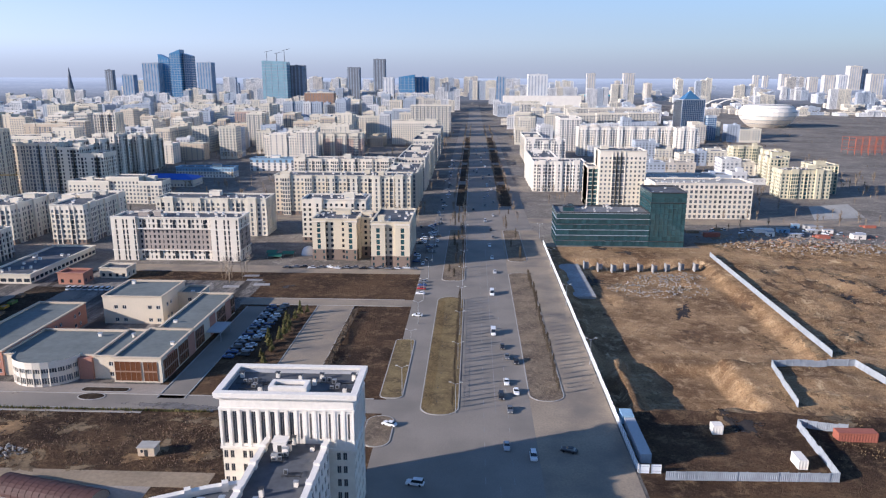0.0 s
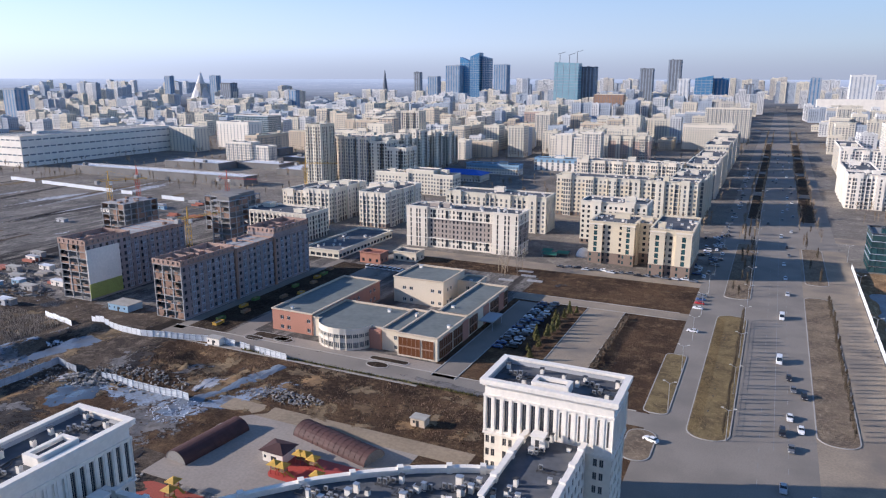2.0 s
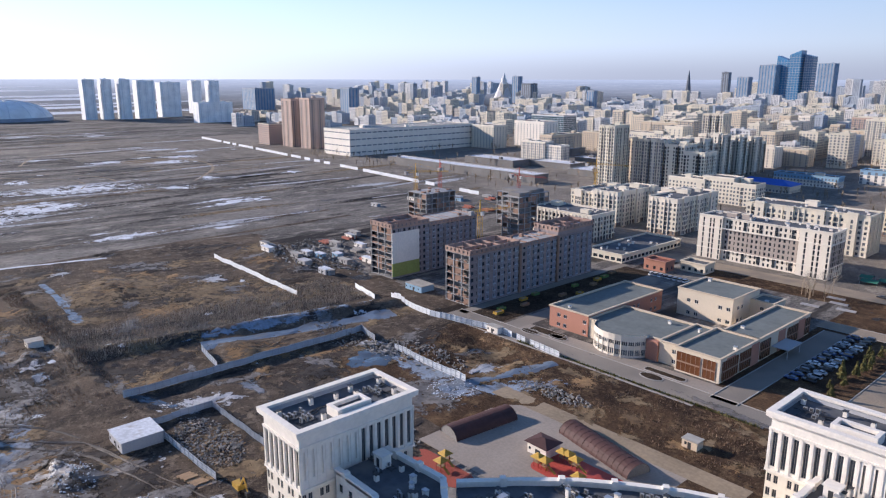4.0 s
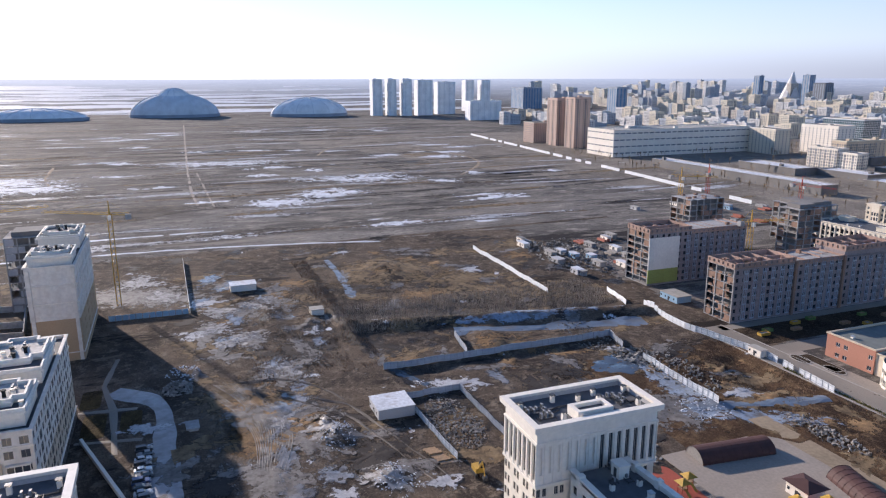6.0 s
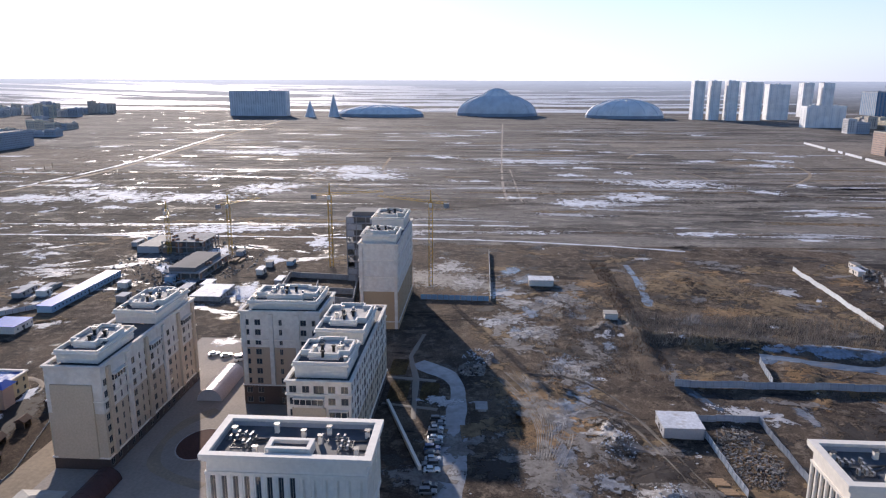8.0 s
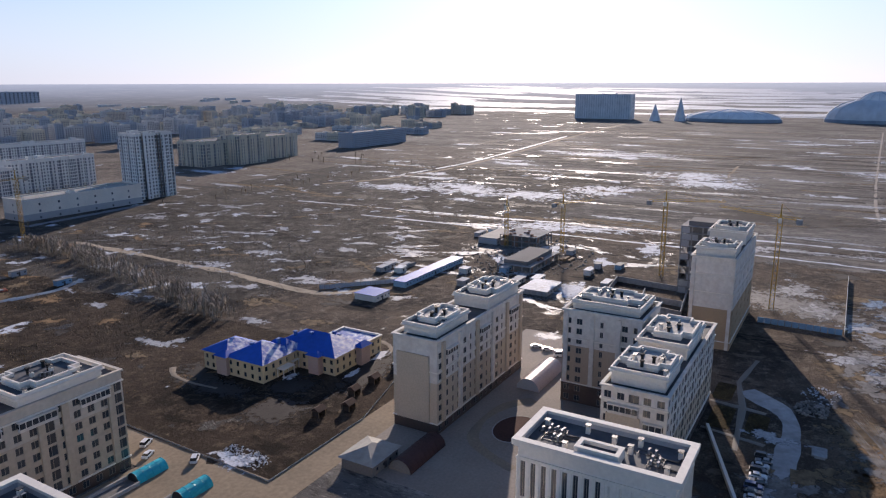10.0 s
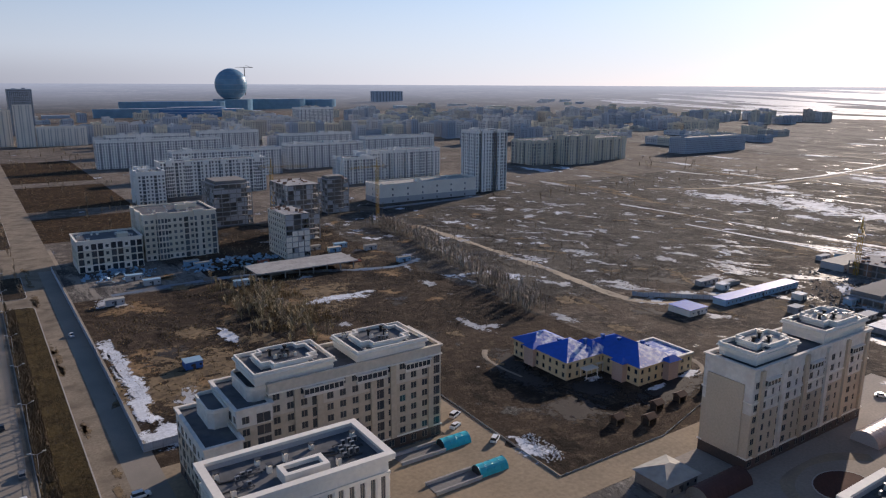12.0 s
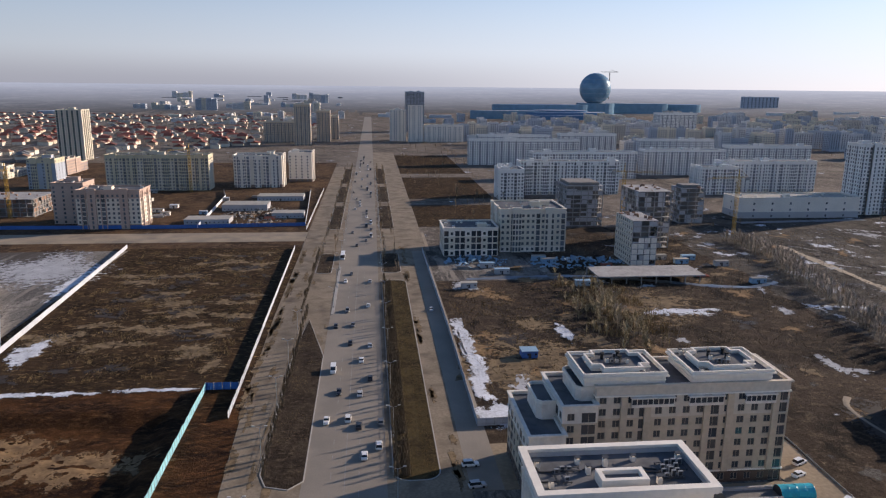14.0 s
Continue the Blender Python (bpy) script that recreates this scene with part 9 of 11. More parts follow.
for x in range(-173, -115, 8):
    for y in (-366, -348):
        s.box(x, x + 0.5, y, y + 0.5, 0, 3.9)
part("slab", s, CONCRETE, can)


def crane(x, y, h, jib, turn, m, label):
    """A tower crane: lattice mast, jib, counter-jib, cab."""
    root = thing("tower_crane", x, y, 0, label, "tower crane", "tower cranes")
    mast, w = Shape(), 0.9
    for dx, dy in ((-w, -w), (w, -w), (w, w), (-w, w)):
        mast.beam((x + dx, y + dy, 0), (x + dx, y + dy, h), 0.14, 0.14, 4)
    z = 0
    while z < h - 2:
        for (ax, ay), (bx, by) in (((-w, -w), (w, -w)), ((w, -w), (w, w)), ((w, w), (-w, w)), ((-w, w), (-w, -w))):
            mast.beam((x + ax, y + ay, z), (x + bx, y + by, z + 2.2), 0.08, 0.08, 3)
        z += 2.2
    part("mast", mast, m, root)
    ca, sa = math.cos(turn), math.sin(turn)

    def pt(d, e, zz):
        return (x + ca * d - sa * e, y + sa * d + ca * e, zz)

    j = Shape()
    for e, zz in ((-0.7, h), (0.7, h), (0, h + 1.4)):
        j.beam(pt(-jib * 0.3, e, h if zz == h else h + 1.0), pt(jib, e, zz if zz == h else h + 0.6), 0.12, 0.1, 4)
    d = -jib * 0.3
    while d < jib - 2:
        j.beam(pt(d, -0.7, h), pt(d + 1.5, 0, h + 1.3), 0.07, 0.07, 3)
        j.beam(pt(d + 1.5, 0, h + 1.3), pt(d + 3, 0.7, h), 0.07, 0.07, 3)
        d += 3
    part("jib", j, m, root)
    t = Shape()
    t.beam((x, y, h), (x, y, h + 6), 0.5, 0.2, 4)
    t.beam((x, y, h + 6), pt(jib * 0.7, 0, h + 1.2), 0.06, 0.06, 3)
    t.beam((x, y, h + 6), pt(-jib * 0.28, 0, h + 0.8), 0.06, 0.06, 3)
    part("apex", t, m, root)
    c = Shape()
    p = pt(-jib * 0.28, 0, h)
    c.box(p[0] - 1.2, p[0] + 1.2, p[1] - 1.2, p[1] + 1.2, h - 1.8, h + 0.4)
    part("counterweight", c, CONCRETE, root)
    cb = Shape()
    cb.box(x + 0.9, x + 2.3, y - 0.7, y + 0.7, h - 2.2, h - 0.3)
    part("cab", cb, WHITE, root)


for x, y, h, jib, turn, m, lab in ((-394, -185, 26, 22, 0.5, YELLOW, "yellow tower crane with its jib raised over the site"), (-396, -149, 30, 24, 2.6, YELLOW, "yellow tower crane on the building site"), (-372, -84, 40, 30, 2.0, YELLOW, "yellow tower crane beside a concrete frame"),
                                   (-340, -27, 42, 32, 4.2, YELLOW, "yellow tower crane behind the apartment slab"), (-362, 300, 40, 22, 1.0, YELLOW, "yellow tower crane between unfinished blocks"), (-383, 340, 38, 26, 2.4, RED, "red tower crane on building site"),
                                   (-263, 262, 32, 20, 1.4, YELLOW, "yellow tower crane between unfinished blocks"), (-330, 455, 36, 26, 0.3, YELLOW, "yellow tower crane near new apartments"), (-180, -490, 42, 26, 2.8, YELLOW, "yellow tower crane among concrete frames"),
                                   (-255, -470, 40, 26, 0.2, YELLOW, "yellow tower crane among concrete frames"), (170, -690, 40, 20, 0.6, YELLOW, "yellow tower crane before a pale slab"), (270, -555, 36, 24, 1.2, YELLOW, "yellow tower crane on a building site"), (-335, 372, 34, 22, 0.2, RED, "red tower crane on building site")):
    crane(x, y, h, jib, turn, m, lab)


# ---- fences ----
PANELS = {}


def fence(label, m, h, *pts, step=2.5, group="site fences", broken=0.0):
    """Sheet-metal site fence, panel by panel, on the ground."""
    root = thing("fence", pts[0][0], pts[0][1], 0, label, "fence", group)
    if (m.name, h) not in PANELS:
        s = Shape()
        zig = [(-1.25 + 0.25 * i, 0.05 if i % 2 else -0.03) for i in range(11)]
        loop = zig + [(x, y + 0.05) for x, y in reversed(zig)]
        s.prism(loop, 0.05, h)
        s.box(-1.33, -1.2, -0.12, 0.14, 0, h + 0.12, 1)
        s.box(-1.2, 1.25, -0.06, -0.03, h * 0.25, h * 0.25 + 0.1, 1)
        s.box(-1.2, 1.25, -0.06, -0.03, h * 0.8, h * 0.8 + 0.1, 1)
        PANELS[(m.name, h)] = s.mesh("panel", [m, FENCE_DULL])
    rg = random.Random(int(pts[0][0] * 11))
    rest = Shape()
    for (x0, y0), (x1, y1) in zip(pts, pts[1:]):
        d = math.hypot(x1 - x0, y1 - y0)
        k = max(1, int(d / step))
        for i in range(k):
            if rg.random() < broken:
                continue
            t = (i + 0.5) / k
            x, y = x0 + (x1 - x0) * t, y0 + (y1 - y0) * t
            if math.hypot(x, y) > 290:
                ux, uy = (x1 - x0) / d * 1.22, (y1 - y0) / d * 1.22
                z = gz(x, y)
                rest.prism([(x - ux - uy * 0.03, y - uy + ux * 0.03), (x - ux + uy * 0.03, y - uy - ux * 0.03), (x + ux + uy * 0.03, y + uy - ux * 0.03), (x + ux - uy * 0.03, y + uy + ux * 0.03)], z, z + h)
                continue
            ob = shared("panel", PANELS[(m.name, h)], root, (x, y, gz(x, y)), math.atan2(y1 - y0, x1 - x0))
            ob.rotation_euler[0] = rg.uniform(-0.04, 0.04)
    if rest.f:
        part("far_panel", rest, m, root, kind="stuff")
    return root


fence("long white sheet-metal fence beside the service road", FENCE_WHITE, 2.6, (43.8, 432), (43.8, 168), (50, 168))
fence("grey sheet-metal fence across the excavated site", FENCE_DULL, 2.6, (137, 404), (133, 251))
fence("grey sheet-metal fence round a small yard", FENCE_DULL, 2.6, (107, 241), (137, 243), (140, 222))
fence("grey sheet-metal fence round a small yard", FENCE_DULL, 2.6, (107, 241), (102, 208))
fence("grey sheet-metal fence beside a muddy yard", FENCE_DULL, 2.6, (109, 192), (96, 195), (94, 166), (50, 165))
fence("white fence along a brown field", FENCE_PALE, 2.2, (48, -441), (44.5, -206))
fence("short blue sheet-metal fence", FENCE_BLUE, 2.6, (45, -228), (56, -228))
fence("long teal sheet-metal fence", CYAN_SHEET, 2.6, (56, -228), (55, -120))
fence("pale fence across the fields", FENCE_PALE, 2.4, (151, -447), (140, -268), (137, -235))
fence("dark fence along the field", FENCE_GREY, 2.4, (190, -371), (140, -268))
fence("blue site fence along the cross street", FENCE_BLUE, 2.6, (330, -512), (142, -509), (48, -515))
fence("white fence between plots", FENCE_WHITE, 2.6, (123, -509), (131, -652), (140, -690))
fence("grey fence beside the avenue", FENCE_GREY, 2.6, (48, -516), (58, -690))
fence("grey fence beside the service road", FENCE_GREY, 2.6, (-31, -430), (-31.5, -284), (-31, -195), (-60, -196))
fence("white fence panels on muddy ground", FENCE_WHITE, 2.4, (-382, 166), (-287, 164))
fence("white fence panels by a pit", FENCE_WHITE, 2.6, (-201, 155.5), (-161, 154.5))
fence("weathered white sheet-metal fence", FENCE_WHITE, 2.6, (-251, 192.5), (-222, 191.5), (-188, 199), (-154, 195.5), broken=0.05)
fence("weathered white sheet-metal fence", FENCE_WHITE, 2.4, (-280, 192.6), (-257, 187.5))
fence("grey fence along an icy bank", FENCE_GREY, 2.6, (-225, 64), (-226, 158), (-213, 155))
fence("white sheet-metal fence corner", FENCE_WHITE, 2.6, (-248, 100), (-229, 97.5))
fence("white sheet-metal yard fence", FENCE_WHITE, 2.2, (-193, 64), (-160, 65.5))
fence("grey sheet-metal yard fence", FENCE_GREY, 2.2, (-201, 83), (-160, 83))
fence("grey sheet-metal yard fence", FENCE_GREY, 2.2, (-201, 55), (-201, 83))
fence("white fence running into the wasteland", FENCE_WHITE, 2.4, (-411, 2), (-316, 2.7))
fence("pale blue sheet-metal fence", PALE_BLUE, 2.4, (-316, 2), (-317, -30))
far_fence = Shape()
rg = random.Random(3)
for i in range(64):
    x = -1200 + i * 13.5
    y = 515 - (x + 1200) * 0.1
    if rg.random() < 0.8:
        far_fence.box(x, x + 13, y - 0.1, y + 0.1, 0, 3.2)
solo("far_fence", far_fence, FENCE_WHITE, "broken white fence across the steppe", "fence", "stuff")
fence("low kerb of the kindergarten yard", KERB, 0.45, (-121, -190), (-119, -122), (-160, -122), (-204, -134))
fence("fence along a dirt lane", FENCE_GREY, 2.2, (-262, -225), (-300, -190))


# ---- sheds, containers and yard things ----
def shed(name, label, x0, x1, y0, y1, h, wall, roof, pitch=0.0, category="shed"):
    root = thing(name, (x0 + x1) / 2, (y0 + y1) / 2, gz((x0 + x1) / 2, (y0 + y1) / 2), label, category)
    z = gz((x0 + x1) / 2, (y0 + y1) / 2)
    s = Shape()
    s.box(x0, x1, y0, y1, z - 0.3, z + h)
    part("wall", s, wall, root)
    if pitch:
        hip(root, x0, x1, y0, y1, z + h, pitch, roof)
    else:
        r = Shape()
        r.box(x0 - 0.25, x1 + 0.25, y0 - 0.25, y1 + 0.25, z + h, z + h + 0.18)
        part("roof", r, roof, root)
    d = Shape()
    cx = (x0 + x1) / 2
    yy, e = (y0, -0.04) if y0 > 0 else (y1, 0.04)
    d.box(cx - 0.5, cx + 0.5, min(yy, yy + e), max(yy, yy + e), z, z + 2.0)
    part("door", d, DARK_METAL, root)
    w = Shape()
    k = max(1, int((x1 - x0) / 3))
    for i in range(k):
        x = x0 + (i + 0.25) * (x1 - x0) / k
        w.box(x - 0.35, x + 0.35, min(yy, yy + e), max(yy, yy + e), z + 1.1, z + 1.9)
    part("window", w, GLASS, root)
    return root


shed("kiosk", "small beige metal kiosk on brown ground", -90, -85.4, 170.4, 173.8, 2.5, SAND, ROOF_PALE)
shed("playground_pavilion", "white pavilion with a dark hipped roof", -116.8, -110.2, 136, 141.6, 3.3, WHITE, MAROON, 1.2, "pavilion")
shed("workers_shed", "white shed with pale flat roof in the mud", -200, -189.5, 52, 63.4, 3.4, GREY_WALL, SNOW)
shed("workers_shed", "blue metal cabin in a brown field", -62, -56, -253, -248, 2.7, FENCE_BLUE, PALE_BLUE)
shed("workers_shed", "small blue and white cabin", -270, -258, -200, -188, 3, WHITE, ROOF_BLUE)
shed("workers_shed", "row of blue and white site cabins", -345, -285, -196, -189, 3, PALE_BLUE, ROOF_BLUE)
shed("storage_shed", "long low store with pale roof", -425, -395, -205, -192, 4, GREY_WALL, ROOF_PALE)
shed("storage_shed", "low store with snowy roof", -326, -306, -136, -122, 2.4, CONCRETE, SNOW)
shed("storage_shed", "low white site store", -298, -293, 51.5, 57, 2.6, WHITE, ROOF_PALE)
shed("storage_shed", "low white site store", -350, -342, 22, 34, 3, WHITE, SNOW)
shed("workers_shed", "pale blue site cabin", -262, -250, 210, 218, 3, PALE_BLUE, ROOF_PALE)
shed("workers_shed", "white cabin beside the fence", -192, -186, 196, 199, 2.8, WHITE, ROOF_PALE)
for x, y in ((-322, 215), (-345, 225), (-330, 240), (-362, 235), (-310, 196), (-380, 262), (-352, 202)):
    shed("site_cabin", "grey site cabin dusted with snow", x - 4.5, x + 4.5, y - 1.6, y + 1.6, 2.7, CONCRETE, ROOF_PALE)
for x0, x1, y0, y1, m, lab in ((104, 115, 187, 190.4, RUSTY, "rust-red shipping container in yard"), (45, 48.5, 195, 200, PALE_BLUE, "pale blue cabin by the fence"), (45.4, 48.4, 173, 194, GREY_WALL, "long grey trailer by the fence"), (70, 73, 190, 193, WHITE, "small white cabin in yard"), (86, 88.4, 171, 176, WHITE, "white truck body in yard"), (188, 200, 470, 474, WHITE, "white cabin on rubble ground"), (150, 160, 455, 459, RUSTY, "orange container on rubble ground")):
    z = gz((x0 + x1) / 2, (y0 + y1) / 2)
    s = Shape()
    k = max(4, int((x1 - x0) / 0.4))
    top = [(x0 + (x1 - x0) * i / k, y1 - (0.08 if i % 2 else 0)) for i in range(k + 1)]
    low = [(x0 + (x1 - x0) * i / k, y0 + (0.08 if i % 2 else 0)) for i in range(k + 1)]
    s.prism(low + top[::-1], z, z + 2.7)
    solo("container", s, m, lab, "container")


def half_barrel(name, label, x0, x1, y0, y1, h, m, end, turn=0.0):
    """A shelter with a half-round roof, its axis along x."""
    root = thing(name, (x0 + x1) / 2, (y0 + y1) / 2, 0, label, "shelter")
    s = Shape()
    K = 12
    for i in range(K):
        a0, a1 = math.pi * i / K, math.pi * (i + 1) / K
        ya, yb = (y0 + y1) / 2 - (y1 - y0) / 2 * math.cos(a0), (y0 + y1) / 2 - (y1 - y0) / 2 * math.cos(a1)
        s.poly([(x0, ya, h * math.sin(a0)), (x1, ya, h * math.sin(a0)), (x1, yb, h * math.sin(a1)), (x0, yb, h * math.sin(a1))])
    part("shell", s, m, root)
    for x in (x0 + 0.1, x1 - 0.1):
        e = Shape()
        e.poly([(x, (y0 + y1) / 2 - (y1 - y0) / 2 * math.cos(math.pi * i / K), h * 0.98 * math.sin(math.pi * i / K)) for i in range(K + 1)])
        part("end_wall", e, end, root)
    ribs = Shape()
    k = int((x1 - x0) / 2)
    for i in range(k + 1):
        x = x0 + (x1 - x0) * i / k
        for j in range(K):
            a0, a1 = math.pi * j / K, math.pi * (j + 1) / K
            ribs.beam((x, (y0 + y1) / 2 - (y1 - y0) / 2 * math.cos(a0), h * math.sin(a0) + 0.03), (x, (y0 + y1) / 2 - (y1 - y0) / 2 * math.cos(a1), h * math.sin(a1) + 0.03), 0.06, 0.06, 3)
    part("rib", ribs, m, root, kind="stuff")
    root.rotation_euler[2] = turn


half_barrel("barrel_shelter", "dark maroon half-round garage roof", -147.8, -124.9, 132.8, 140.8, 3.2, MAROON, DARK_CONC, 1.470)
half_barrel("barrel_shelter", "long dark maroon half-round garage roof", -117.2, -88.9, 147.4, 155.4, 3.2, MAROON, DARK_CONC, -0.232)
half_barrel("barrel_shelter", "pale half-round ramp roof in the courtyard", -226, -204, -91, -83, 4, mat("pale_polycarbonate", (0.5, 0.42, 0.4), 0.35), GREY_WALL)
half_barrel("barrel_shelter", "dark half-round ramp roof", -158, -140, -99, -92, 3.4, MAROON, DARK_CONC)
half_barrel("carport", "teal ribbed carport roof", -110.5, -101.5, -154.5, -149.8, 2.5, TEAL, DARK_METAL)
half_barrel("carport", "teal ribbed carport roof", -110.5, -101.5, -137.5, -132.8, 2.5, TEAL, DARK_METAL)
for y in (-152.15, -135.15):
    rp = thing("vehicle_ramp", -94.5, y, 0, "dark ramp between low concrete walls before a carport", "ramp")
    q = Shape()
    q.prism([(-101.4, y - 2.3), (-87.6, y - 2.3), (-87.6, y + 2.3), (-101.4, y + 2.3)], 0.05, 0.16)
    part("ramp_deck", q, DARK_CONC, rp)
    for e in (-2.55, 2.55):
        q = Shape()
        q.prism([(-101.4, y + e - 0.22), (-87.4, y + e - 0.22), (-87.4, y + e + 0.22), (-101.4, y + e + 0.22)], 0.05, 0.95)
        part("retaining_wall", q, GREY_WALL, rp)
        q = Shape()
        q.prism([(-101.5, y + e - 0.3), (-87.2, y + e - 0.3), (-87.2, y + e + 0.3), (-101.5, y + e + 0.3)], 0.95, 1.07)
        part("coping", q, CONCRETE, rp)
bs = thing("basement_walls", -330, -81, gz(-330, -81), "roofless concrete basement walls on a snowy site", "building site")
for (xa, ya), (xb, yb) in (((-313, -97), (-307, -60)), ((-307, -60), (-346, -65)), ((-346, -65), (-350, -101)), ((-350, -101), (-313, -97)), ((-326, -98), (-322, -62)), ((-336, -83), (-310, -79))):
    q = Shape()
    dx, dy = xb - xa, yb - ya
    ln_ = math.hypot(dx, dy)
    ox, oy = -dy / ln_ * 0.25, dx / ln_ * 0.25
    q.prism([(xa - ox, ya - oy), (xb - ox, yb - oy), (xb + ox, yb + oy), (xa + ox, ya + oy)], gz(xa, ya) - 0.3, gz(xa, ya) + 2.8)
    part("wall", q, CONCRETE, bs)
shed("gatehouse", "dark gatehouse with a pale gabled roof", -146, -134, -110, -100, 3.4, DARK_CONC, ROOF_PALE, 2.2, "gatehouse")

# playground
pg = Shape()
pg.prism(round_rect(-138, -116, 108, 116, 3), 0.0, 0.07)
solo("playground_surface", pg, mat("red_rubber", (0.3, 0.07, 0.045), 0.9), "red rubber playground surface", "playground", "structure")
pg = Shape()
pg.prism(round_rect(-112, -88, 130, 143, 3), 0.0, 0.08)
solo("playground_surface", pg, RED, "red rubber playground surface", "playground", "structure")
rng = random.Random(31)
for i in range(8):
    x, y = (rng.uniform(-110, -90), rng.uniform(131, 142)) if i < 6 else (rng.uniform(-134, -118), rng.uniform(109, 115))
    root = thing("play_tower", x, y, 0, "yellow and red climbing frame", "play equipment", "climbing frames")
    for dx in (-0.8, 0.8):
        for dy in (-0.8, 0.8):
            s = Shape()
            s.beam((x + dx, y + dy, 0), (x + dx, y + dy, 3), 0.08, 0.08, 5)
            part("post", s, RED, root)
    s = Shape()
    s.box(x - 0.9, x + 0.9, y - 0.9, y + 0.9, 1.4, 1.55)
    part("platform", s, WOOD, root)
    hip(root, x - 0.8, x + 0.8, y - 0.8, y + 0.8, 2.9, 1.0, YELLOW)
    s = Shape()
    s.poly([(x + 0.9, y - 0.4, 1.5), (x + 0.9, y + 0.4, 1.5), (x + 3.4, y + 0.4, 0.2), (x + 3.4, y - 0.4, 0.2)])
    part("slide", s, YELLOW, root)

# garden shelters in the kindergarten yard
SHELTER_WALL = mat("dark_stained_boards", (0.06, 0.042, 0.03), 0.85, vary=0.25)
SHELTER_ROOF = mat("brown_shingle", (0.1, 0.06, 0.042), 0.85, vary=0.25)
for i in range(6):
    x, y = (-154.8, -172.7, -183.8, -197.4, -163, -206)[i], (-135.3, -135.3, -135.2, -135, -130, -129)[i]
    root = thing("garden_shelter", x, y, 0, "small timber garden shelter with pitched roof", "shelter", "garden shelters")
    for dx in (-1.6, 1.6):
        for dy in (-1.3, 1.3):
            s = Shape()
            s.box(x + dx - 0.08, x + dx + 0.08, y + dy - 0.08, y + dy + 0.08, 0, 2.2)
            part("post", s, WOOD, root)
    for dx0, dx1, dy0, dy1 in ((-1.6, 1.6, -1.36, -1.28), (-1.64, -1.56, -1.3, 1.3), (1.56, 1.64, -1.3, 1.3)):
        s = Shape()
        s.box(x + dx0, x + dx1, y + dy0, y + dy1, 0.05, 1.7)
        part("side_wall", s, SHELTER_WALL, root)
    s = Shape()
    for zz in (0, 0.08):
        s.poly([(x - 2, y - 1.8, 2.1 + zz), (x + 2, y - 1.8, 2.1 + zz), (x + 2, y, 3.2 + zz), (x - 2, y, 3.2 + zz)])
        s.poly([(x + 2, y + 1.8, 2.1 + zz), (x - 2, y + 1.8, 2.1 + zz), (x - 2, y, 3.2 + zz), (x + 2, y, 3.2 + zz)])
    for px in (x - 2, x + 2):
        s.poly([(px, y - 1.8, 2.1), (px, y + 1.8, 2.1), (px, y, 3.2)])
    part("roof", s, SHELTER_ROOF, root)


# rubble heaps
def rubble(label, x, y, rx, ry, count, size, m, seed):
    rg = random.Random(seed)
    s = Shape()
    for _ in range(count):
        a, r = rg.uniform(0, 6.283), math.sqrt(rg.random())
        px, py = x + rx * r * math.cos(a), y + ry * r * math.sin(a)
        z = gz(px, py) + (1 - r) * rg.uniform(0, size * 1.5)
        k = size * rg.uniform(0.3, 1.0)
        d = Vector((rg.uniform(-1, 1), rg.uniform(-1, 1), rg.uniform(-0.4, 0.4))).normalized()
        s.beam((px, py, z), tuple(Vector((px, py, z)) + d * k * 1.6), k * 0.5, k * 0.4, 4)
    solo("rubble_heap", s, m, label, "rubble", "stuff")


for i, (x, y, rx, ry, c, sz, m) in enumerate(((-181, 73, 17, 7.5, 800, 0.6, RUBBLE), (-205, 152, 9, 5, 120, 1.3, RUBBLE), (-160, 148, 9, 8, 160, 0.5, SNOW), (-185, 38, 9, 6, 150, 0.45, SNOW), (-157, 47, 9, 6, 150, 0.45, SNOW), (-247, -2, 8, 6, 130, 0.5, SNOW),
                                                 (-150, 112, 12, 8, 200, 1.0, RUBBLE), (-135, 170, 14, 4, 200, 0.8, RUBBLE), (95, 350, 26, 18, 420, 0.7, RUBBLE), (105, 372, 20, 9, 260, 0.7, DARK_CONC), (200, 440, 50, 28, 500, 1.0, RUBBLE), (195, 432, 46, 22, 300, 1.1, WOOD), (230, 446, 60, 20, 60, 1.1, RUSTY), (180, 452, 40, 16, 140, 1.2, WOOD), (290, 440, 34, 22, 240, 1.0, RUBBLE), (260, 430, 60, 26, 300, 1.1, DARK_CONC),
                                                 (-125, -136, 4, 8, 320, 0.45, SNOW), (-345, 212, 40, 20, 260, 1.6, RUBBLE), (-60, -400, 20, 14, 120, 1.6, PALE_BLUE), (-120, -395, 30, 14, 160, 1.8, PALE_BLUE), (90, -560, 30, 40, 240, 1.8, RUBBLE))):
    rubble("heap of broken concrete and debris" if m in (RUBBLE, TAN, RUSTY, WOOD, DARK_CONC) else "heap of dirty snow and blocks" if m is SNOW else "stacks of blue and white building material", x, y, rx, ry, c, sz, m, i + 60)
# foundations of the excavation
for i in range(9):
    x, y = 62 + i * 7.5, 388 - (i % 3)
    z = gz(x, y)
    s = Shape()
    s.box(x, x + 0.6, y - 4, y, z - 0.5, z + 4.2)
    s.box(x, x + 3.2, y - 0.6, y, z - 0.5, z + 3.4)
    solo("concrete_buttress", s, CONCRETE, "concrete retaining buttress in the pit", "foundation", group="foundation walls")
s = Shape()
s.prism(list(rect(48, 60, 330, 392)), gz(56, 360) - 1, gz(56, 360) + 1.4)
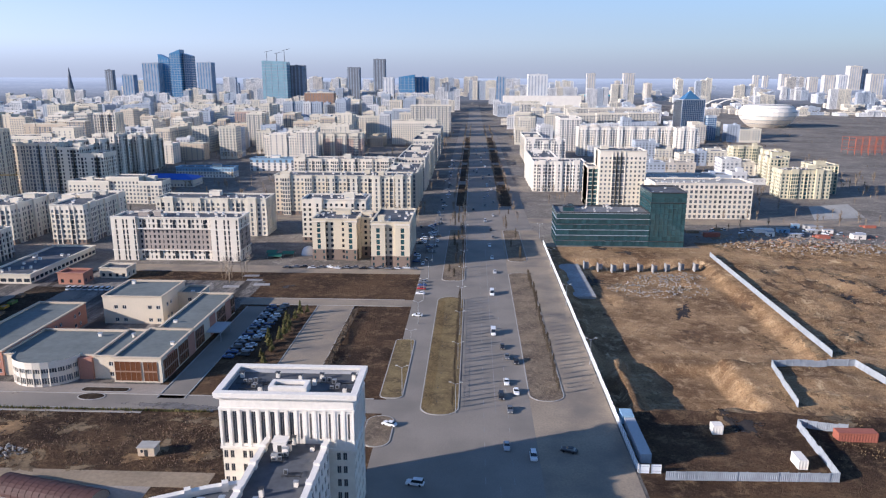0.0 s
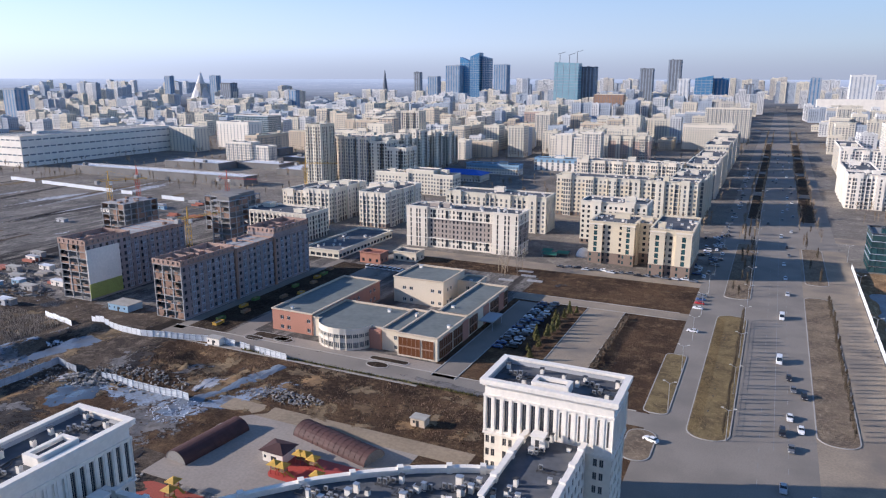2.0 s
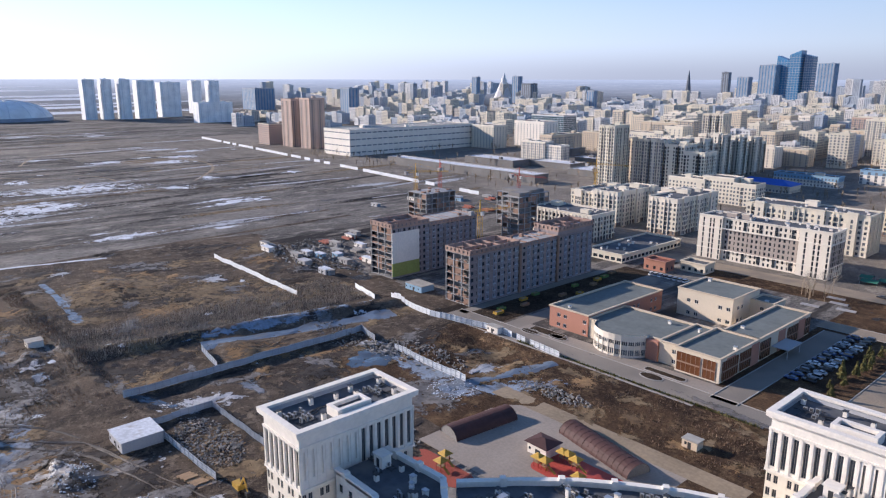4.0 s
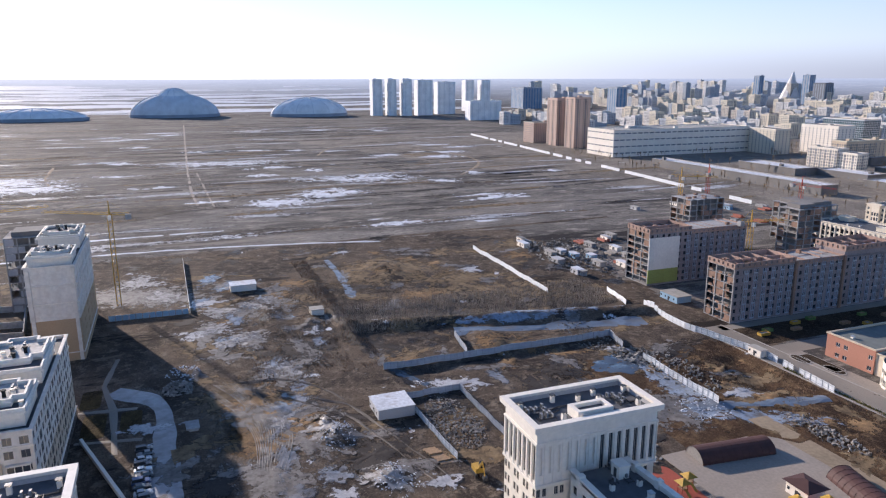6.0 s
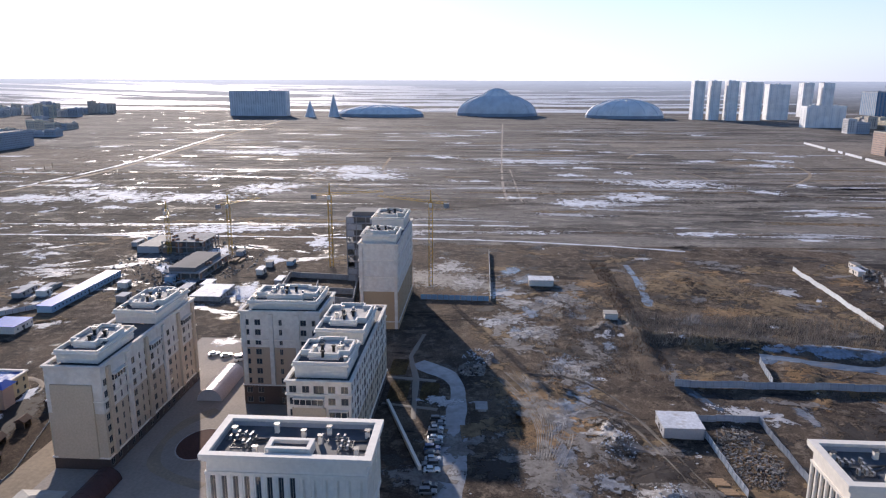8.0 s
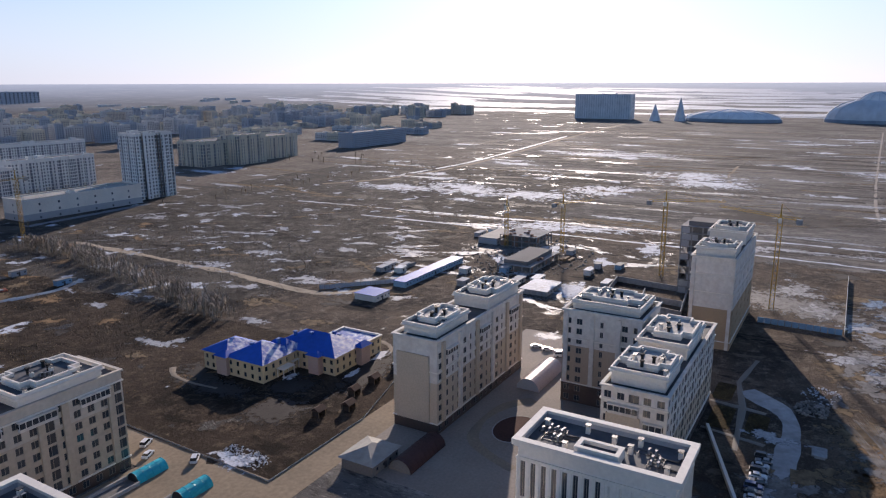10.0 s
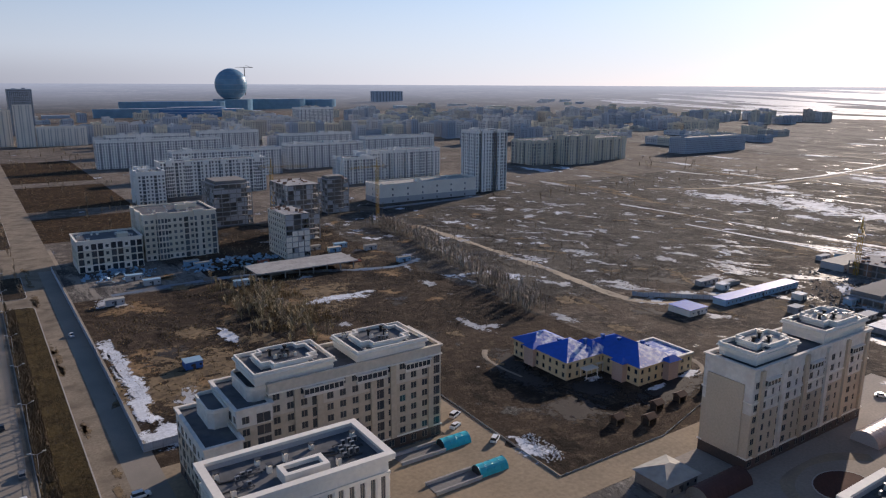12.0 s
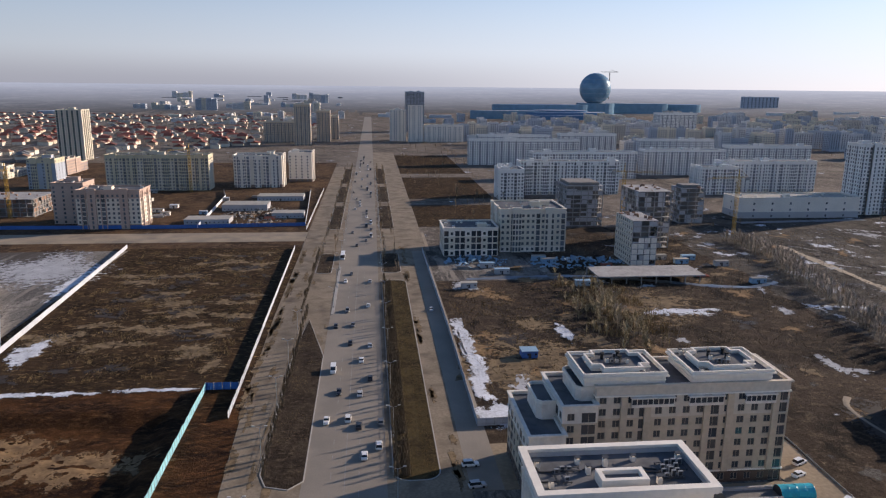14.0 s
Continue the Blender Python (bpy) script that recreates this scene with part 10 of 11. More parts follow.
solo("foundation_slab", s, CONCRETE, "wet concrete foundation slab", "foundation")

# a digger by the yard
dg_root = thing("excavator", -161, 70, 0, "yellow tracked excavator beside the yard", "excavator")
for dy in (-1.2, 1.2):
    s = Shape()
    s.box(-154, -150, 68 + dy - 0.3, 68 + dy + 0.3, 0, 0.9)
    part("track", s, DARK_METAL, dg_root)
s = Shape()
s.box(-153.6, -150.4, 66.8, 69.2, 0.9, 2.2)
part("body", s, YELLOW, dg_root)
s = Shape()
s.box(-151.8, -150.4, 68.1, 69.2, 2.2, 3.4)
part("cab", s, CAR_GLASS, dg_root)
s = Shape()
s.beam((-150.6, 67.6, 2), (-148.0, 67.4, 5.6), 0.28, 0.22, 4)
s.beam((-148.0, 67.4, 5.6), (-145.8, 67.2, 2.6), 0.2, 0.16, 4)
part("boom", s, YELLOW, dg_root)
s = Shape()
s.box(-146.4, -145.2, 66.7, 67.7, 1.8, 2.7)
part("bucket", s, DARK_METAL, dg_root)

# pile field beside the far fence
pf = Shape()
rg = random.Random(12)
for _ in range(260):
    x, y = rg.uniform(150, 215), rg.uniform(-440, -330)
    if x > 140 + (y + 268) * -0.48:
        pf.box(x - 0.2, x + 0.2, y - 0.2, y + 0.2, 0, rg.uniform(1.5, 3.2))
solo("foundation_piles", pf, CONCRETE, "field of concrete piles in snow", "foundation", "stuff")

# ---- clutter of the southern building site ----
rng = random.Random(71)
for i in range(13):
    x, y = rng.uniform(-205, -40), rng.uniform(-404, -344)
    if -180 < x < -112 and y > -372:
        continue
    shed("site_cabin", rng.choice(("white site cabin dusted with snow", "blue site cabin with a snowy roof")), x - 4, x + 4, y - 1.6, y + 1.6, 2.8, rng.choice((GREY_WALL, PALE_BLUE, CONCRETE)), rng.choice((ROOF_GREY, PALE_BLUE, ROOF_PALE)))
for i in range(10):
    x, y = rng.uniform(-210, -45), rng.uniform(-402, -340)
    ms, mm = thing("material_stack", x, y, 0, "stack of wrapped building material", "building material", "material stacks"), rng.choice((WOOD, RUBBLE, DARK_CONC, RUSTY))
    for k in range(4):
        q = Shape()
        q.box(x - 3 + rng.uniform(-0.4, 0.4), x + 3 + rng.uniform(-0.4, 0.4), y + k * 0.9, y + k * 0.9 + 0.7, 0, rng.uniform(0.6, 1.8))
        part("slab", q, mm, ms)
for x0, x1, y0, y1, h in ((52, 76, -560, -546, 4), (84, 120, -600, -580, 5), (60, 100, -650, -632, 4), (104, 136, -540, -524, 3.5)):
    shed("storage_shed", "low pale shed on a fenced yard", x0, x1, y0, y1, h, GREY_WALL, ROOF_PALE)
fence("white fence round a yard by the avenue", FENCE_WHITE, 2.4, (46, -500), (46, -700), step=5)
# low white strip and small things by the parked cars
q = Shape()
q.prism([(-206.6, -30.6), (-167.2, -16.6), (-167.5, -15.8), (-206.9, -29.8)], 0, 1.3)
solo("low_strip", q, WHITE, "low white diagonal strip along a lane", "wall")
q = Shape()
q.prism([(-209, -2.5), (-203.5, -2.2), (-203.7, 1.6), (-209, 1.4)], 0, 0.5)
q.box(-204, -202.6, -1.5, 1.2, 0, 0.8)
solo("concrete_platform", q, CONCRETE, "small concrete platform on bare ground", "platform")
q = Shape()
for k in range(7):
    q.box(-168.5 + k * 1.4, -167.4 + k * 1.4, 58.6 + k * 0.3, 62.2 + k * 0.3, 0, 0.3 + 0.15 * (k % 3))
solo("timber_stack", q, WOOD, "pale boards stacked beside the yard wall", "building material")

# ---- sites in the south-west and north-west, sheds and cabins ----
rng = random.Random(83)
for x0, x1, y0, y1, n in ((-440, -300, -225, -100, 18), (-400, -300, 195, 270, 10), (-470, -380, 330, 440, 8), (50, 250, -700, -510, 14), (140, 330, 452, 492, 12)):
    for i in range(n):
        x, y = rng.uniform(x0, x1), rng.uniform(y0, y1)
        w_, d_ = rng.uniform(2, 5), rng.uniform(1.2, 2.4)
        shed("site_cabin", rng.choice(("grey site cabin dusted with snow", "white site store with a pale roof", "low blue and white site cabin")), x - w_, x + w_, y - d_, y + d_, rng.uniform(2.3, 3), rng.choice((WHITE, GREY_WALL, CONCRETE, PALE_BLUE)), rng.choice((SNOW, ROOF_PALE, ROOF_GREY, GREY_WALL)))
    for i in range(5):
        x, y = rng.uniform(x0, x1), rng.uniform(y0, y1)
        z = gz(x, y)
        ms, mm = thing("material_stack", x, y, z, "stack of slabs and timber on a site", "building material", "material stacks"), rng.choice((WOOD, RUBBLE, CONCRETE, RUSTY))
        for k in range(3):
            q = Shape()
            q.box(x - 4 + rng.uniform(-1, 1), x + 4 + rng.uniform(-1, 1), y + k * 2.4, y + k * 2.4 + 1.8, z, z + rng.uniform(0.5, 2.0))
            part("slab", q, mm, ms)
for i, (x, y, rx, ry, c, sz, m) in enumerate(((-370, -165, 60, 40, 420, 1.2, RUBBLE), (-340, 225, 50, 30, 300, 1.2, DARK_CONC), (-190, 160, 22, 10, 320, 0.8, RUBBLE), (-178, 72, 16, 8, 260, 0.6, WOOD), (-235, -4, 6, 5, 150, 1.0, RUBBLE), (-230, 150, 30, 8, 200, 0.8, DARK_CONC))):
    rubble("scattered debris of a building site", x, y, rx, ry, c, sz, m, i + 90)

# skips, beds and kerbs west of the school
rng = random.Random(611)
for i in range(12):
    x, y = rng.uniform(-212, -198), 214 + i * 8.5 + rng.uniform(-2, 2)
    sk = thing("skip", x, y, 0, ("yellow steel skip on bare earth", "green steel skip on bare earth", "heap of boards in a dull skip")[i % 3], "skip", "skips behind the school")
    w_, d_ = rng.uniform(0.9, 1.3), rng.uniform(1.6, 2.4)
    q = Shape()
    q.prism([(x - w_, y - d_), (x + w_, y - d_), (x + w_, y + d_), (x - w_, y + d_)], 0.05, 0.2)
    q.rim([(x - w_, y - d_), (x + w_, y - d_), (x + w_, y + d_), (x - w_, y + d_)], 0.2, 1.25, 0.1)
    part("body", q, (YELLOW, mat("dull_green_paint", (0.12, 0.2, 0.06), 0.7), WOOD)[i % 3], sk)
    q = Shape()
    q.box(x - w_ + 0.12, x + w_ - 0.12, y - d_ + 0.12, y + d_ - 0.12, 0.2, 0.9)
    part("load", q, (RUBBLE, WOOD, BLOCKWORK)[i % 3], sk)
for x0, x1, y0, y1 in ((-183, -166, 210.5, 216), (-128, -112, 209.5, 213)):
    island("kerbed bed with low bare shrubs on the forecourt", BARE, round_rect(x0, x1, y0, y1, 1.5), 0.05)
# white tent and green tarpaulins between the apartment blocks
tent = thing("tent", -95, 397, 0, "white dome tent between apartment blocks", "tent")
q = Shape()
for r_ in range(5):
    for i in range(16):
        t0, t1, a0, a1 = math.pi / 2 * r_ / 5, math.pi / 2 * (r_ + 1) / 5, math.pi * i / 8, math.pi * (i + 1) / 8
        q.poly([(-95 + 4.2 * math.cos(t) * math.cos(b), 397 + 4 * math.cos(t) * math.sin(b), 0.4 + 4.6 * math.sin(t)) for t, b in ((t0, a0), (t0, a1), (t1, a1), (t1, a0))])
part("cover", q, WHITE, tent)
q = Shape()
q.beam((-95, 397, 0), (-95, 397, 0.5), 4.4, 4.3, 16)
part("ground_ring", q, GREY_WALL, tent)
TARP = mat("green_tarpaulin", (0.04, 0.16, 0.11), 0.7, vary=0.25)
for x, y, w_ in ((-112, 388, 8), (-106, 394, 7), (-116, 396, 6)):
    tp = thing("tarpaulin_shelter", x, y, 0, "green tarpaulin stretched over a low frame", "shelter", "tarpaulin shelters")
    q = Shape()
    q.poly([(x - w_ / 2, y - 3, 1.6), (x + w_ / 2, y - 3, 1.5), (x + w_ / 2, y, 2.8), (x - w_ / 2, y, 2.6)])
    q.poly([(x + w_ / 2, y + 3, 1.5), (x - w_ / 2, y + 3, 1.6), (x - w_ / 2, y, 2.6), (x + w_ / 2, y, 2.8)])
    part("cover", q, TARP, tp)
    for dx in (-w_ / 2, w_ / 2):
        for dy in (-3, 3):
            q = Shape()
            q.beam((x + dx * 0.98, y + dy * 0.97, 0), (x + dx * 0.98, y + dy * 0.97, 1.55), 0.08, 0.08, 5)
            part("post", q, METAL, tp)
# kerbed path and rubble strip between the two bare plots
for x, y, k_ in ((-118, 330, 0.3), (-110, 342, 0.3), (-104, 334, 0.35), (-114, 350, 0.25)):
    slab = Shape()
    slab.prism([(x - 4, y - 1.6), (x + 4, y - 1.2), (x + 3.6, y + 1.6), (x - 4.2, y + 1.3)], 0, k_)
    solo("concrete_slab", slab, CONCRETE, "pale concrete slab lying on bare ground", "building material", group="loose concrete slabs")

# ---- vehicles ----
def loft(shape, rings, m=0):
    """Joins rings of points with faces and closes both ends."""
    n, k = len(shape.v), len(rings[0])
    for r in rings:
        shape.v += r
    for q in range(len(rings) - 1):
        for i in range(k):
            j = (i + 1) % k
            shape.f.append((n + q * k + i, n + q * k + j, n + (q + 1) * k + j, n + (q + 1) * k + i))
            shape.m.append(m)
    shape.f.append(tuple(n + i for i in reversed(range(k))))
    shape.m.append(m)
    shape.f.append(tuple(n + (len(rings) - 1) * k + i for i in range(k)))
    shape.m.append(m)


def car_meshes(kind):
    """Body, glasshouse, wheel and lamps of a car heading along +y."""
    L, W, H = {"saloon": (4.5, 1.8, 1.45), "suv": (4.7, 1.9, 1.75), "van": (5.6, 2.0, 2.5), "bus": (11.5, 2.5, 3.1)}[kind]
    b = Shape()
    belt = 0.95 if kind in ("saloon", "suv") else 1.25
    w, l = W / 2, L / 2
    prof = [(-l, 0.45), (-l + 0.08, belt - 0.12), (-l + 0.3, belt), (l - 0.5, belt), (l - 0.1, belt - 0.25), (l, 0.5)]
    rings = []
    for y, top in prof:
        e = w - (0.12 if abs(y) > l - 0.2 else 0.0)
        rings.append([(-e, y, 0.28), (e, y, 0.28), (e, y, top * 0.8), (e - 0.1, y, top), (-e + 0.1, y, top), (-e, y, top * 0.8)])
    loft(b, rings)
    c0, c1, f1 = {"saloon": (-l + 0.55, l - 1.45, 0.6), "suv": (-l + 0.2, l - 1.35, 0.5), "van": (-l + 0.1, l - 0.75, 0.5), "bus": (-l + 0.05, l - 0.1, 0.1)}[kind]
    r0 = 0.45 if kind == "saloon" else 0.15
    g = Shape()
    loft(g, [[(-w + 0.1, c0, belt - 0.02), (w - 0.1, c0, belt - 0.02), (w - 0.28, c0 + r0, H - 0.06), (-w + 0.28, c0 + r0, H - 0.06)],
             [(-w + 0.1, c1, belt - 0.02), (w - 0.1, c1, belt - 0.02), (w - 0.28, c1 - f1, H - 0.06), (-w + 0.28, c1 - f1, H - 0.06)]])
    b.box(-w + 0.26, w - 0.26, c0 + r0, c1 - f1, H - 0.08, H)
    if kind in ("van", "bus"):
        b.box(-w + 0.08, w - 0.08, c0 + 0.05, c1 - 1.2, H - 0.6, H - 0.02)
    t = Shape()
    t.beam((-0.11, 0, 0), (0.11, 0, 0), 0.33, 0.33, 12)
    h = Shape()
    for x in (-w + 0.35, w - 0.35):
        h.box(x - 0.2, x + 0.2, l - 0.12, l + 0.02, 0.6, 0.75)
    return b, g, t, h, w, l


KINDS = {k: car_meshes(k) for k in ("saloon", "suv", "van", "bus")}
KIND_MESH = {k: (v[1].mesh("glasshouse", [CAR_GLASS]), v[2].mesh("wheel", [TYRE]), v[3].mesh("headlights", [LAMP_LENS])) for k, v in KINDS.items()}
BODY = {}
PAINT_NAMES = ("white", "silver-grey", "black", "dark grey", "red", "dark blue", "black")


def car(x, y, turn, paint, kind="saloon", where="on the avenue", group="cars on the avenue", z=0.07):
    b, g, t, h, w, l = KINDS[kind]
    if (kind, paint) not in BODY:
        BODY[(kind, paint)] = b.mesh("body", [PAINTS[paint]])
    root = thing("bus" if kind == "bus" else "van" if kind == "van" else "car", x, y, z, PAINT_NAMES[paint] + " " + {"saloon": "saloon car", "suv": "off-road car", "van": "delivery van", "bus": "city bus"}[kind] + " " + where, "bus" if kind == "bus" else "car", group)
    root.rotation_euler[2] = turn
    gm, tm, hm_ = KIND_MESH[kind]
    for nm, me in (("body", BODY[(kind, paint)]), ("glasshouse", gm), ("headlights", hm_))[:3 if abs(y) < 265 else 2]:
        ob = new(nm, me)
        ob.parent = root
    for sx in (-1, 1) if abs(y) < 300 else ():
        for sy in (-0.6, 0.6):
            ob = new("wheel", tm)
            ob.parent = root
            ob.location = (sx * (w - 0.1), sy * l, 0.33)
    return root


rng = random.Random(5)
NORTH = ((9.6, 323.4, 0, 2), (8.8, 269.8, 0, 2), (11.9, 254.7, 2, 0), (13.2, 244.7, 3, 0), (16.3, 240.6, 2, 1), (12.0, 222.3, 0, 0), (14.9, 215.0, 0, 0), (9.9, 211.3, 2, 1), (12.2, 201.9, 3, 0),
         (10.2, 179.5, 1, 0), (17.2, 174.4, 0, 1), (11.2, 391.8, 0, 0), (12.0, 361.8, 1, 0), (10.5, 422.4, 0, 0), (13.1, 446.1, 3, 0), (12.2, 468.7, 2, 0), (9, 500, 0, 1), (15, 520, 1, 0))
for x, y, p, k in NORTH:
    car(x, y, math.pi if x > 8.2 else 0, p, ("saloon", "suv", "van")[k])
for x, y, turn, p, k in ((27.2, 178, 1.2, 2, "saloon"), (-13.8, 160, 1.4, 0, "suv"), (-23.9, 191, 1.2, 0, "saloon")):
    car(x, y, turn, p, k, "turning at the junction")
SOUTHC = ((14.4, -201.1, 0, 0), (7.9, -202.1, 0, 1), (14.3, -240.7, 0, 2), (4.4, -249.7, 0, 0), (11.5, -221.8, 2, 0), (4.6, -219.9, 1, 0), (2.8, -179.2, 0, 0), (-1.3, -184.6, 0, 1), (-2.0, -199.1, 3, 0), (4.6, -197.0, 2, 0),
          (1.2, -232.7, 2, 0), (9.0, -267.8, 2, 0), (1.2, -264.8, 1, 0), (8.4, -289.6, 3, 0), (15.6, -288.6, 2, 0), (2.0, -317.0, 0, 0), (11.4, -310.0, 3, 1), (13.8, -359.8, 0, 0), (1.2, -359.0, 1, 0), (11.2, -374.4, 3, 0))
for x, y, p, k in SOUTHC:
    car(x, y, 0 if x > 8.2 else math.pi, p, ("saloon", "suv", "van")[k])
car(17.2, -414, 0, 0, "bus")
for i in range(46):
    y = -440 - i * 13 - rng.uniform(0, 8)
    car(rng.choice((0.5, 3.8, 9.6, 13.2, 16.6)), y, 0, rng.choice((0, 0, 1, 2, 3, 3, 6)), rng.choice(("saloon", "saloon", "suv", "van")))
for i in range(34):
    y = 540 + i * 17 + rng.uniform(0, 8)
    car(rng.choice((0.5, 3.8, 9.6, 13.2, 16.6)), y, 0, rng.choice((0, 0, 1, 2, 3, 3, 6)), rng.choice(("saloon", "saloon", "suv")))
# parked
PK = "parked cars"
for x, y, p in ((-23.3, 290, 0), (-24.5, 322, 0), (-24.5, 330, 4), (-24.5, 336, 5), (-24.5, 342, 3)):
    car(x, y, 1.5, p, "saloon", "parked on the service road", PK)
for i in range(13):
    car(-195.5 + i * 2.85 + (4.5 if i > 10 else 0) + rng.uniform(-0.2, 0.2), -13.4 + rng.uniform(-0.4, 0.4), 0.08 + math.pi * (i % 4 == 1), (2, 3, 1, 2, 0, 3, 5, 2, 1, 3, 0, 2, 3)[i], "suv" if i % 3 == 0 else "saloon", "parked beside an icy lane", PK)
for i in range(26):
    car(-30 + rng.uniform(-5, 8), 378 + i * 4.4, rng.choice((0, 1.57)), rng.choice((0, 1, 2, 3, 5)), rng.choice(("saloon", "suv")), "parked beside the apartment block", PK)
for i in range(26):
    car(-89 + 5 * (i % 2), 240 + i * 2.4, 1.57, rng.choice((0, 1, 2, 3, 5, 6)), rng.choice(("saloon", "suv")), "parked in the school car park", PK)
for i in range(16):
    car(-100 + i * 4.6, 366 + (i % 3), rng.uniform(1.3, 1.8), rng.choice((0, 1, 2, 3)), "saloon", "parked in front of the apartment block", PK)
for i in range(8):
    car(-195 + i * 2.8, 322, rng.uniform(-0.1, 0.1), rng.choice((0, 0, 1)), "suv", "parked behind the school", PK)
for x, y, turn, p, k in ((-26.6, -309, 0, 1, "saloon"), (-25.8, -172.4, 1.6, 0, "suv"), (-26.2, -162, 1.7, 1, "suv"), (-116, -166, 2.0, 0, "suv"), (-112, -160, 2.0, 0, "saloon"), (-117, -147, 2.2, 0, "suv"), (-242, -100, 0.5, 0, "saloon"), (-241, -95, 0.5, 1, "saloon"), (-238, -88, 0.6, 0, "van")):
    car(x, y, turn, p, k, "parked by the apartment houses", PK)
for i in range(34):
    car(-24 + rng.uniform(-3, 3), 420 + i * 14, rng.choice((0, 1.57)), rng.choice((0, 1, 2, 3)), "saloon", "parked along the service road", PK)
for i in range(10):
    car(160 + i * 9, 470 + rng.uniform(-8, 8), rng.uniform(0, 3), rng.choice((0, 1, 3)), "suv", "parked on rough ground", PK)


# ---- street lamps ----
def lamp_mesh():
    p = Shape()
    p.beam((0, 0, 0), (0, 0, 9.5), 0.13, 0.07, 6)
    p.beam((0, 0, 9.4), (1.8, 0, 10.1), 0.05, 0.05, 5)
    p.beam((0, 0, 9.4), (-1.8, 0, 10.1), 0.05, 0.05, 5)
    h = Shape()
    for sx in (-1, 1):
        h.box(sx * 1.7 - 0.4, sx * 1.7 + 0.4, -0.16, 0.16, 10.02, 10.2)
    b = Shape()
    b.beam((0, 0, 0), (0, 0, 0.8), 0.22, 0.2, 8)
    return p.mesh("pole", [METAL]), h.mesh("lamp_head", [LAMP_LENS]), b.mesh("base", [CONCRETE])


LAMP = lamp_mesh()


def lamp(x, y, turn=0.0):
    root = thing("street_lamp", x, y, gz(x, y) + 0.1, "tall grey two-armed street lamp", "street lamp", "street lamps")
    root.rotation_euler[2] = turn
    for nm, me in zip(("pole", "lamp_head", "base"), LAMP):
        ob = new(nm, me)
        ob.parent = root


for y in range(200, 700, 34):
    lamp(-4.6, y)
    if y < 480:
        lamp(42.6, y + 6) if y % 68 < 34 else None
        lamp(-22.2, y + 12)
for y in range(-700, -150, 34):
    lamp(-5.6, y)
    lamp(17.9, y + 10) if y < -300 else lamp(30.8, y + 10)


# ---- trees ----
def bare_tree(height, seed, spread=0.45, levels=3, m=BARK, twig=TWIG, k=4, thick=0.014):
    """Trunk and branching limbs without leaves: two meshes."""
    rg = random.Random(seed)
    t, w = Shape(), Shape()

    def grow(p, d, length, r, level):
        q = p + d * length
        (t if level < 2 else w).beam(tuple(p), tuple(q), r, r * 0.6, k if level < 2 else 3)
        if level >= levels:
            return
        for i in range(rg.randint(3, 4)):
            e = (d + Vector((rg.uniform(-1, 1), rg.uniform(-1, 1), rg.uniform(0.0, 0.7))) * spread * 1.5).normalized()
            grow(p + d * length * rg.uniform(0.45, 1.0), e, length * rg.uniform(0.5, 0.75), r * 0.5, level + 1)

    grow(Vector((0, 0, 0)), Vector((rg.uniform(-0.05, 0.05), rg.uniform(-0.05, 0.05), 1)).normalized(), height * 0.5, height * thick, 0)
    return t.mesh("trunk", [m]), w.mesh("crown", [twig])


def sapling_mesh(seed):
    """A slim young tree: a stem and an upright head of fine twigs."""
    rg = random.Random(seed)
    t, w = Shape(), Shape()
    t.beam((0, 0, 0), (rg.uniform(-0.1, 0.1), rg.uniform(-0.1, 0.1), 4.3), 0.07, 0.02, 5)
    for _ in range(80):
        z = rg.uniform(1.0, 4.4)
        r = 0.8 * math.sin(min(1.0, (4.9 - z) / 3.4) * math.pi * 0.55)
        a = rg.uniform(0, 6.28)
        x, y = r * 0.3 * math.cos(a), r * 0.3 * math.sin(a)
        k = rg.uniform(0.07, 0.14)
        L = rg.uniform(0.5, 1.0)
        w.poly([(x - k * math.sin(a), y + k * math.cos(a), z - 0.2), (x + k * math.sin(a), y - k * math.cos(a), z - 0.2), (r * math.cos(a), r * math.sin(a), z + L)])
    return t.mesh("trunk", [BARK]), w.mesh("crown", [TWIG_DARK])


TWIG_DARK = mat("dark_twigs", (0.11, 0.085, 0.055), 0.95, vary=0.3, bump=0, island=0.3)
SAPLINGS = [sapling_mesh(i) for i in range(5)]
TREES = [bare_tree(9, 20 + i, 0.45, 4, TWIG, PALE_TWIG) for i in range(3)]
SHRUBS = [bare_tree(3.2, 40 + i, 0.8, 3) for i in range(3)]


def plant(meshes, name, label, x, y, category="tree", group="", lo=0.8, hi=1.25, rg=random.Random(77), z=None):
    root = thing(name, x, y, (gz(x, y) if z is None else z), label, category, group)
    for nm, me in zip(("trunk", "crown"), rg.choice(meshes)):
        ob = new(nm, me)
        ob.parent = root
    f = rg.uniform(lo, hi)
    root.scale = (f, f, f * rg.uniform(0.9, 1.15))
    root.rotation_euler[2] = rg.uniform(0, 6.28)
    return root


rng = random.Random(8)
SL = "young leafless sapling in a roadside bed"
for y in range(202, 316, 4):
    plant(SAPLINGS, "sapling", SL, -5.4 + rng.uniform(-0.4, 0.4), y + rng.uniform(-1, 1), group="median saplings", z=0.2)
    if y % 8 == 5:
        plant(SAPLINGS, "sapling", SL, -8.6 + rng.uniform(-0.5, 0.5), y, group="median saplings", z=0.2)
for y in range(214, 358, 4):
    plant(SAPLINGS, "sapling", SL, 28.8 + rng.uniform(-0.4, 0.4), y + rng.uniform(-1, 1), group="verge saplings", z=0.2)
for y in range(-358, -168, 4):
    plant(SAPLINGS, "sapling", SL, -6 + rng.uniform(-0.4, 0.4), y + rng.uniform(-1, 1), group="verge saplings", z=0.2)
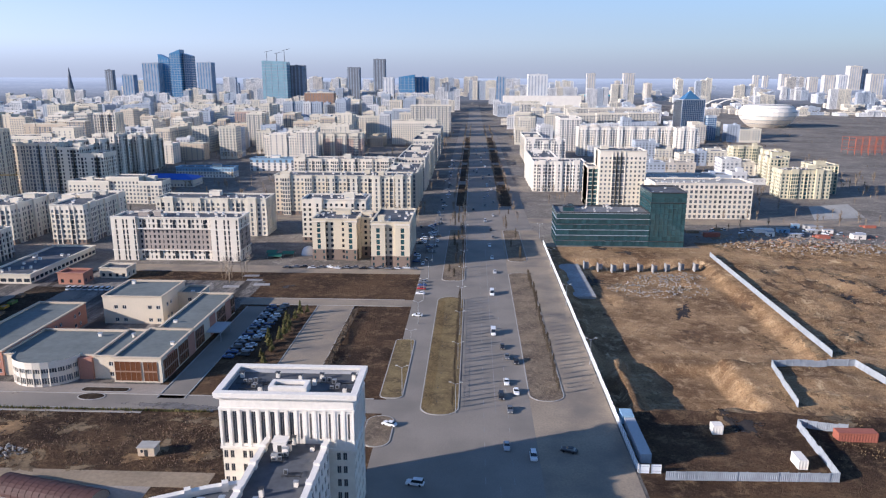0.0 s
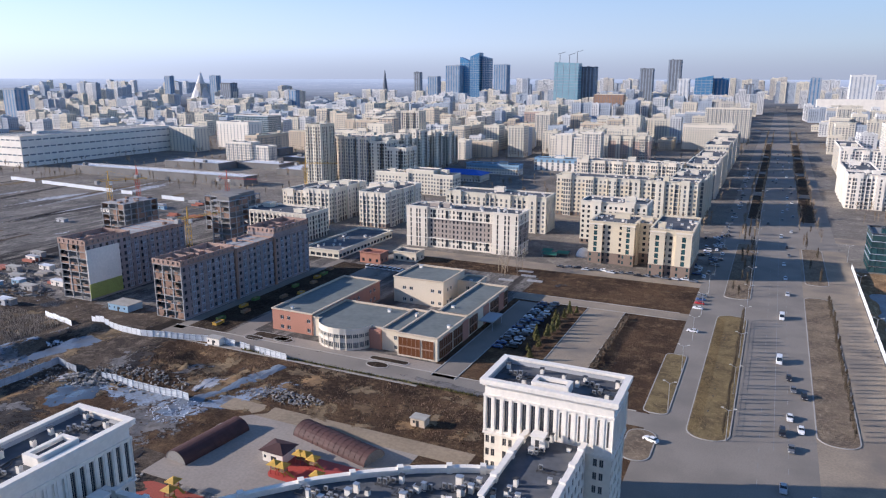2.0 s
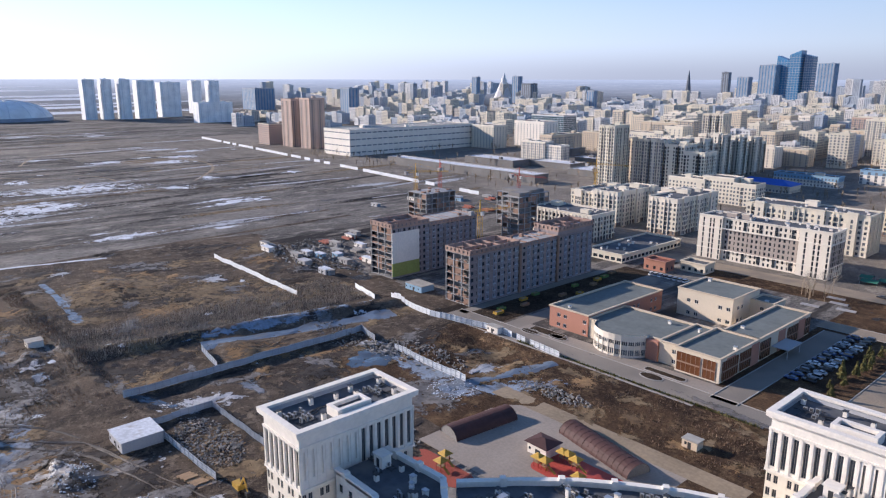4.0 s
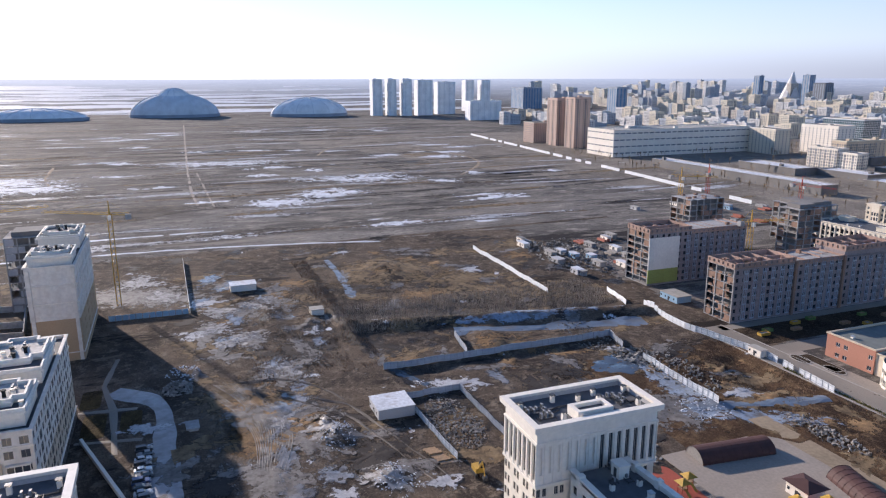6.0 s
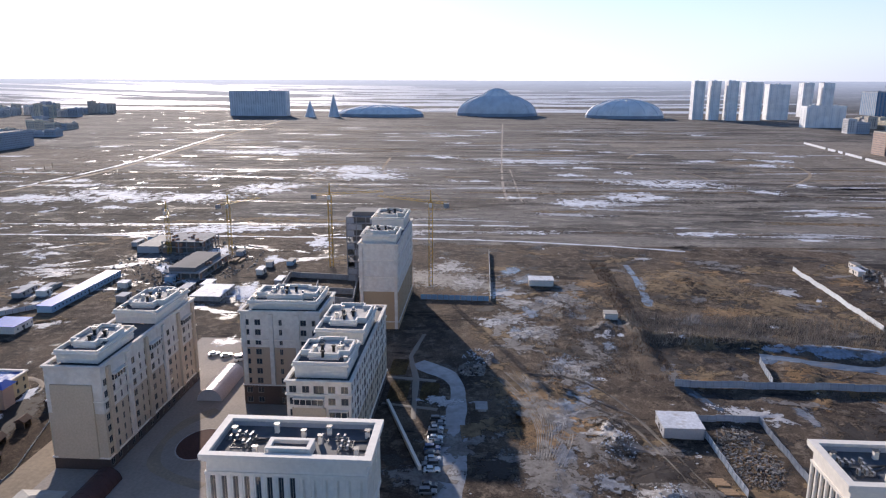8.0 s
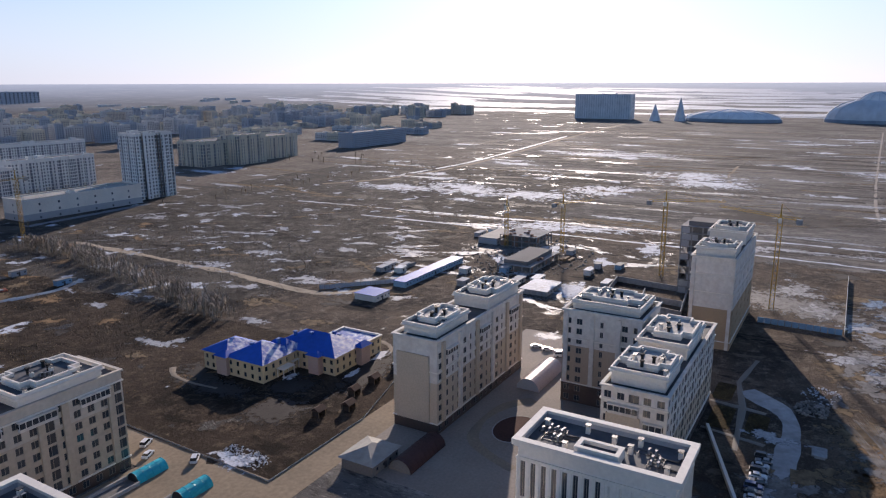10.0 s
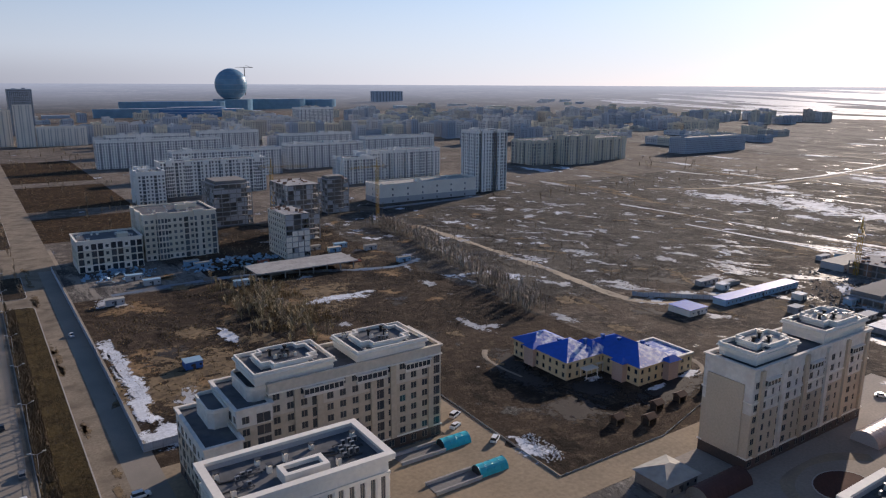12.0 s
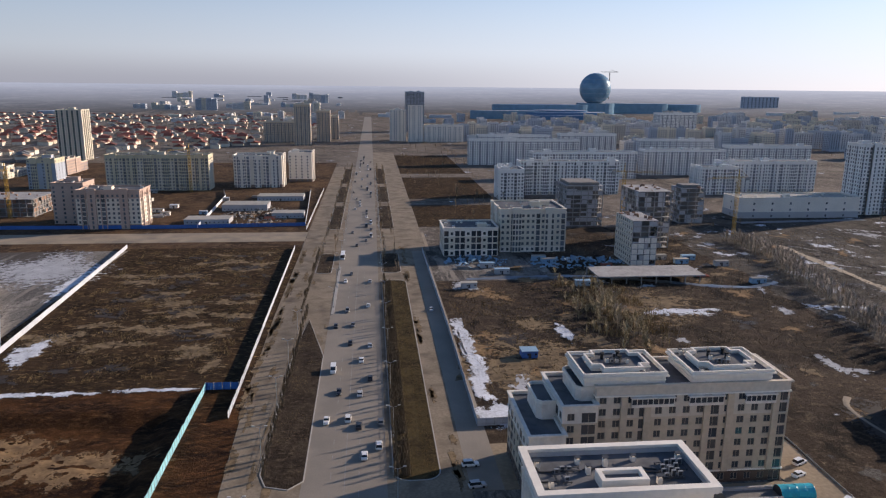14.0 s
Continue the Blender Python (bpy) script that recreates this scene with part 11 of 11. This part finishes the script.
for y in range(-310, -168, 4):
    plant(SAPLINGS, "sapling", SL, 29.0 + rng.uniform(-0.4, 0.4), y + rng.uniform(-1, 1), group="verge saplings", z=0.2)
for y in range(-420, -300, 6):
    plant(SAPLINGS, "sapling", SL, 31.5, y, group="verge saplings", z=0.1)
for i in range(20):
    plant(SAPLINGS, "sapling", SL, -9 + rng.uniform(-4, 4), 350 + i * 10, group="median saplings", lo=1.0, hi=1.6)
for i in range(10):
    plant(SAPLINGS, "sapling", SL, 26 + rng.uniform(-4, 4), 390 + i * 27, group="median saplings", lo=1.0, hi=1.6)
# leafless belts
for i in range(45):
    t = i / 45
    x = -244 + 38 * max(0, (t - 0.25) / 0.75) + rng.uniform(-4, 4)
    plant(TREES, "bare_tree", "leafless tree in a straggling row", x, -454 + 224 * t + rng.uniform(-2, 2), group="leafless belt", lo=0.5, hi=0.9)
for i in range(12):
    plant(TREES, "bare_tree", "pale leafless poplar in scrub", -104 + rng.uniform(-7, 7), -345 + i * 7 + rng.uniform(-2, 2), group="leafless belt", lo=0.7, hi=1.1)
for i in range(24):
    plant(TREES, "bare_tree", "leafless tree beside a track", -262 + rng.uniform(-70, -8), -440 + rng.uniform(0, 200), group="leafless belt", lo=0.4, hi=0.7)
for i in range(14):
    plant(TREES, "bare_tree", "tall leafless tree before the apartments", -122 + rng.uniform(-8, 6), 335 + rng.uniform(0, 20), group="town trees", lo=0.9, hi=1.4)
for i in range(30):
    plant(SHRUBS, "shrub", "dry leafless shrub on wasteland", -376 + i * 4 + rng.uniform(-3, 3), 66 + rng.uniform(-6, 6), "shrub", "dry shrubs")


# reed belt and dry brush: countless stems
def brush(label, x0, x1, y0, y1, count, h, m, seed, wide=0.05, clump=-0.1):
    rg = random.Random(seed)
    s = Shape()
    for _ in range(count):
        x, y = rg.uniform(x0, x1), rg.uniform(y0, y1)
        if fbm(x, y, 0.09, seed) < clump:
            continue
        z = gz(x, y)
        hh = h * rg.uniform(0.4, 1.1)
        a = rg.uniform(0, 6.28)
        lx, ly = rg.uniform(-0.25, 0.25) * hh, rg.uniform(-0.25, 0.25) * hh
        w = wide * h
        s.poly([(x - w * math.cos(a), y - w * math.sin(a), z), (x + w * math.cos(a), y + w * math.sin(a), z), (x + lx, y + ly, z + hh)])
    solo("dry_brush", s, m, label, "brush", "stuff")


RUST_TWIG = mat("rusty_weed_stalks", (0.22, 0.15, 0.1), 0.95, vary=0.3, bump=0, island=0.4)
brush("rusty weeds on a long earth bank", -392, -230, 58, 67, 4200, 1.0, RUST_TWIG, 11, 0.12, -0.25)
brush("dark weeds over the wasteland", -330, -228, 20, 56, 4000, 0.9, RUST_TWIG, 12, 0.15, 0.0)
brush("dark weeds beside the school fence", -200, -66, 165, 196, 5000, 0.7, RUST_TWIG, 13, 0.18, 0.0)
brush("belt of dry grey-brown brushwood", -300, -262, 60, 190, 9000, 2.4, PALE_TWIG, 1, 0.03, -2)
brush("dry grass tufts on the field", 54, 136, -436, -238, 26000, 0.55, STRAW, 2, 0.35, 0.12)
brush("dry reeds around a pond", -128, -92, -352, -268, 6000, 2.2, STRAW, 3, 0.06)
brush("dry grass on waste ground", -138, -36, -348, -200, 7000, 0.6, STRAW, 4, 0.4)
brush("sparse dry grass on the mounds beyond the pit", 140, 330, 250, 430, 16000, 0.6, STRAW, 14, 0.3, 0.0)
brush("dry weeds round the pit yards", 98, 140, 168, 246, 2500, 0.5, STRAW, 15, 0.3, 0.1)
brush("dry weeds along the bank", -345, -300, 60, 160, 2500, 1.2, TWIG, 5)
brush("dry grass on the verge", -16, -5, -360, -170, 5000, 0.4, STRAW, 6, 0.4)
brush("dry grass on the median", -15, -11.5, 204, 312, 3000, 0.4, STRAW, 7, 0.4)
brush("dry weeds on the waste ground", -330, -110, -480, -225, 8000, 0.8, TWIG, 8, 0.3)


# young pines by the school
def pine_mesh(seed):
    rg = random.Random(seed)
    t, c = Shape(), Shape()
    t.beam((0, 0, 0), (0, 0, 5), 0.1, 0.03, 5)
    for i in range(170):
        z = rg.uniform(0.6, 5.0)
        r = (5.2 - z) * 0.34 * rg.uniform(0.4, 1.0)
        a = rg.uniform(0, 6.28)
        x, y = r * math.cos(a), r * math.sin(a)
        b = a + rg.uniform(-0.6, 0.6)
        k = rg.uniform(0.25, 0.5)
        c.poly([(x - k * math.sin(b), y + k * math.cos(b), z), (x + k * math.sin(b), y - k * math.cos(b), z), (x * 0.3, y * 0.3, z + 0.5)])
        c.poly([(x * 0.2, y * 0.2, z + 0.15), (x * 1.2, y * 1.2, z - 0.15), (x, y, z + 0.4)])
    return t.mesh("trunk", [BARK]), c.mesh("crown", [NEEDLE])


PINES = [pine_mesh(i) for i in range(3)]
for i in range(15):
    plant(PINES, "pine", "young dark pine by the car park", -74 + rng.uniform(-4, 3), 234 + i * 4.2 + rng.uniform(-1.5, 1.5), group="young pines", lo=0.6, hi=1.15)
hedge = Shape()
rg = random.Random(4)
for _ in range(900):
    x, y = -51 + rg.uniform(-1.2, 1.2), rg.uniform(226, 296)
    z = rg.uniform(0.1, 1.5)
    a = rg.uniform(0, 6.28)
    hedge.poly([(x, y, z), (x + 0.6 * math.cos(a), y + 0.6 * math.sin(a), z + 0.1), (x + 0.2, y, z + 0.6)])
solo("hedge", hedge, BARK, "low dark clipped hedge without leaves", "hedge", "stuff")

# railings beside the avenue
def railing(x, y0, y1):
    root = thing("railing", x, (y0 + y1) / 2, 0, "low dark metal railing beside the avenue", "railing", "roadside railings")
    for z in (0.45, 0.95):
        s = Shape()
        s.beam((x, y0, z + 0.1), (x, y1, z + 0.1), 0.035, 0.035, 4)
        part("rail", s, DARK_METAL, root)
    s = Shape()
    for i in range(int((y1 - y0) / 2) + 1):
        s.box(x - 0.04, x + 0.04, y0 + 2 * i - 0.04, y0 + 2 * i + 0.04, 0, 1.1)
    part("post_row", s, DARK_METAL, root, kind="stuff")


railing(-4.3, -362, -170)
railing(30.9, -300, -172)
railing(-3.3, 204, 314)


# leafless street trees and courtyards of the town, far too many to count
def grove(label, spots, h, m, seed, blades=20):
    rg = random.Random(seed)
    s = Shape()
    for x, y in spots:
        z, hh = gz(x, y), h * rg.uniform(0.6, 1.3)
        s.beam((x, y, z), (x, y, z + hh * 0.6), hh * 0.02, hh * 0.01, 3)
        for _ in range(blades):
            a, r = rg.uniform(0, 6.28), hh * rg.uniform(0.1, 0.34)
            zz = z + hh * rg.uniform(0.3, 0.8)
            k = hh * rg.uniform(0.015, 0.035)
            s.poly([(x - k * math.sin(a), y + k * math.cos(a), zz), (x + k * math.sin(a), y - k * math.cos(a), zz), (x + r * math.cos(a), y + r * math.sin(a), zz + hh * rg.uniform(0.15, 0.35))])
    solo("leafless_grove", s, m, label, "trees", "stuff")


def spots(x0, x1, y0, y1, n, seed, clump=-0.05):
    rg = random.Random(seed)
    out = []
    for _ in range(n):
        x, y = rg.uniform(x0, x1), rg.uniform(y0, y1)
        if fbm(x, y, 0.012, seed) > clump and free_spot(x, y):
            out.append((x, y))
    return out


def free_spot(x, y):
    return not any(a + 8 < x < b - 8 and c + 8 < y < d - 8 for a, b, c, d in TAKEN[6:]) and not -34 < x < 46


grove("bare trees between the city blocks", spots(-900, -34, 480, 1400, 2600, 1), 9, TWIG, 1)
grove("bare trees across the avenue", spots(60, 420, 470, 1500, 1500, 2), 8, TWIG, 2)
grove("young bare woodland round the arena", spots(330, 1500, 500, 2300, 1800, 3, 0.1), 6, TWIG, 3)
grove("bare trees in the southern quarters", spots(-800, -40, -1500, -470, 1800, 4), 7, TWIG, 4)
grove("bare trees among red-roofed houses", spots(50, 900, -2200, -760, 1800, 5), 6, TWIG, 5)
rg = random.Random(6)
grove("leafless belt along the dirt road", [(-244 + 38 * max(0, (t - 0.25) / 0.75) + rg.uniform(-6, 6), -454 + 224 * t) for t in [rg.random() for _ in range(300)]], 7.5, PALE_TWIG, 6, 26)
grove("leafless poplars in the scrub", [(-106 + rg.gauss(0, 7), -300 + rg.gauss(0, 24)) for _ in range(170)], 6, OLIVE_TWIG, 7, 34)
grove("avenue trees of the city", [(rg.choice((-15, -6, 21, 31)) + rg.uniform(-1, 1), rg.uniform(480, 1500)) for _ in range(420)], 7, TWIG, 8)
grove("avenue trees running south", [(rg.choice((-14, -7, 23, 30)) + rg.uniform(-1, 1), rg.uniform(-900, -380)) for _ in range(300)], 5, TWIG, 9)

# shrubs along the western side of the southern verge
brush("hedge of dry shrubs along the verge", -9.6, -5.2, -360, -168, 12000, 1.9, TWIG_DARK, 21, 0.07, -0.5)
brush("olive grass along the verge", -16.6, -13, -360, -168, 9000, 0.45, STRAW, 22, 0.25, -0.4)
brush("dry grass on the eastern verge", 19.5, 29, -296, -172, 5000, 0.45, STRAW, 23, 0.25, 0.15)
brush("yellow dry grass on the median", -15.2, -12, 202, 312, 9000, 0.45, STRAW, 24, 0.25, -0.5)
brush("dry grass on the northern verge", 19.6, 29.6, 214, 356, 5000, 0.4, STRAW, 25, 0.25, 0.0)

brush("row of low dark shrubs along the forecourt", -176, -80, 196.6, 197.4, 1500, 1.1, NEEDLE, 31, 0.14, -2)
